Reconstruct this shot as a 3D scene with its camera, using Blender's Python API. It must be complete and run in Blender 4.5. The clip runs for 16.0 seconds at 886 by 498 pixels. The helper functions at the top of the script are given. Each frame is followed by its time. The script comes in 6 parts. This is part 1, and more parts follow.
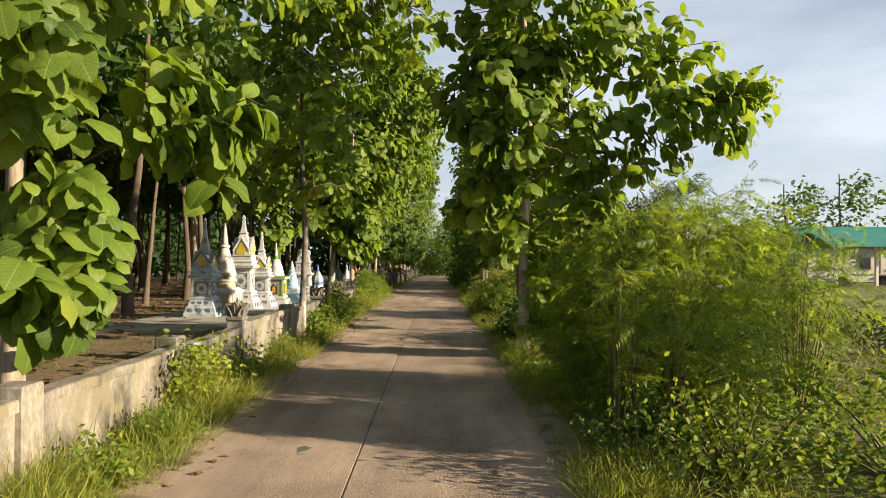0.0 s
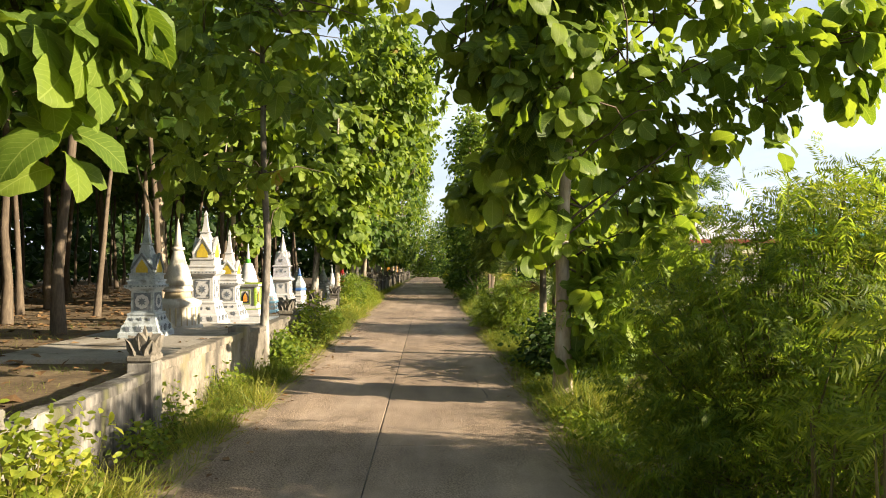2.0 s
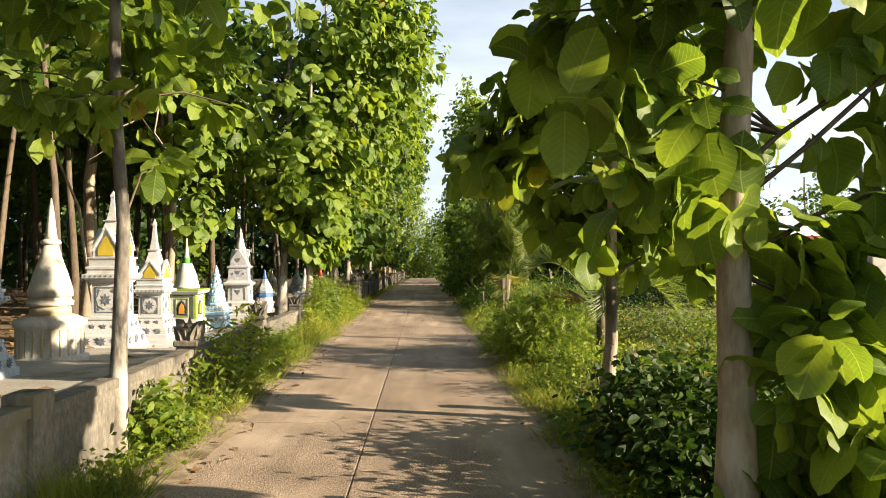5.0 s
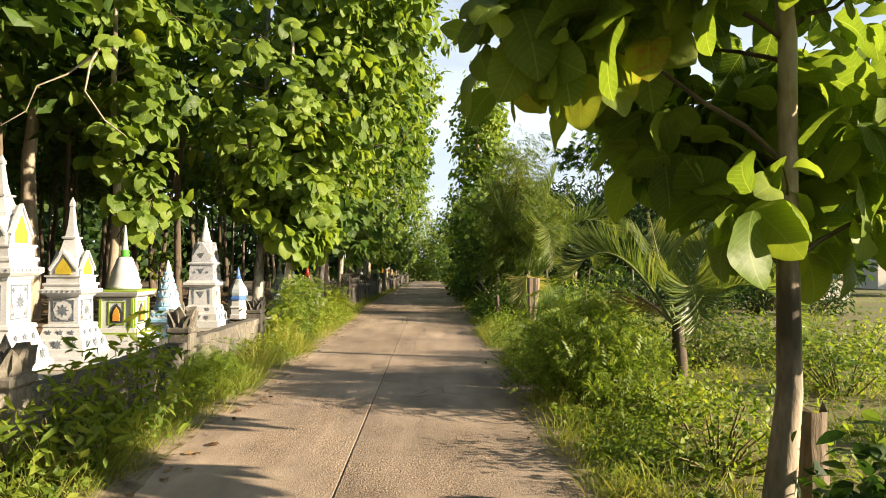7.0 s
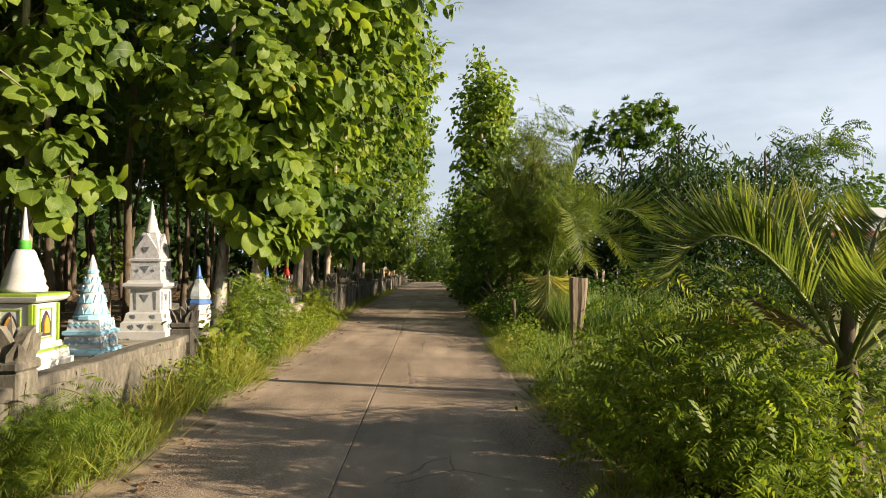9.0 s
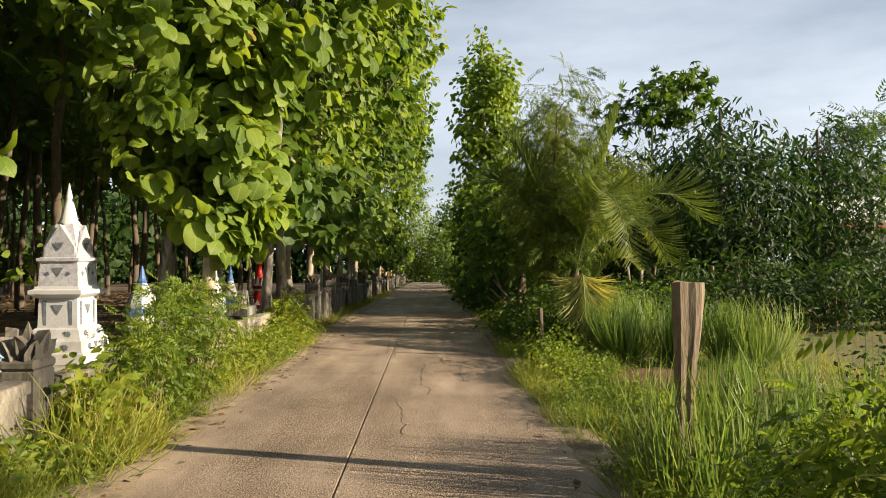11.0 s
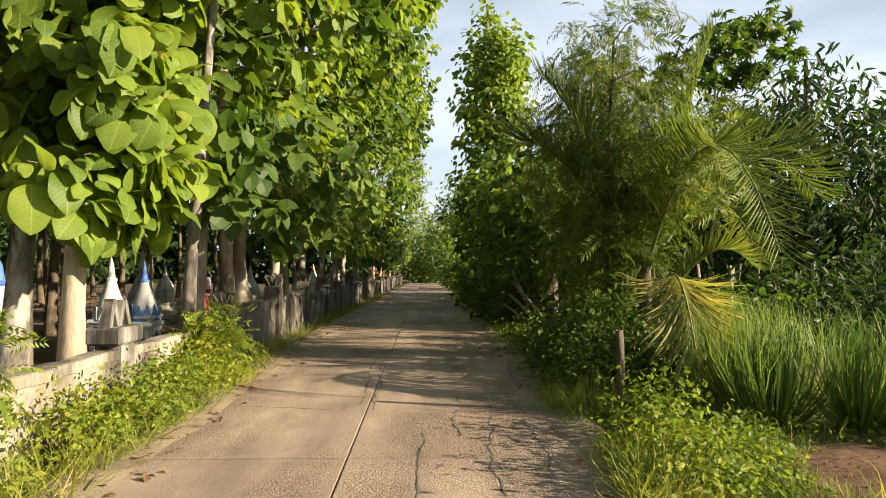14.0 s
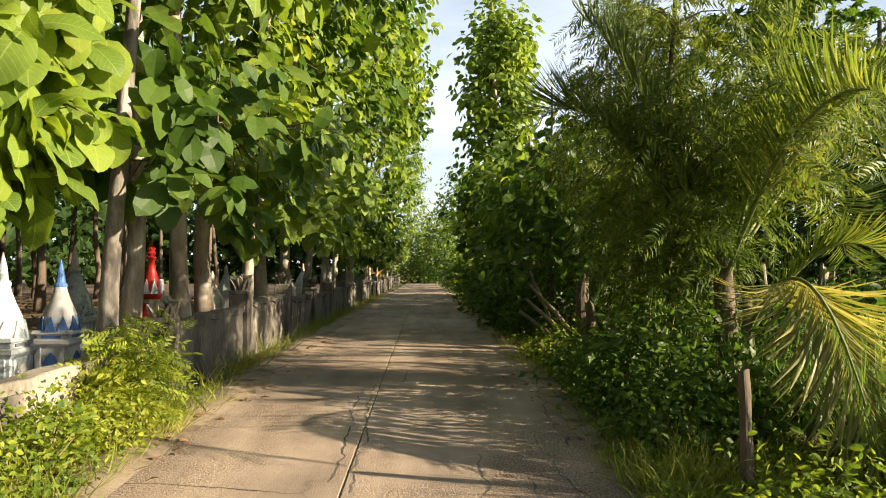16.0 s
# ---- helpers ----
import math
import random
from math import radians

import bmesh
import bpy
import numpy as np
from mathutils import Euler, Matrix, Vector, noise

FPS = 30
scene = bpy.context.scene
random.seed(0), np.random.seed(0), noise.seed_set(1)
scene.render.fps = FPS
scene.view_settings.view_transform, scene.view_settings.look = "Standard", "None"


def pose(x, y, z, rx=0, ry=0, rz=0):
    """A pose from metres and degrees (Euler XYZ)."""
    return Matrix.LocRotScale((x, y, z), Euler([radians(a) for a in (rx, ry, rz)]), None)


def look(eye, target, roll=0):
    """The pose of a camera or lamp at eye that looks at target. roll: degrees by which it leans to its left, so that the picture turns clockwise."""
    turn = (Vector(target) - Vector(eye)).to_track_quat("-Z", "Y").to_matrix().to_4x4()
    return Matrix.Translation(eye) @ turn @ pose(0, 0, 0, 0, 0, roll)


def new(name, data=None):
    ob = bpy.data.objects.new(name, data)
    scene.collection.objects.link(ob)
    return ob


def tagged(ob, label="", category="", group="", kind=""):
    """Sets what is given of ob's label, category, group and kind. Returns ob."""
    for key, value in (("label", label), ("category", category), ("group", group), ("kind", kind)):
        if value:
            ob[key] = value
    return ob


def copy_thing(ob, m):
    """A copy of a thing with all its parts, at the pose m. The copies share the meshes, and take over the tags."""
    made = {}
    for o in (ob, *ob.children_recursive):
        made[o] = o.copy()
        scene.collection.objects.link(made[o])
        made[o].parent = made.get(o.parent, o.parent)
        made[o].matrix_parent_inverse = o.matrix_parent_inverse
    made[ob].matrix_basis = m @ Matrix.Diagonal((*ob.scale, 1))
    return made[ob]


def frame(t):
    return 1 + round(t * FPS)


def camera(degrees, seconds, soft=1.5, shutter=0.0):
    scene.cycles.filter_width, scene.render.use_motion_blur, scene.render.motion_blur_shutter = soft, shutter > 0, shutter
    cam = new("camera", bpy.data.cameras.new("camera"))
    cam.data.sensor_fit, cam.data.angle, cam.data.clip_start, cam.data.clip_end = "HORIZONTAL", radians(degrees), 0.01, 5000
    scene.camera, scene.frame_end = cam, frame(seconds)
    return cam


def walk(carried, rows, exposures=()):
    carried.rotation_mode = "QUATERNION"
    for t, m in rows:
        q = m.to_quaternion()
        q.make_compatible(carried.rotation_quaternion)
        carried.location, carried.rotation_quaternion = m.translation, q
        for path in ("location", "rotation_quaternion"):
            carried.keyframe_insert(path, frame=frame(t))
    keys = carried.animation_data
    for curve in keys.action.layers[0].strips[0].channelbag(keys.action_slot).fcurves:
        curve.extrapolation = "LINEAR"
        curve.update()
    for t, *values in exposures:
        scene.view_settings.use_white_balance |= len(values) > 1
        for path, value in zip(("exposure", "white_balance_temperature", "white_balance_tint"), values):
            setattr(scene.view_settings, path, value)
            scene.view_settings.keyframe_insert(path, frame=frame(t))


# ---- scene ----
cam = camera(67.0, 16.0, soft=1.0)
# seconds, x, y, z, pitch, lean, yaw
PATH = [
    (0.0, 0.001, 0.000, 1.761, 0.790, -0.175, -0.490),
    (0.5, -0.039, 0.859, 1.771, 0.831, -0.108, -0.640),
    (1.0, -0.082, 1.714, 1.786, 0.866, -0.027, -0.786),
    (1.5, -0.127, 2.564, 1.804, 0.859, 0.044, -0.987),
    (2.0, -0.173, 3.409, 1.828, 0.842, 0.098, -1.166),
    (2.5, -0.203, 4.249, 1.849, 0.812, 0.152, -1.385),
    (3.0, -0.214, 5.077, 1.867, 0.743, 0.188, -1.575),
    (3.5, -0.207, 5.897, 1.878, 0.669, 0.214, -1.671),
    (4.0, -0.176, 6.732, 1.876, 0.671, 0.248, -1.705),
    (6.5, -0.032, 11.315, 1.636, 1.158, -0.218, -1.057),
    (7.0, -0.035, 12.189, 1.604, 1.180, -0.208, -1.042),
    (7.5, -0.042, 13.039, 1.577, 1.190, -0.180, -1.038),
    (8.0, -0.046, 13.870, 1.554, 1.199, -0.164, -1.050),
    (8.5, -0.048, 14.704, 1.538, 1.206, -0.206, -1.064),
    (9.0, -0.046, 15.534, 1.522, 1.218, -0.264, -1.073),
    (11.5, -0.089, 19.527, 1.482, 1.190, 0.210, -1.210),
    (12.0, -0.099, 20.265, 1.464, 1.217, 0.201, -1.248),
    (12.5, -0.107, 20.990, 1.444, 1.231, 0.175, -1.291),
    (13.0, -0.113, 21.696, 1.430, 1.239, 0.155, -1.320),
    (13.5, -0.115, 22.404, 1.418, 1.247, 0.103, -1.348),
    (14.0, -0.122, 23.122, 1.405, 1.251, 0.011, -1.376),
    (14.5, -0.130, 23.847, 1.402, 1.240, -0.066, -1.422),
    (15.0, -0.144, 24.549, 1.405, 1.218, -0.089, -1.501),
    (15.5, -0.176, 25.123, 1.410, 1.231, -0.074, -1.516),
    (16.0, -0.186, 25.478, 1.399, 1.235, -0.082, -1.528),
]
EXPOSURE = 1.5
walk(cam, [(t, pose(x, y, z, 90 + pitch, lean, yaw)) for t, x, y, z, pitch, lean, yaw in PATH], exposures=[(t, EXPOSURE + d) for t, d in ((0.0, -0.38), (2.0, 0.06), (3.0, 0.13), (4.0, 0.1), (7.3, 0.08), (9.0, -0.38), (13.0, -0.19), (16.0, 0.15))])

# ---- daylight ----
SUN_AZIMUTH, SUN_HEIGHT = radians(-15), radians(18)   # azimuth from +x, towards -y
sun_way = Vector((math.cos(SUN_AZIMUTH) * math.cos(SUN_HEIGHT), math.sin(SUN_AZIMUTH) * math.cos(SUN_HEIGHT), math.sin(SUN_HEIGHT)))
sun = new("sun", bpy.data.lights.new("sun", "SUN"))
sun.data.energy, sun.data.angle, sun.data.color = 5.2, radians(0.6), (1.0, 0.83, 0.6)
sun.matrix_world = look(sun_way * 100, (0, 0, 0))

world = bpy.data.worlds.new("sky")
scene.world = world
world.use_nodes = True
wn, wl = world.node_tree.nodes, world.node_tree.links
wn.clear()
sky = wn.new("ShaderNodeTexSky")
sky.sky_type, sky.sun_disc = "NISHITA", False
sky.sun_elevation, sky.sun_rotation = SUN_HEIGHT, math.pi / 2 - SUN_AZIMUTH
sky.air_density, sky.dust_density, sky.ozone_density = 1.0, 1.5, 1.5
coord = wn.new("ShaderNodeTexCoord")
stretch = wn.new("ShaderNodeMapping")
stretch.inputs["Scale"].default_value = (1.2, 2.2, 5.0)
stretch.inputs["Rotation"].default_value = (0.1, 0.25, 0.5)
cloud = wn.new("ShaderNodeTexNoise")
cloud.inputs["Scale"].default_value, cloud.inputs["Detail"].default_value, cloud.inputs["Roughness"].default_value = 1.7, 6, 0.55
ramp = wn.new("ShaderNodeValToRGB")
ramp.color_ramp.elements[0].position, ramp.color_ramp.elements[1].position = 0.36, 0.66
ramp.color_ramp.elements[0].color, ramp.color_ramp.elements[1].color = (0.5, 0.5, 0.5, 1), (1, 1, 1, 1)
blend = wn.new("ShaderNodeMixRGB")
blend.inputs["Color2"].default_value = (8.0, 8.7, 9.7, 1)
back = wn.new("ShaderNodeBackground")
back.inputs["Strength"].default_value = 0.05
out = wn.new("ShaderNodeOutputWorld")
wl.new(coord.outputs["Generated"], stretch.inputs["Vector"])
wl.new(stretch.outputs["Vector"], cloud.inputs["Vector"])
wl.new(cloud.outputs["Fac"], ramp.inputs["Fac"])
height = wn.new("ShaderNodeSeparateXYZ")
thin = wn.new("ShaderNodeMapRange")
thin.inputs["From Min"].default_value, thin.inputs["From Max"].default_value = 0.1, 0.75
thin.inputs["To Min"].default_value, thin.inputs["To Max"].default_value = 1.0, 0.12
veil = wn.new("ShaderNodeMath")
veil.operation = "MULTIPLY"
wl.new(coord.outputs["Generated"], height.inputs["Vector"])
wl.new(height.outputs["Z"], thin.inputs["Value"])
wl.new(ramp.outputs["Color"], veil.inputs[0])
wl.new(thin.outputs["Result"], veil.inputs[1])
wl.new(veil.outputs[0], blend.inputs["Fac"])
wl.new(sky.outputs["Color"], blend.inputs["Color1"])
wl.new(blend.outputs["Color"], back.inputs["Color"])
wl.new(back.outputs["Background"], out.inputs["Surface"])


# ---- materials ----
def surface(name, stops, scale=3.0, rough=0.8, bump=0.3, fine=40.0, metal=0.0, spots=None, island=0.0, each=0.0, stretch=(1, 1, 1), spec=0.3):
    """Two noises mix the colours of stops; fine relief from the finer one; spots: (colour, scale, amount) of stains."""
    m = bpy.data.materials.new(name)
    m.use_nodes = True
    n, l = m.node_tree.nodes, m.node_tree.links
    b = n["Principled BSDF"]
    b.inputs["Roughness"].default_value, b.inputs["Metallic"].default_value = rough, metal
    b.inputs["Specular IOR Level"].default_value = spec
    geo = n.new("ShaderNodeNewGeometry")
    mp = n.new("ShaderNodeMapping")
    mp.inputs["Scale"].default_value = stretch
    l.new(geo.outputs["Position"], mp.inputs["Vector"])
    a = n.new("ShaderNodeTexNoise")
    a.inputs["Scale"].default_value, a.inputs["Detail"].default_value = scale, 5
    c = n.new("ShaderNodeTexNoise")
    c.inputs["Scale"].default_value, c.inputs["Detail"].default_value, c.inputs["Roughness"].default_value = fine, 4, 0.65
    l.new(mp.outputs["Vector"], a.inputs["Vector"])
    l.new(mp.outputs["Vector"], c.inputs["Vector"])
    add = n.new("ShaderNodeMath")
    add.operation = "MULTIPLY_ADD"
    add.inputs[1].default_value = 0.55
    l.new(c.outputs["Fac"], add.inputs[0])
    half = n.new("ShaderNodeMath")
    half.operation = "MULTIPLY"
    half.inputs[1].default_value = 0.45 + 0.0
    l.new(a.outputs["Fac"], half.inputs[0])
    l.new(half.outputs[0], add.inputs[2])
    last = add.outputs[0]
    for amount, key, node in ((island, "Random Per Island", geo), (each, "Random", None)):
        if amount:
            node = node or n.new("ShaderNodeObjectInfo")
            more = n.new("ShaderNodeMath")
            more.operation = "MULTIPLY_ADD"
            more.inputs[1].default_value = amount
            l.new(node.outputs[key], more.inputs[0])
            l.new(last, more.inputs[2])
            less = n.new("ShaderNodeMath")
            less.operation = "SUBTRACT"
            less.inputs[1].default_value = amount / 2
            l.new(more.outputs[0], less.inputs[0])
            last = less.outputs[0]
    r = n.new("ShaderNodeValToRGB")
    e = r.color_ramp.elements
    while len(e) < len(stops):
        e.new(0.5)
    for k, (p, col) in enumerate(stops):
        e[k].position, e[k].color = p, (*col, 1)
    l.new(last, r.inputs["Fac"])
    colour = r.outputs["Color"]
    for col, sc, amount in spots or ():
        s = n.new("ShaderNodeTexNoise")
        s.inputs["Scale"].default_value, s.inputs["Detail"].default_value = sc, 6
        l.new(mp.outputs["Vector"], s.inputs["Vector"])
        q = n.new("ShaderNodeValToRGB")
        q.color_ramp.elements[0].position, q.color_ramp.elements[1].position = 0.62 - 0.25 * amount, 0.72 - 0.15 * amount
        l.new(s.outputs["Fac"], q.inputs["Fac"])
        x = n.new("ShaderNodeMixRGB")
        x.inputs["Color2"].default_value = (*col, 1)
        l.new(q.outputs["Color"], x.inputs["Fac"])
        l.new(colour, x.inputs["Color1"])
        colour = x.outputs["Color"]
    l.new(colour, b.inputs["Base Color"])
    if bump:
        k = n.new("ShaderNodeBump")
        k.inputs["Strength"].default_value, k.inputs["Distance"].default_value = bump, 0.02
        l.new(last if not island else c.outputs["Fac"], k.inputs["Height"])
        l.new(k.outputs["Normal"], b.inputs["Normal"])
    return m


def leafy(name, stops, glow, through_part=0.4, rough=0.5, patch=0.8, veins=0.0):
    """Leaves: each leaf its own shade, light passes through the blade."""
    m = bpy.data.materials.new(name)
    m.use_nodes = True
    n, l = m.node_tree.nodes, m.node_tree.links
    b, o = n["Principled BSDF"], n["Material Output"]
    b.inputs["Roughness"].default_value = rough
    b.inputs["Specular IOR Level"].default_value = 0.22
    geo = n.new("ShaderNodeNewGeometry")
    t = n.new("ShaderNodeTexNoise")
    t.inputs["Scale"].default_value, t.inputs["Detail"].default_value = patch, 2
    l.new(geo.outputs["Position"], t.inputs["Vector"])
    f = n.new("ShaderNodeTexNoise")
    f.inputs["Scale"].default_value, f.inputs["Detail"].default_value = 25, 3
    l.new(geo.outputs["Position"], f.inputs["Vector"])
    s1 = n.new("ShaderNodeMath")
    s1.operation = "MULTIPLY_ADD"
    s1.inputs[1].default_value = 0.5
    l.new(geo.outputs["Random Per Island"], s1.inputs[0])
    s2 = n.new("ShaderNodeMath")
    s2.operation = "MULTIPLY_ADD"
    s2.inputs[1].default_value = 0.25
    l.new(t.outputs["Fac"], s1.inputs[2])
    l.new(f.outputs["Fac"], s2.inputs[0])
    l.new(s1.outputs[0], s2.inputs[2])
    s3 = n.new("ShaderNodeMath")
    s3.operation = "SUBTRACT"
    s3.inputs[1].default_value = 0.375
    l.new(s2.outputs[0], s3.inputs[0])
    r = n.new("ShaderNodeValToRGB")
    e = r.color_ramp.elements
    while len(e) < len(stops):
        e.new(0.5)
    for k, (p, col) in enumerate(stops):
        e[k].position, e[k].color = p, (*col, 1)
    l.new(s3.outputs[0], r.inputs["Fac"])
    leaf_colour = r.outputs["Color"]
    if veins:
        uv = n.new("ShaderNodeUVMap")
        sep = n.new("ShaderNodeSeparateXYZ")
        l.new(uv.outputs["UV"], sep.inputs["Vector"])

        def calc(op, p, q=None):
            node = n.new("ShaderNodeMath")
            node.operation = op
            for slot, value in ((0, p), (1, q)):
                if isinstance(value, bpy.types.NodeSocket):
                    l.new(value, node.inputs[slot])
                elif value is not None:
                    node.inputs[slot].default_value = value
            return node.outputs[0]

        side = calc("ABSOLUTE", sep.outputs["X"])
        rib = calc("LESS_THAN", side, 0.011)
        slope = calc("SUBTRACT", sep.outputs["Y"], calc("MULTIPLY", side, 0.75))
        line = calc("LESS_THAN", calc("FRACT", calc("MULTIPLY", slope, 10.0)), 0.11)
        both = calc("MULTIPLY", calc("MAXIMUM", rib, calc("MULTIPLY", line, 0.6)), veins)
        pale = n.new("ShaderNodeMixRGB")
        pale.inputs["Color2"].default_value = (0.3, 0.36, 0.1, 1)
        l.new(both, pale.inputs["Fac"])
        l.new(leaf_colour, pale.inputs["Color1"])
        leaf_colour = pale.outputs["Color"]
    l.new(leaf_colour, b.inputs["Base Color"])
    g = n.new("ShaderNodeMixRGB")
    g.blend_type = "MULTIPLY"
    g.inputs["Fac"].default_value = 1
    g.inputs["Color2"].default_value = (*glow, 1)
    l.new(leaf_colour, g.inputs["Color1"])
    tr = n.new("ShaderNodeBsdfTranslucent")
    l.new(g.outputs["Color"], tr.inputs["Color"])
    mix = n.new("ShaderNodeMixShader")
    mix.inputs["Fac"].default_value = through_part
    l.new(b.outputs["BSDF"], mix.inputs[1])
    l.new(tr.outputs["BSDF"], mix.inputs[2])
    l.new(mix.outputs["Shader"], o.inputs["Surface"])
    k = n.new("ShaderNodeBump")
    k.inputs["Strength"].default_value, k.inputs["Distance"].default_value = 0.25, 0.01
    l.new(f.outputs["Fac"], k.inputs["Height"])
    l.new(k.outputs["Normal"], b.inputs["Normal"])
    return m


TEAK = leafy("teak_leaf", [(0.08, (0.042, 0.08, 0.015)), (0.42, (0.112, 0.174, 0.025)), (0.8, (0.2, 0.266, 0.038)), (0.93, (0.26, 0.285, 0.045)), (0.985, (0.27, 0.17, 0.05))], (2.2, 2.1, 0.95), 0.38, veins=0.5)
# dark forest green; also puts shade into plantation and lane-edge weed leaves
FORESTSHADE = leafy("forest_shade_leaf", [(0.1, (0.03, 0.062, 0.012)), (0.55, (0.058, 0.108, 0.016)), (0.95, (0.11, 0.155, 0.026))], (2.3, 2.25, 1.2), 0.32)
FEATHER = leafy("feather_leaf", [(0.1, (0.05, 0.088, 0.016)), (0.5, (0.11, 0.16, 0.022)), (0.95, (0.24, 0.265, 0.036))], (3.0, 2.9, 1.4), 0.48)
OLIVE = leafy("olive_leaf", [(0.1, (0.045, 0.08, 0.016)), (0.5, (0.095, 0.145, 0.024)), (0.95, (0.22, 0.23, 0.042))], (2.0, 1.9, 1.2), 0.35)
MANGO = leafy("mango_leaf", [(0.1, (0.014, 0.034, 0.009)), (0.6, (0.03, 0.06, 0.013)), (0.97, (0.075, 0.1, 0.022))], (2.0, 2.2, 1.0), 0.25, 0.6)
WEED = leafy("weed_leaf", [(0.1, (0.05, 0.092, 0.017)), (0.5, (0.125, 0.182, 0.022)), (0.95, (0.26, 0.28, 0.038))], (2.4, 2.3, 1.2), 0.38)
# lighter copy of the weed leaf, with sunlight put into its colour
LITWEED = leafy("sunlit_weed_leaf", [(0.1, (0.08, 0.125, 0.02)), (0.5, (0.175, 0.225, 0.026)), (0.95, (0.33, 0.33, 0.045))], (2.4, 2.3, 1.2), 0.38)
GRASS = leafy("grass_blade", [(0.08, (0.065, 0.105, 0.02)), (0.42, (0.15, 0.19, 0.03)), (0.78, (0.29, 0.28, 0.06)), (0.98, (0.4, 0.32, 0.14))], (2.2, 2.1, 1.2), 0.38, 0.55)
LEMON = leafy("tussock_blade", [(0.1, (0.06, 0.11, 0.028)), (0.6, (0.16, 0.225, 0.055)), (0.97, (0.34, 0.34, 0.12))], (1.8, 1.9, 1.1), 0.38, 0.5)
PALM = leafy("palm_leaflet", [(0.1, (0.05, 0.085, 0.02)), (0.6, (0.115, 0.158, 0.032)), (0.97, (0.24, 0.24, 0.06))], (2.2, 2.1, 1.1), 0.38, 0.35)
YELLOWPALM = leafy("yellowing_leaflet", [(0.1, (0.1, 0.125, 0.035)), (0.6, (0.22, 0.22, 0.06)), (0.97, (0.42, 0.34, 0.14))], (2.0, 1.9, 1.0), 0.38, 0.45)
DRYPALM = leafy("dry_leaflet", [(0.1, (0.16, 0.13, 0.04)), (0.6, (0.28, 0.22, 0.07)), (0.97, (0.38, 0.30, 0.13))], (1.6, 1.5, 1.0), 0.35, 0.6)
DEAD = leafy("dead_leaf", [(0.1, (0.12, 0.07, 0.035)), (0.6, (0.22, 0.13, 0.06)), (0.97, (0.33, 0.22, 0.11))], (1.2, 1.1, 1.0), 0.15, 0.8)

BARK = surface("teak_bark", [(0.3, (0.17, 0.135, 0.1)), (0.5, (0.33, 0.27, 0.2)), (0.72, (0.5, 0.43, 0.34))], 2.5, 0.9, 0.7, 22, spots=[((0.46, 0.43, 0.37), 5.0, 0.25), ((0.08, 0.065, 0.05), 3.0, 0.25)], stretch=(1, 1, 0.3))
GREYBARK = surface("mottled_bark", [(0.3, (0.07, 0.06, 0.05)), (0.5, (0.17, 0.15, 0.125)), (0.75, (0.36, 0.33, 0.28))], 4, 0.9, 0.9, 18, spots=[((0.05, 0.045, 0.04), 6.0, 0.5), ((0.4, 0.38, 0.33), 4.0, 0.3)], stretch=(1, 1, 0.4))
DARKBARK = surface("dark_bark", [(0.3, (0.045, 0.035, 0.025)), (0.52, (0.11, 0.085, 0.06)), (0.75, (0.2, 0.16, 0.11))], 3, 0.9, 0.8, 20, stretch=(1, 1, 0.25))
TWIG = surface("green_twig", [(0.3, (0.09, 0.08, 0.03)), (0.7, (0.2, 0.17, 0.07))], 4, 0.8, 0.3, 30)
STALK = surface("green_stalk", [(0.3, (0.09, 0.13, 0.03)), (0.7, (0.2, 0.22, 0.07))], 4, 0.6, 0.2, 30)
DRYWOOD = surface("dry_wood", [(0.3, (0.09, 0.07, 0.05)), (0.5, (0.22, 0.17, 0.12)), (0.75, (0.36, 0.30, 0.23))], 4, 0.9, 0.8, 30, stretch=(1, 1, 0.2))
EARTH = surface("earth", [(0.3, (0.10, 0.075, 0.04)), (0.45, (0.17, 0.135, 0.065)), (0.55, (0.13, 0.15, 0.045)), (0.7, (0.1, 0.14, 0.03))], 0.55, 0.95, 0.8, 9)
LITTER = surface("leaf_litter", [(0.3, (0.07, 0.05, 0.03)), (0.5, (0.155, 0.11, 0.062)), (0.7, (0.27, 0.205, 0.115))], 1.4, 0.95, 1.0, 14)
REDEARTH = surface("red_earth", [(0.3, (0.1, 0.055, 0.033)), (0.55, (0.18, 0.1, 0.058)), (0.75, (0.3, 0.19, 0.12))], 2.5, 0.95, 0.9, 20)
OLDWALL = surface("weathered_render", [(0.3, (0.12, 0.105, 0.085)), (0.5, (0.25, 0.22, 0.175)), (0.7, (0.41, 0.37, 0.3))], 2.2, 0.9, 0.5, 28, spots=[((0.07, 0.063, 0.053), 2.3, 0.55), ((0.2, 0.18, 0.11), 3.5, 0.3)], stretch=(1, 1, 0.55))
STREAKWALL = surface("streaked_render", [(0.3, (0.09, 0.085, 0.075)), (0.5, (0.24, 0.225, 0.2)), (0.7, (0.4, 0.38, 0.34))], 3.0, 0.92, 0.6, 26, spots=[((0.045, 0.042, 0.038), 3.4, 0.75), ((0.1, 0.1, 0.05), 5.0, 0.3)], stretch=(1, 1, 0.22))
DARKWALL = surface("sooty_render", [(0.3, (0.07, 0.062, 0.052)), (0.5, (0.15, 0.135, 0.11)), (0.72, (0.3, 0.27, 0.22))], 2.0, 0.95, 0.7, 24, spots=[((0.035, 0.033, 0.03), 1.7, 0.5)], stretch=(1, 1, 0.5))
SAND = surface("sandy_soil", [(0.3, (0.17, 0.125, 0.08)), (0.5, (0.29, 0.225, 0.15)), (0.7, (0.41, 0.33, 0.23))], 1.8, 0.95, 0.6, 45, spots=[((0.12, 0.09, 0.055), 3.0, 0.4)])
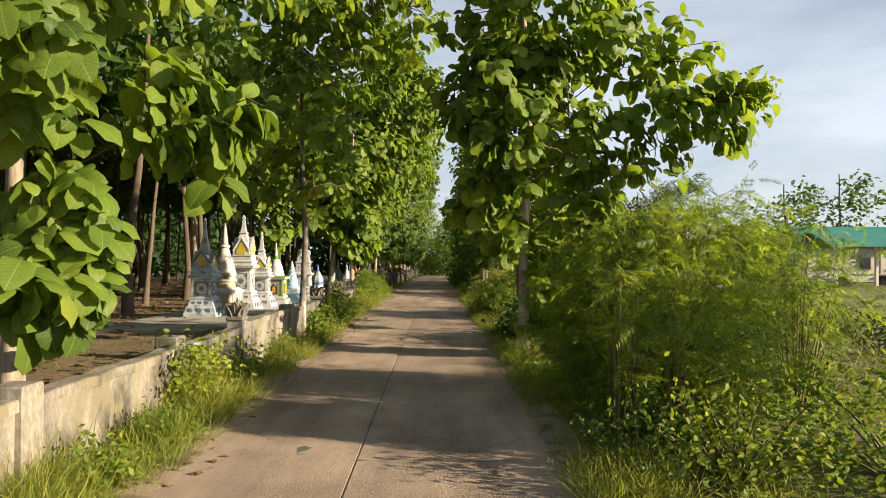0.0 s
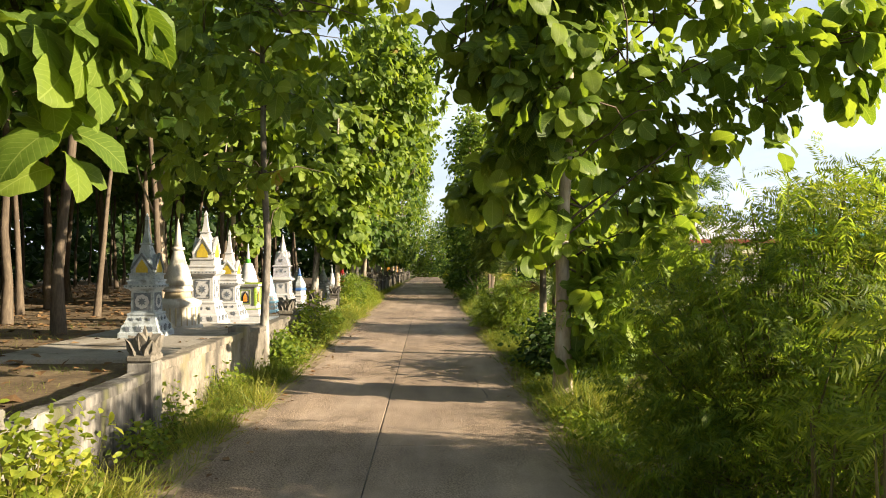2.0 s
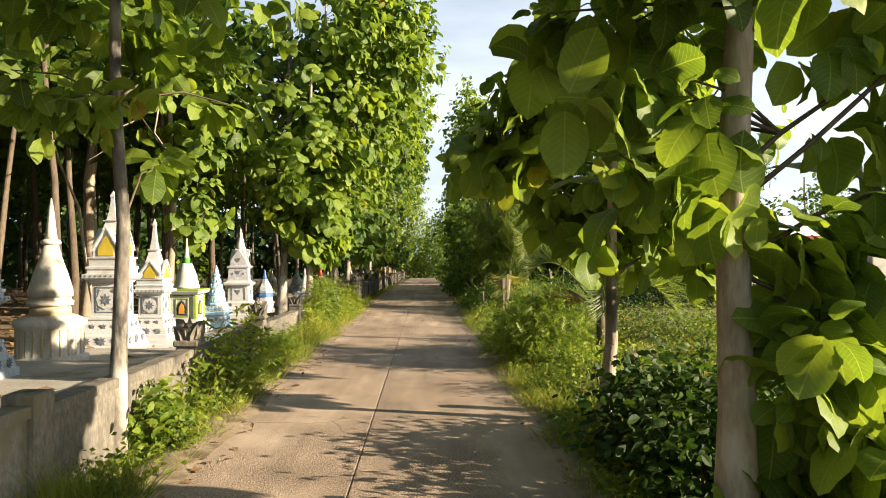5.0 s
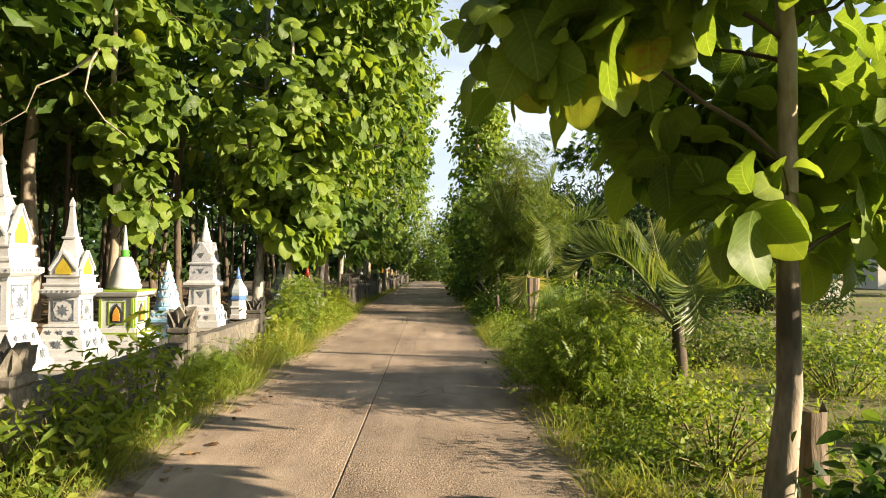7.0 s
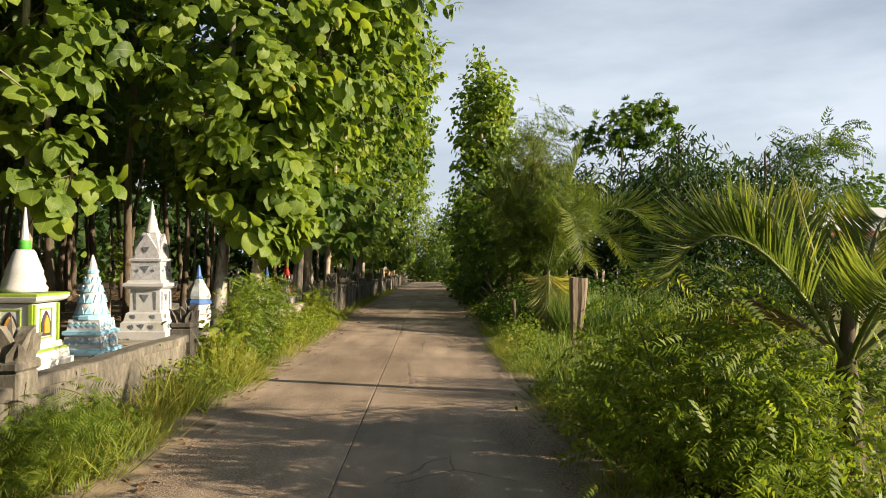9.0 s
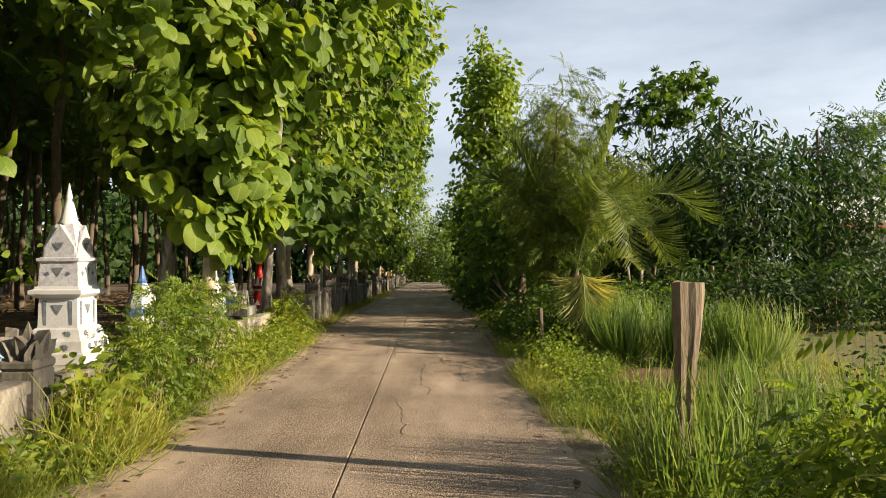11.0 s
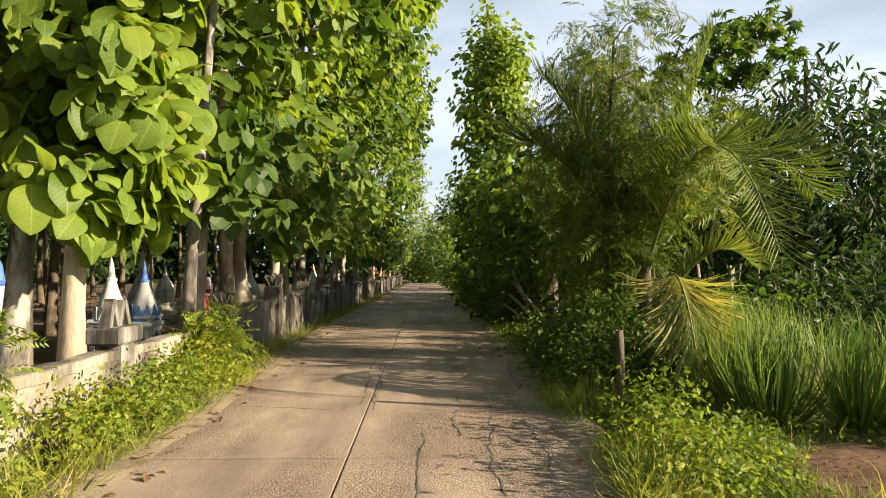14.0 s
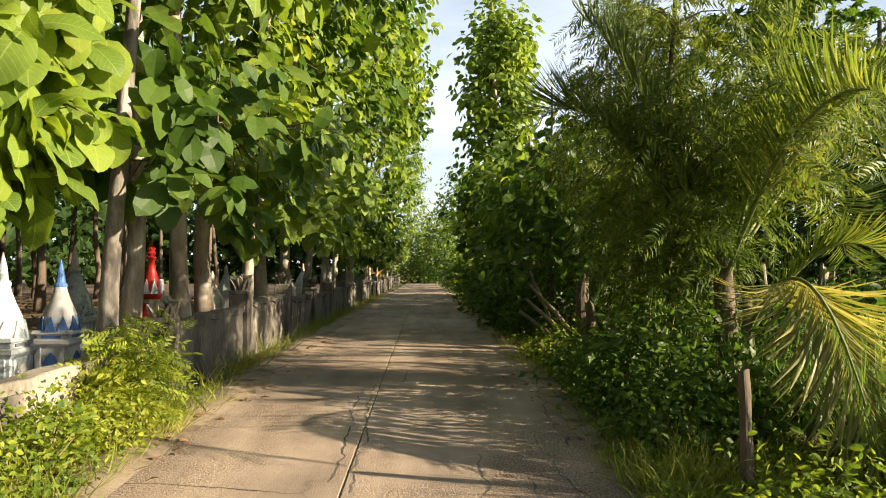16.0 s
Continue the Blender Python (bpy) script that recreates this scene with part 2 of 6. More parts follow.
SLAB = surface("plinth_concrete", [(0.3, (0.22, 0.2, 0.17)), (0.55, (0.36, 0.33, 0.28)), (0.75, (0.5, 0.46, 0.4))], 1.3, 0.9, 0.3, 30, spots=[((0.13, 0.11, 0.08), 1.1, 0.4)])
WHITE = surface("white_tile", [(0.3, (0.38, 0.38, 0.375)), (0.5, (0.53, 0.53, 0.53)), (0.7, (0.64, 0.64, 0.645))], 2.0, 0.4, 0.12, 45, spots=[((0.42, 0.4, 0.36), 2.5, 0.15)], spec=0.4)
GREYTILE = surface("blue_grey_tile", [(0.3, (0.22, 0.26, 0.29)), (0.5, (0.4, 0.45, 0.48)), (0.72, (0.6, 0.64, 0.66))], 5.0, 0.4, 0.2, 45, spots=[((0.2, 0.22, 0.22), 6, 0.35)])
SILVER = surface("mirror_mosaic", [(0.35, (0.42, 0.42, 0.46)), (0.5, (0.62, 0.61, 0.66)), (0.65, (0.8, 0.8, 0.84))], 14, 0.28, 0.35, 60, metal=0.35)
CREAM = surface("aged_cream_plaster", [(0.3, (0.4, 0.365, 0.305)), (0.5, (0.56, 0.525, 0.46)), (0.7, (0.68, 0.65, 0.59))], 2.5, 0.7, 0.25, 30, spots=[((0.34, 0.29, 0.22), 2.4, 0.25)], stretch=(1, 1, 0.5))
GOLD = surface("gold_yellow", [(0.3, (0.42, 0.30, 0.03)), (0.7, (0.66, 0.5, 0.06))], 5, 0.45, 0.1, 40)
OCHRE = surface("stained_ochre", [(0.3, (0.36, 0.28, 0.16)), (0.7, (0.55, 0.46, 0.31))], 5, 0.7, 0.2, 40)
LIME = surface("lime_green_paint", [(0.3, (0.16, 0.26, 0.03)), (0.7, (0.3, 0.4, 0.05))], 5, 0.5, 0.1, 40)
LEAFGREEN = surface("green_paint", [(0.3, (0.05, 0.28, 0.03)), (0.7, (0.1, 0.42, 0.05))], 5, 0.5, 0.1, 40)
BLUE = surface("blue_paint", [(0.3, (0.04, 0.1, 0.3)), (0.7, (0.09, 0.2, 0.45))], 5, 0.5, 0.1, 40)
SKYBLUE = surface("light_blue_paint", [(0.3, (0.2, 0.42, 0.6)), (0.7, (0.36, 0.58, 0.72))], 5, 0.5, 0.1, 40)
INK = surface("blue_grey_inlay", [(0.3, (0.07, 0.085, 0.11)), (0.5, (0.14, 0.16, 0.19)), (0.7, (0.27, 0.28, 0.28))], 14, 0.5, 0.1, 40)
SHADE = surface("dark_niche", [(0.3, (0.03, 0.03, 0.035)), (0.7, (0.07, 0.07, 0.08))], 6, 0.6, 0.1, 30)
RED = surface("red_lacquer", [(0.3, (0.36, 0.02, 0.015)), (0.7, (0.55, 0.04, 0.03))], 6, 0.35, 0.15, 40)
ORANGE = surface("orange_paint", [(0.3, (0.55, 0.22, 0.03)), (0.7, (0.7, 0.36, 0.06))], 5, 0.6, 0.1, 30)
HOUSEWALL = surface("cream_house_render", [(0.3, (0.52, 0.48, 0.4)), (0.7, (0.68, 0.64, 0.56))], 0.8, 0.85, 0.1, 12)
GREENROOF = surface("green_metal_roof", [(0.3, (0.03, 0.16, 0.12)), (0.7, (0.06, 0.26, 0.2))], 0.6, 0.4, 0.05, 8)
PALEROOF = surface("pale_metal_roof", [(0.3, (0.5, 0.5, 0.5)), (0.7, (0.66, 0.66, 0.65))], 0.7, 0.45, 0.05, 8)
REDROOF = surface("red_tile_roof", [(0.3, (0.25, 0.05, 0.04)), (0.7, (0.4, 0.1, 0.07))], 0.8, 0.7, 0.2, 8)
GLASSDARK = surface("dark_window", [(0.3, (0.02, 0.025, 0.03)), (0.7, (0.05, 0.06, 0.07))], 1, 0.12, 0.0, 8, spec=0.5)
BLUENET = surface("blue_plastic_net", [(0.3, (0.03, 0.24, 0.3)), (0.7, (0.08, 0.42, 0.48))], 8, 0.6, 0.1, 40)


def road_material():
    """Worn exposed-aggregate concrete: fine stones, worn paths, dust, fine cracks."""
    m = bpy.data.materials.new("road_concrete")
    m.use_nodes = True
    n, l = m.node_tree.nodes, m.node_tree.links
    b = n["Principled BSDF"]
    b.inputs["Roughness"].default_value = 0.85
    b.inputs["Specular IOR Level"].default_value = 0.25
    geo = n.new("ShaderNodeNewGeometry")
    info = n.new("ShaderNodeObjectInfo")

    def noise_at(scale, detail, stretch=None):
        t = n.new("ShaderNodeTexNoise")
        t.inputs["Scale"].default_value, t.inputs["Detail"].default_value, t.inputs["Roughness"].default_value = scale, detail, 0.6
        if stretch:
            mp = n.new("ShaderNodeMapping")
            mp.inputs["Scale"].default_value = stretch
            l.new(geo.outputs["Position"], mp.inputs["Vector"])
            l.new(mp.outputs["Vector"], t.inputs["Vector"])
        else:
            l.new(geo.outputs["Position"], t.inputs["Vector"])
        return t.outputs["Fac"]

    def ramp_of(value, a, b_, ca, cb):
        r = n.new("ShaderNodeValToRGB")
        r.color_ramp.elements[0].position, r.color_ramp.elements[1].position = a, b_
        r.color_ramp.elements[0].color, r.color_ramp.elements[1].color = (*ca, 1), (*cb, 1)
        l.new(value, r.inputs["Fac"])
        return r.outputs["Color"]

    def mixed(kind, fac, c1, c2):
        x = n.new("ShaderNodeMixRGB")
        x.blend_type = kind
        for key, v in (("Fac", fac), ("Color1", c1), ("Color2", c2)):
            if isinstance(v, bpy.types.NodeSocket):
                l.new(v, x.inputs[key])
            else:
                x.inputs[key].default_value = v
        return x.outputs["Color"]

    base = ramp_of(noise_at(0.9, 6), 0.3, 0.7, (0.325, 0.252, 0.193), (0.53, 0.415, 0.32))
    streak = ramp_of(noise_at(1.0, 5, (2.6, 0.28, 1)), 0.35, 0.7, (0.72, 0.72, 0.72), (1.12, 1.1, 1.06))
    col = mixed("MULTIPLY", 0.8, base, streak)
    grain = n.new("ShaderNodeTexVoronoi")
    grain.inputs["Scale"].default_value = 52
    rough_at = n.new("ShaderNodeMixRGB")
    rough_at.inputs["Fac"].default_value = 0.035
    shake = n.new("ShaderNodeTexNoise")
    shake.inputs["Scale"].default_value, shake.inputs["Detail"].default_value = 30, 3
    l.new(geo.outputs["Position"], shake.inputs["Vector"])
    l.new(geo.outputs["Position"], rough_at.inputs["Color1"])
    l.new(shake.outputs["Color"], rough_at.inputs["Color2"])
    l.new(rough_at.outputs["Color"], grain.inputs["Vector"])
    pebble = ramp_of(grain.outputs["Distance"], 0.15, 0.7, (1.2, 1.18, 1.15), (0.55, 0.53, 0.5))
    pits = ramp_of(noise_at(62, 5), 0.4, 0.58, (0.38, 0.36, 0.33), (1.18, 1.18, 1.18))
    stones = mixed("MULTIPLY", 0.85, mixed("MIX", 0.45, pebble, (1, 1, 1, 1)), pits)
    worn = ramp_of(noise_at(0.6, 5, (1.0, 0.45, 1)), 0.4, 0.56, (0, 0, 0), (1, 1, 1))
    col = mixed("MULTIPLY", worn, col, stones)
    fine = ramp_of(noise_at(120, 3), 0.3, 0.7, (0.82, 0.82, 0.82), (1.15, 1.15, 1.15))
    col = mixed("MULTIPLY", 0.7, col, fine)
    cell = n.new("ShaderNodeTexVoronoi")
    cell.feature = "DISTANCE_TO_EDGE"
    cell.inputs["Scale"].default_value = 0.6
    warp = n.new("ShaderNodeMixRGB")
    warp.inputs["Fac"].default_value = 0.12
    wob = n.new("ShaderNodeTexNoise")
    wob.inputs["Scale"].default_value, wob.inputs["Detail"].default_value = 4.0, 5
    l.new(geo.outputs["Position"], wob.inputs["Vector"])
    l.new(geo.outputs["Position"], warp.inputs["Color1"])
    l.new(wob.outputs["Color"], warp.inputs["Color2"])
    l.new(warp.outputs["Color"], cell.inputs["Vector"])
    crack = ramp_of(cell.outputs["Distance"], 0.0015, 0.005, (1, 1, 1), (0, 0, 0))
    some = ramp_of(noise_at(0.23, 2), 0.56, 0.64, (0, 0, 0), (1, 1, 1))
    crack = mixed("MULTIPLY", 1.0, crack, some)
    col = mixed("MIX", crack, col, (0.05, 0.04, 0.03, 1))
    tone = n.new("ShaderNodeMapRange")
    tone.inputs["To Min"].default_value, tone.inputs["To Max"].default_value = 0.88, 1.08
    l.new(info.outputs["Random"], tone.inputs["Value"])
    col = mixed("MULTIPLY", 1.0, col, tone.outputs["Result"])
    l.new(col, b.inputs["Base Color"])
    hh = mixed("MULTIPLY", worn, fine, stones)
    k = n.new("ShaderNodeBump")
    k.inputs["Strength"].default_value, k.inputs["Distance"].default_value = 0.55, 0.012
    l.new(hh, k.inputs["Height"])
    l.new(k.outputs["Normal"], b.inputs["Normal"])
    return m


ROAD = road_material()


# ---- mesh tools ----
def ground_z(y):
    """The lane runs level, then falls gently away."""
    return -0.0135 * max(0.0, y - 36.0)


def finish(name, bm, material, smooth=False):
    me = bpy.data.meshes.new(name)
    bm.to_mesh(me)
    bm.free()
    me.materials.append(material)
    if smooth:
        for p in me.polygons:
            p.use_smooth = True
    return new(name, me)


def part(name, bm, material, parent=None, label="", smooth=False):
    ob = finish(name, bm, material, smooth)
    if parent:
        ob.parent = parent
    if label:
        ob["label"] = label
    return ob


def thing(name, x, y, z, label, category, group="", kind="", turn=0.0):
    ob = new(name)
    ob.empty_display_size = 0.1
    ob.matrix_basis = pose(x, y, z, 0, 0, turn)
    return tagged(ob, label, category, group, kind)


def raw_mesh(name, verts, faces, material, smooth=False, uv=None):
    """verts: n x 3 array; faces: list of (m x k arrays)."""
    me = bpy.data.meshes.new(name)
    me.vertices.add(len(verts))
    me.vertices.foreach_set("co", np.asarray(verts, np.float32).ravel())
    loops = np.concatenate([f.ravel() for f in faces]).astype(np.int32)
    sizes = np.concatenate([np.full(len(f), f.shape[1]) for f in faces])
    starts = np.r_[0, np.cumsum(sizes)[:-1]].astype(np.int32)
    me.loops.add(len(loops))
    me.loops.foreach_set("vertex_index", loops)
    me.polygons.add(len(sizes))
    me.polygons.foreach_set("loop_start", starts)
    me.polygons.foreach_set("use_smooth", np.full(len(sizes), bool(smooth)))
    if uv is not None:
        me.uv_layers.new(name="leaf").data.foreach_set("uv", np.asarray(uv, np.float32)[loops].ravel())
    me.update(calc_edges=True)
    me.materials.append(material)
    return new(name, me)


def box(bm, cx, cy, cz, sx, sy, sz, turn=0.0, bevel=0.0):
    m = Matrix.Translation((cx, cy, cz)) @ Matrix.Rotation(turn, 4, "Z") @ Matrix.Diagonal((sx, sy, sz, 1))
    made = bmesh.ops.create_cube(bm, size=1, matrix=m)["verts"]
    if bevel:
        edges = {e for v in made for e in v.link_edges}
        bmesh.ops.bevel(bm, geom=list(edges), offset=bevel, segments=1, affect="EDGES")


def rings(bm, profile, sides=4, turn=math.pi / 4, cap=True):
    """A turned form from (height, half width): square for 4 sides, round for many."""
    k = 1 / math.cos(math.pi / sides)
    loops = []
    for z, w in profile:
        loops.append([bm.verts.new((w * k * math.cos(turn + 2 * math.pi * i / sides), w * k * math.sin(turn + 2 * math.pi * i / sides), z)) for i in range(sides)])
    for a, b in zip(loops, loops[1:]):
        for i in range(sides):
            bm.faces.new((a[i], a[(i + 1) % sides], b[(i + 1) % sides], b[i]))
    if cap:
        bm.faces.new(loops[0][::-1])
        bm.faces.new(loops[-1])


def tube_arrays(lines, sides=6):
    """lines: list of (points n x 3, radii n). Returns verts, quads of tapered tubes."""
    verts, quads, base = [], [], 0
    turn = np.arange(sides) * 2 * np.pi / sides
    for pts, rad in lines:
        pts = np.asarray(pts, float)
        n = len(pts)
        way = np.gradient(pts, axis=0)
        way /= np.linalg.norm(way, axis=1, keepdims=True) + 1e-9
        side = np.cross(way, (0.31, 0.95, 0.07))
        side /= np.linalg.norm(side, axis=1, keepdims=True) + 1e-9
        other = np.cross(way, side)
        ring = pts[:, None] + np.asarray(rad)[:, None, None] * (np.cos(turn)[None, :, None] * side[:, None] + np.sin(turn)[None, :, None] * other[:, None])
        verts.append(ring.reshape(-1, 3))
        i, j = np.meshgrid(np.arange(n - 1), np.arange(sides), indexing="ij")
        a = base + i * sides + j
        b = base + i * sides + (j + 1) % sides
        quads.append(np.stack([a, b, b + sides, a + sides], -1).reshape(-1, 4))
        base += n * sides
    return np.concatenate(verts), np.concatenate(quads)


def tubes(name, lines, material, parent=None, sides=6, label=""):
    v, q = tube_arrays(lines, sides)
    ob = raw_mesh(name, v, [q], material, smooth=True)
    if parent:
        ob.parent = parent
    if label:
        ob["label"] = label
    return ob


def blade(rows):
    """A leaf of length 1 along y from rows of (along, half width, lift of the edge, sag)."""
    v, f3, f4 = [], [], []
    first, last = rows[0], rows[-1]
    v.append((0, first[0], first[3]))
    mids = []
    for u, w, lift, sag in rows[1:-1]:
        mids.append(len(v))
        v += [(0, u, sag), (-w, u - 0.02, sag + lift), (w, u + 0.02, sag + lift)]
    tip = len(v)
    v.append((0, last[0], last[3]))
    a = mids[0]
    f3 += [(0, a, a + 1), (0, a + 2, a)]
    for a, b in zip(mids, mids[1:]):
        f4 += [(a, b, b + 1, a + 1), (a, a + 2, b + 2, b)]
    a = mids[-1]
    f3 += [(a, tip, a + 1), (a, a + 2, tip)]
    return np.array(v, float), [np.array(f3)] + ([np.array(f4)] if f4 else [])


def comb(pairs=9, length=0.3, width=0.05):
    """A feather-like compound leaf: slim leaflets in pairs along a stem."""
    v, f = [], []
    for k in range(pairs):
        u = 0.12 + 0.86 * k / (pairs - 1)
        long = length * (0.6 + 0.8 * math.sin(math.pi * min(1, 0.15 + 0.8 * u)))
        sag = -0.25 * u * u
        for s in (-1, 1):
            b = len(v)
            v += [(0, u - 0.01, sag), (s * long * 0.5, u + 0.06 - width / 2, sag - 0.01), (s * long, u + 0.16, sag - 0.07), (s * long * 0.5, u + 0.06 + width / 2, sag + 0.01)]
            f.append((b, b + 1, b + 2, b + 3))
    b = len(v)
    v += [(-0.008, 0, 0), (0.008, 0, 0), (0.004, 1, -0.25), (-0.004, 1, -0.25)]
    f.append((b, b + 1, b + 2, b + 3))
    return np.array(v, float), [np.array(f)]


def plume(pairs=6, length=0.34, width=0.085, seed=1):
    """A twice-feathered leaf: uneven drooping pinnae along a curved stem."""
    rng = random.Random(seed)
    v, f = [], []
    for k in range(pairs):
        u = 0.1 + 0.9 * k / (pairs - 1)
        for s in (-1, 1):
            long = length * rng.uniform(0.7, 1.15) * (1.1 - 0.35 * u)
            ahead, fall = rng.uniform(0.3, 0.6) * length, -rng.uniform(0.25, 0.55) * length
            z = -0.22 * u * u
            p = u + rng.uniform(-0.03, 0.03)
            b = len(v)
            v += [(0, p, z), (s * long * 0.55, p + ahead * 0.5 - width / 2, z + fall * 0.35), (s * long, p + ahead * 1.5, z + fall), (s * long * 0.5, p + ahead * 0.5 + width / 2, z + fall * 0.3)]
            f.append((b, b + 1, b + 2, b + 3))
    return np.array(v, float), [np.array(f)]


def fingers(count=9):
    """A hand-shaped leaf: pointed lobes spreading from the end of the stalk."""
    v, f = [], []
    for k in range(count):
        a = (k / (count - 1) - 0.5) * 4.6
        r = 0.62 - 0.05 * abs(k - (count - 1) / 2)
        b = len(v)
        for u, w in ((0.0, 0.0), (0.45, -0.16), (1.0, 0.0), (0.45, 0.16)):
            v.append((math.sin(a) * r * u + math.cos(a) * w * r, 0.4 + math.cos(a) * r * u - math.sin(a) * w * r, -0.28 * u * u))
        f.append((b, b + 1, b + 2, b + 3))
    return np.array(v, float), [np.array(f)]


def broad(rows, ripple=0.05):
    """A broad wavy leaf of length 1: five points across each row of (along, half width, sag)."""
    v = []
    for k, (u, w, sag) in enumerate(rows):
        wave = ripple * math.sin(k * 14.0 / len(rows))
        for s, lift, back in ((-1, 0.035 + wave, -0.05), (-0.5, 0.05, -0.015), (0, 0, 0), (0.5, 0.05, -0.015), (1, 0.035 - wave, -0.05)):
            v.append((s * w, u + back * w * 2, sag + lift * w / 0.33))
    q = [(k * 5 + j, k * 5 + j + 1, k * 5 + j + 6, k * 5 + j + 5) for k in range(len(rows) - 1) for j in range(4)]
    return np.array(v, float), [np.array(q)]


BIG = broad([(0, 0.01, 0), (0.1, 0.19, 0.02), (0.32, 0.34, 0.035), (0.58, 0.385, -0.02), (0.79, 0.32, -0.12), (0.92, 0.19, -0.2), (1.0, 0.01, -0.27)], 0.05)
GRAND = broad([(0, 0.01, 0), (0.04, 0.11, 0.01), (0.11, 0.2, 0.025), (0.22, 0.285, 0.035), (0.35, 0.345, 0.03), (0.48, 0.38, 0.01), (0.61, 0.385, -0.035), (0.73, 0.355, -0.09), (0.83, 0.295, -0.145), (0.91, 0.21, -0.2), (0.965, 0.12, -0.245), (1.0, 0.01, -0.28)], 0.04)
MID = blade([(0, 0, 0, 0), (0.2, 0.22, 0.05, 0.01), (0.55, 0.34, 0.05, -0.03), (0.84, 0.22, 0.02, -0.12), (1, 0, 0, -0.2)])
SLIM = blade([(0, 0, 0, 0), (0.28, 0.125, 0.03, -0.02), (0.7, 0.11, 0.02, -0.12), (1, 0, 0, -0.3)])
OVAL = blade([(0, 0, 0, 0), (0.5, 0.3, 0.05, 0), (1, 0, 0, -0.1)])
HERB = blade([(0, 0, 0, 0), (0.22, 0.22, 0.04, 0.01), (0.55, 0.27, 0.05, -0.02), (0.82, 0.15, 0.02, -0.08), (1, 0, 0, -0.16)])
STRAW = (np.array([(-0.5, 0, 0), (0.5, 0, 0), (-0.36, 0.55, 0.0), (0.36, 0.55, 0.0), (0, 1, 0)], float), [np.array([(0, 1, 3, 2)]), np.array([(2, 3, 4)])])
FROND = comb()
PINNATE = plume(6, 0.32, 0.14, 4)
FINGERS = fingers()
TWICE = plume(9, 0.3, 0.06)
LITTLE = blade([(0, 0, 0, 0), (0.5, 0.27, 0.05, -0.02), (1, 0, 0, -0.14)])


def unit(a):
    return a / (np.linalg.norm(a, axis=-1, keepdims=True) + 1e-9)


def scatter(name, shape, at, along, up, size, material, parent=None, wide=1.0, label=""):
    """One mesh of many leaves: shape's y runs along, its z towards up."""
    tv, tf = shape
    y = unit(along)
    x = unit(np.cross(y, up))
    z = np.cross(x, y)
    s = np.asarray(size, float).reshape(-1, 1, 1)
    w = np.asarray(wide, float).reshape(-1, 1, 1)
    v = at[:, None] + s * (tv[None, :, 0:1] * w * x[:, None] + tv[None, :, 1:2] * y[:, None] + tv[None, :, 2:3] * z[:, None])
    shift = (np.arange(len(at)) * len(tv))[:, None, None]
    ob = raw_mesh(name, v.reshape(-1, 3), [(f[None] + shift).reshape(-1, f.shape[1]) for f in tf], material, smooth=len(tv) > 20, uv=np.tile(tv[:, :2], (len(at), 1)))
    if parent:
        ob.parent = parent
    if label:
        ob["label"] = label
    return ob


def lobe_points(rng, lobes):
    """Clump places inside ellipsoids (cx, cy, cz, rx, ry, rz, count), most of them near the surface."""
    out = []
    for cx, cy, cz, rx, ry, rz, count in lobes:
        d = unit(rng.normal(size=(int(count), 3)))
        r = rng.uniform(0.25, 1.0, (int(count), 1)) ** 0.6 * rng.uniform(0.8, 1.14, (int(count), 1))
        out.append(np.array((cx, cy, cz)) + d * r * (rx, ry, rz))
    return np.concatenate(out)


def clump_leaves(rng, centres, each, spread, droop, axis_xy=(0, 0), flat=0.7):
    """Leaves round the clump centres: places, ways and upward normals."""
    c = np.repeat(centres, each, axis=0)
    n = len(c)
    at = c + rng.normal(size=(n, 3)) * spread * (1, 1, 0.75)
    outward = c - np.array((*axis_xy, 0.0))
    outward[:, 2] = 0
    outward = unit(outward)
    way = outward * 0.5 + unit(rng.normal(size=(n, 3))) * 0.9
    way[:, 2] = way[:, 2] * 0.5 - rng.uniform(0.3, 1.0, n) * droop
    up = np.array((0, 0, flat * 0.8)) + outward * 0.65 + rng.normal(size=(n, 3)) * 0.5
    return at, unit(way), up


def shoot_leaves(rng, centres, nodes, reach, droop):
    """Large leaves in crossed pairs along drooping shoots that end at the centres: places, ways, normals, sizes."""
    n = len(centres)
    out = centres * (1, 1, 0)
    out = unit(out + rng.normal(size=(n, 3)) * (0.5, 0.5, 0))
    shoot = unit(out * 0.8 + np.array((0, 0, 0.15)) + rng.normal(size=(n, 3)) * 0.35)
    a = unit(np.cross(shoot, rng.normal(size=(n, 3))))
    b = np.cross(shoot, a)
    at, way, up, size = [], [], [], []
    for k in range(nodes):
        base = centres - shoot * reach * k + np.array((0, 0, -0.02)) * k
        turn = k * math.pi / 2 + rng.normal(size=(n, 1)) * 0.3
        side = a * np.cos(turn) + b * np.sin(turn)
        grow = (0.5, 0.8, 1.0, 1.0, 0.95, 0.9, 0.85)[min(k, 6)]
        for s in (-1, 1):
            d = side * s * (0.75 + 0.08 * k) + shoot * (0.75 - 0.1 * k)
            d[:, 2] -= rng.uniform(0.15, 1.0, n) * droop
            d = unit(d + rng.normal(size=(n, 3)) * 0.12)
            at.append(base + d * 0.05)
            way.append(d)
            up.append(out * 0.6 + np.array((0, 0, 0.75)) + rng.normal(size=(n, 3)) * 0.3)
            size.append(grow * rng.uniform(0.75, 1.15, n))
    return np.concatenate(at), np.concatenate(way), np.concatenate(up), np.concatenate(size)


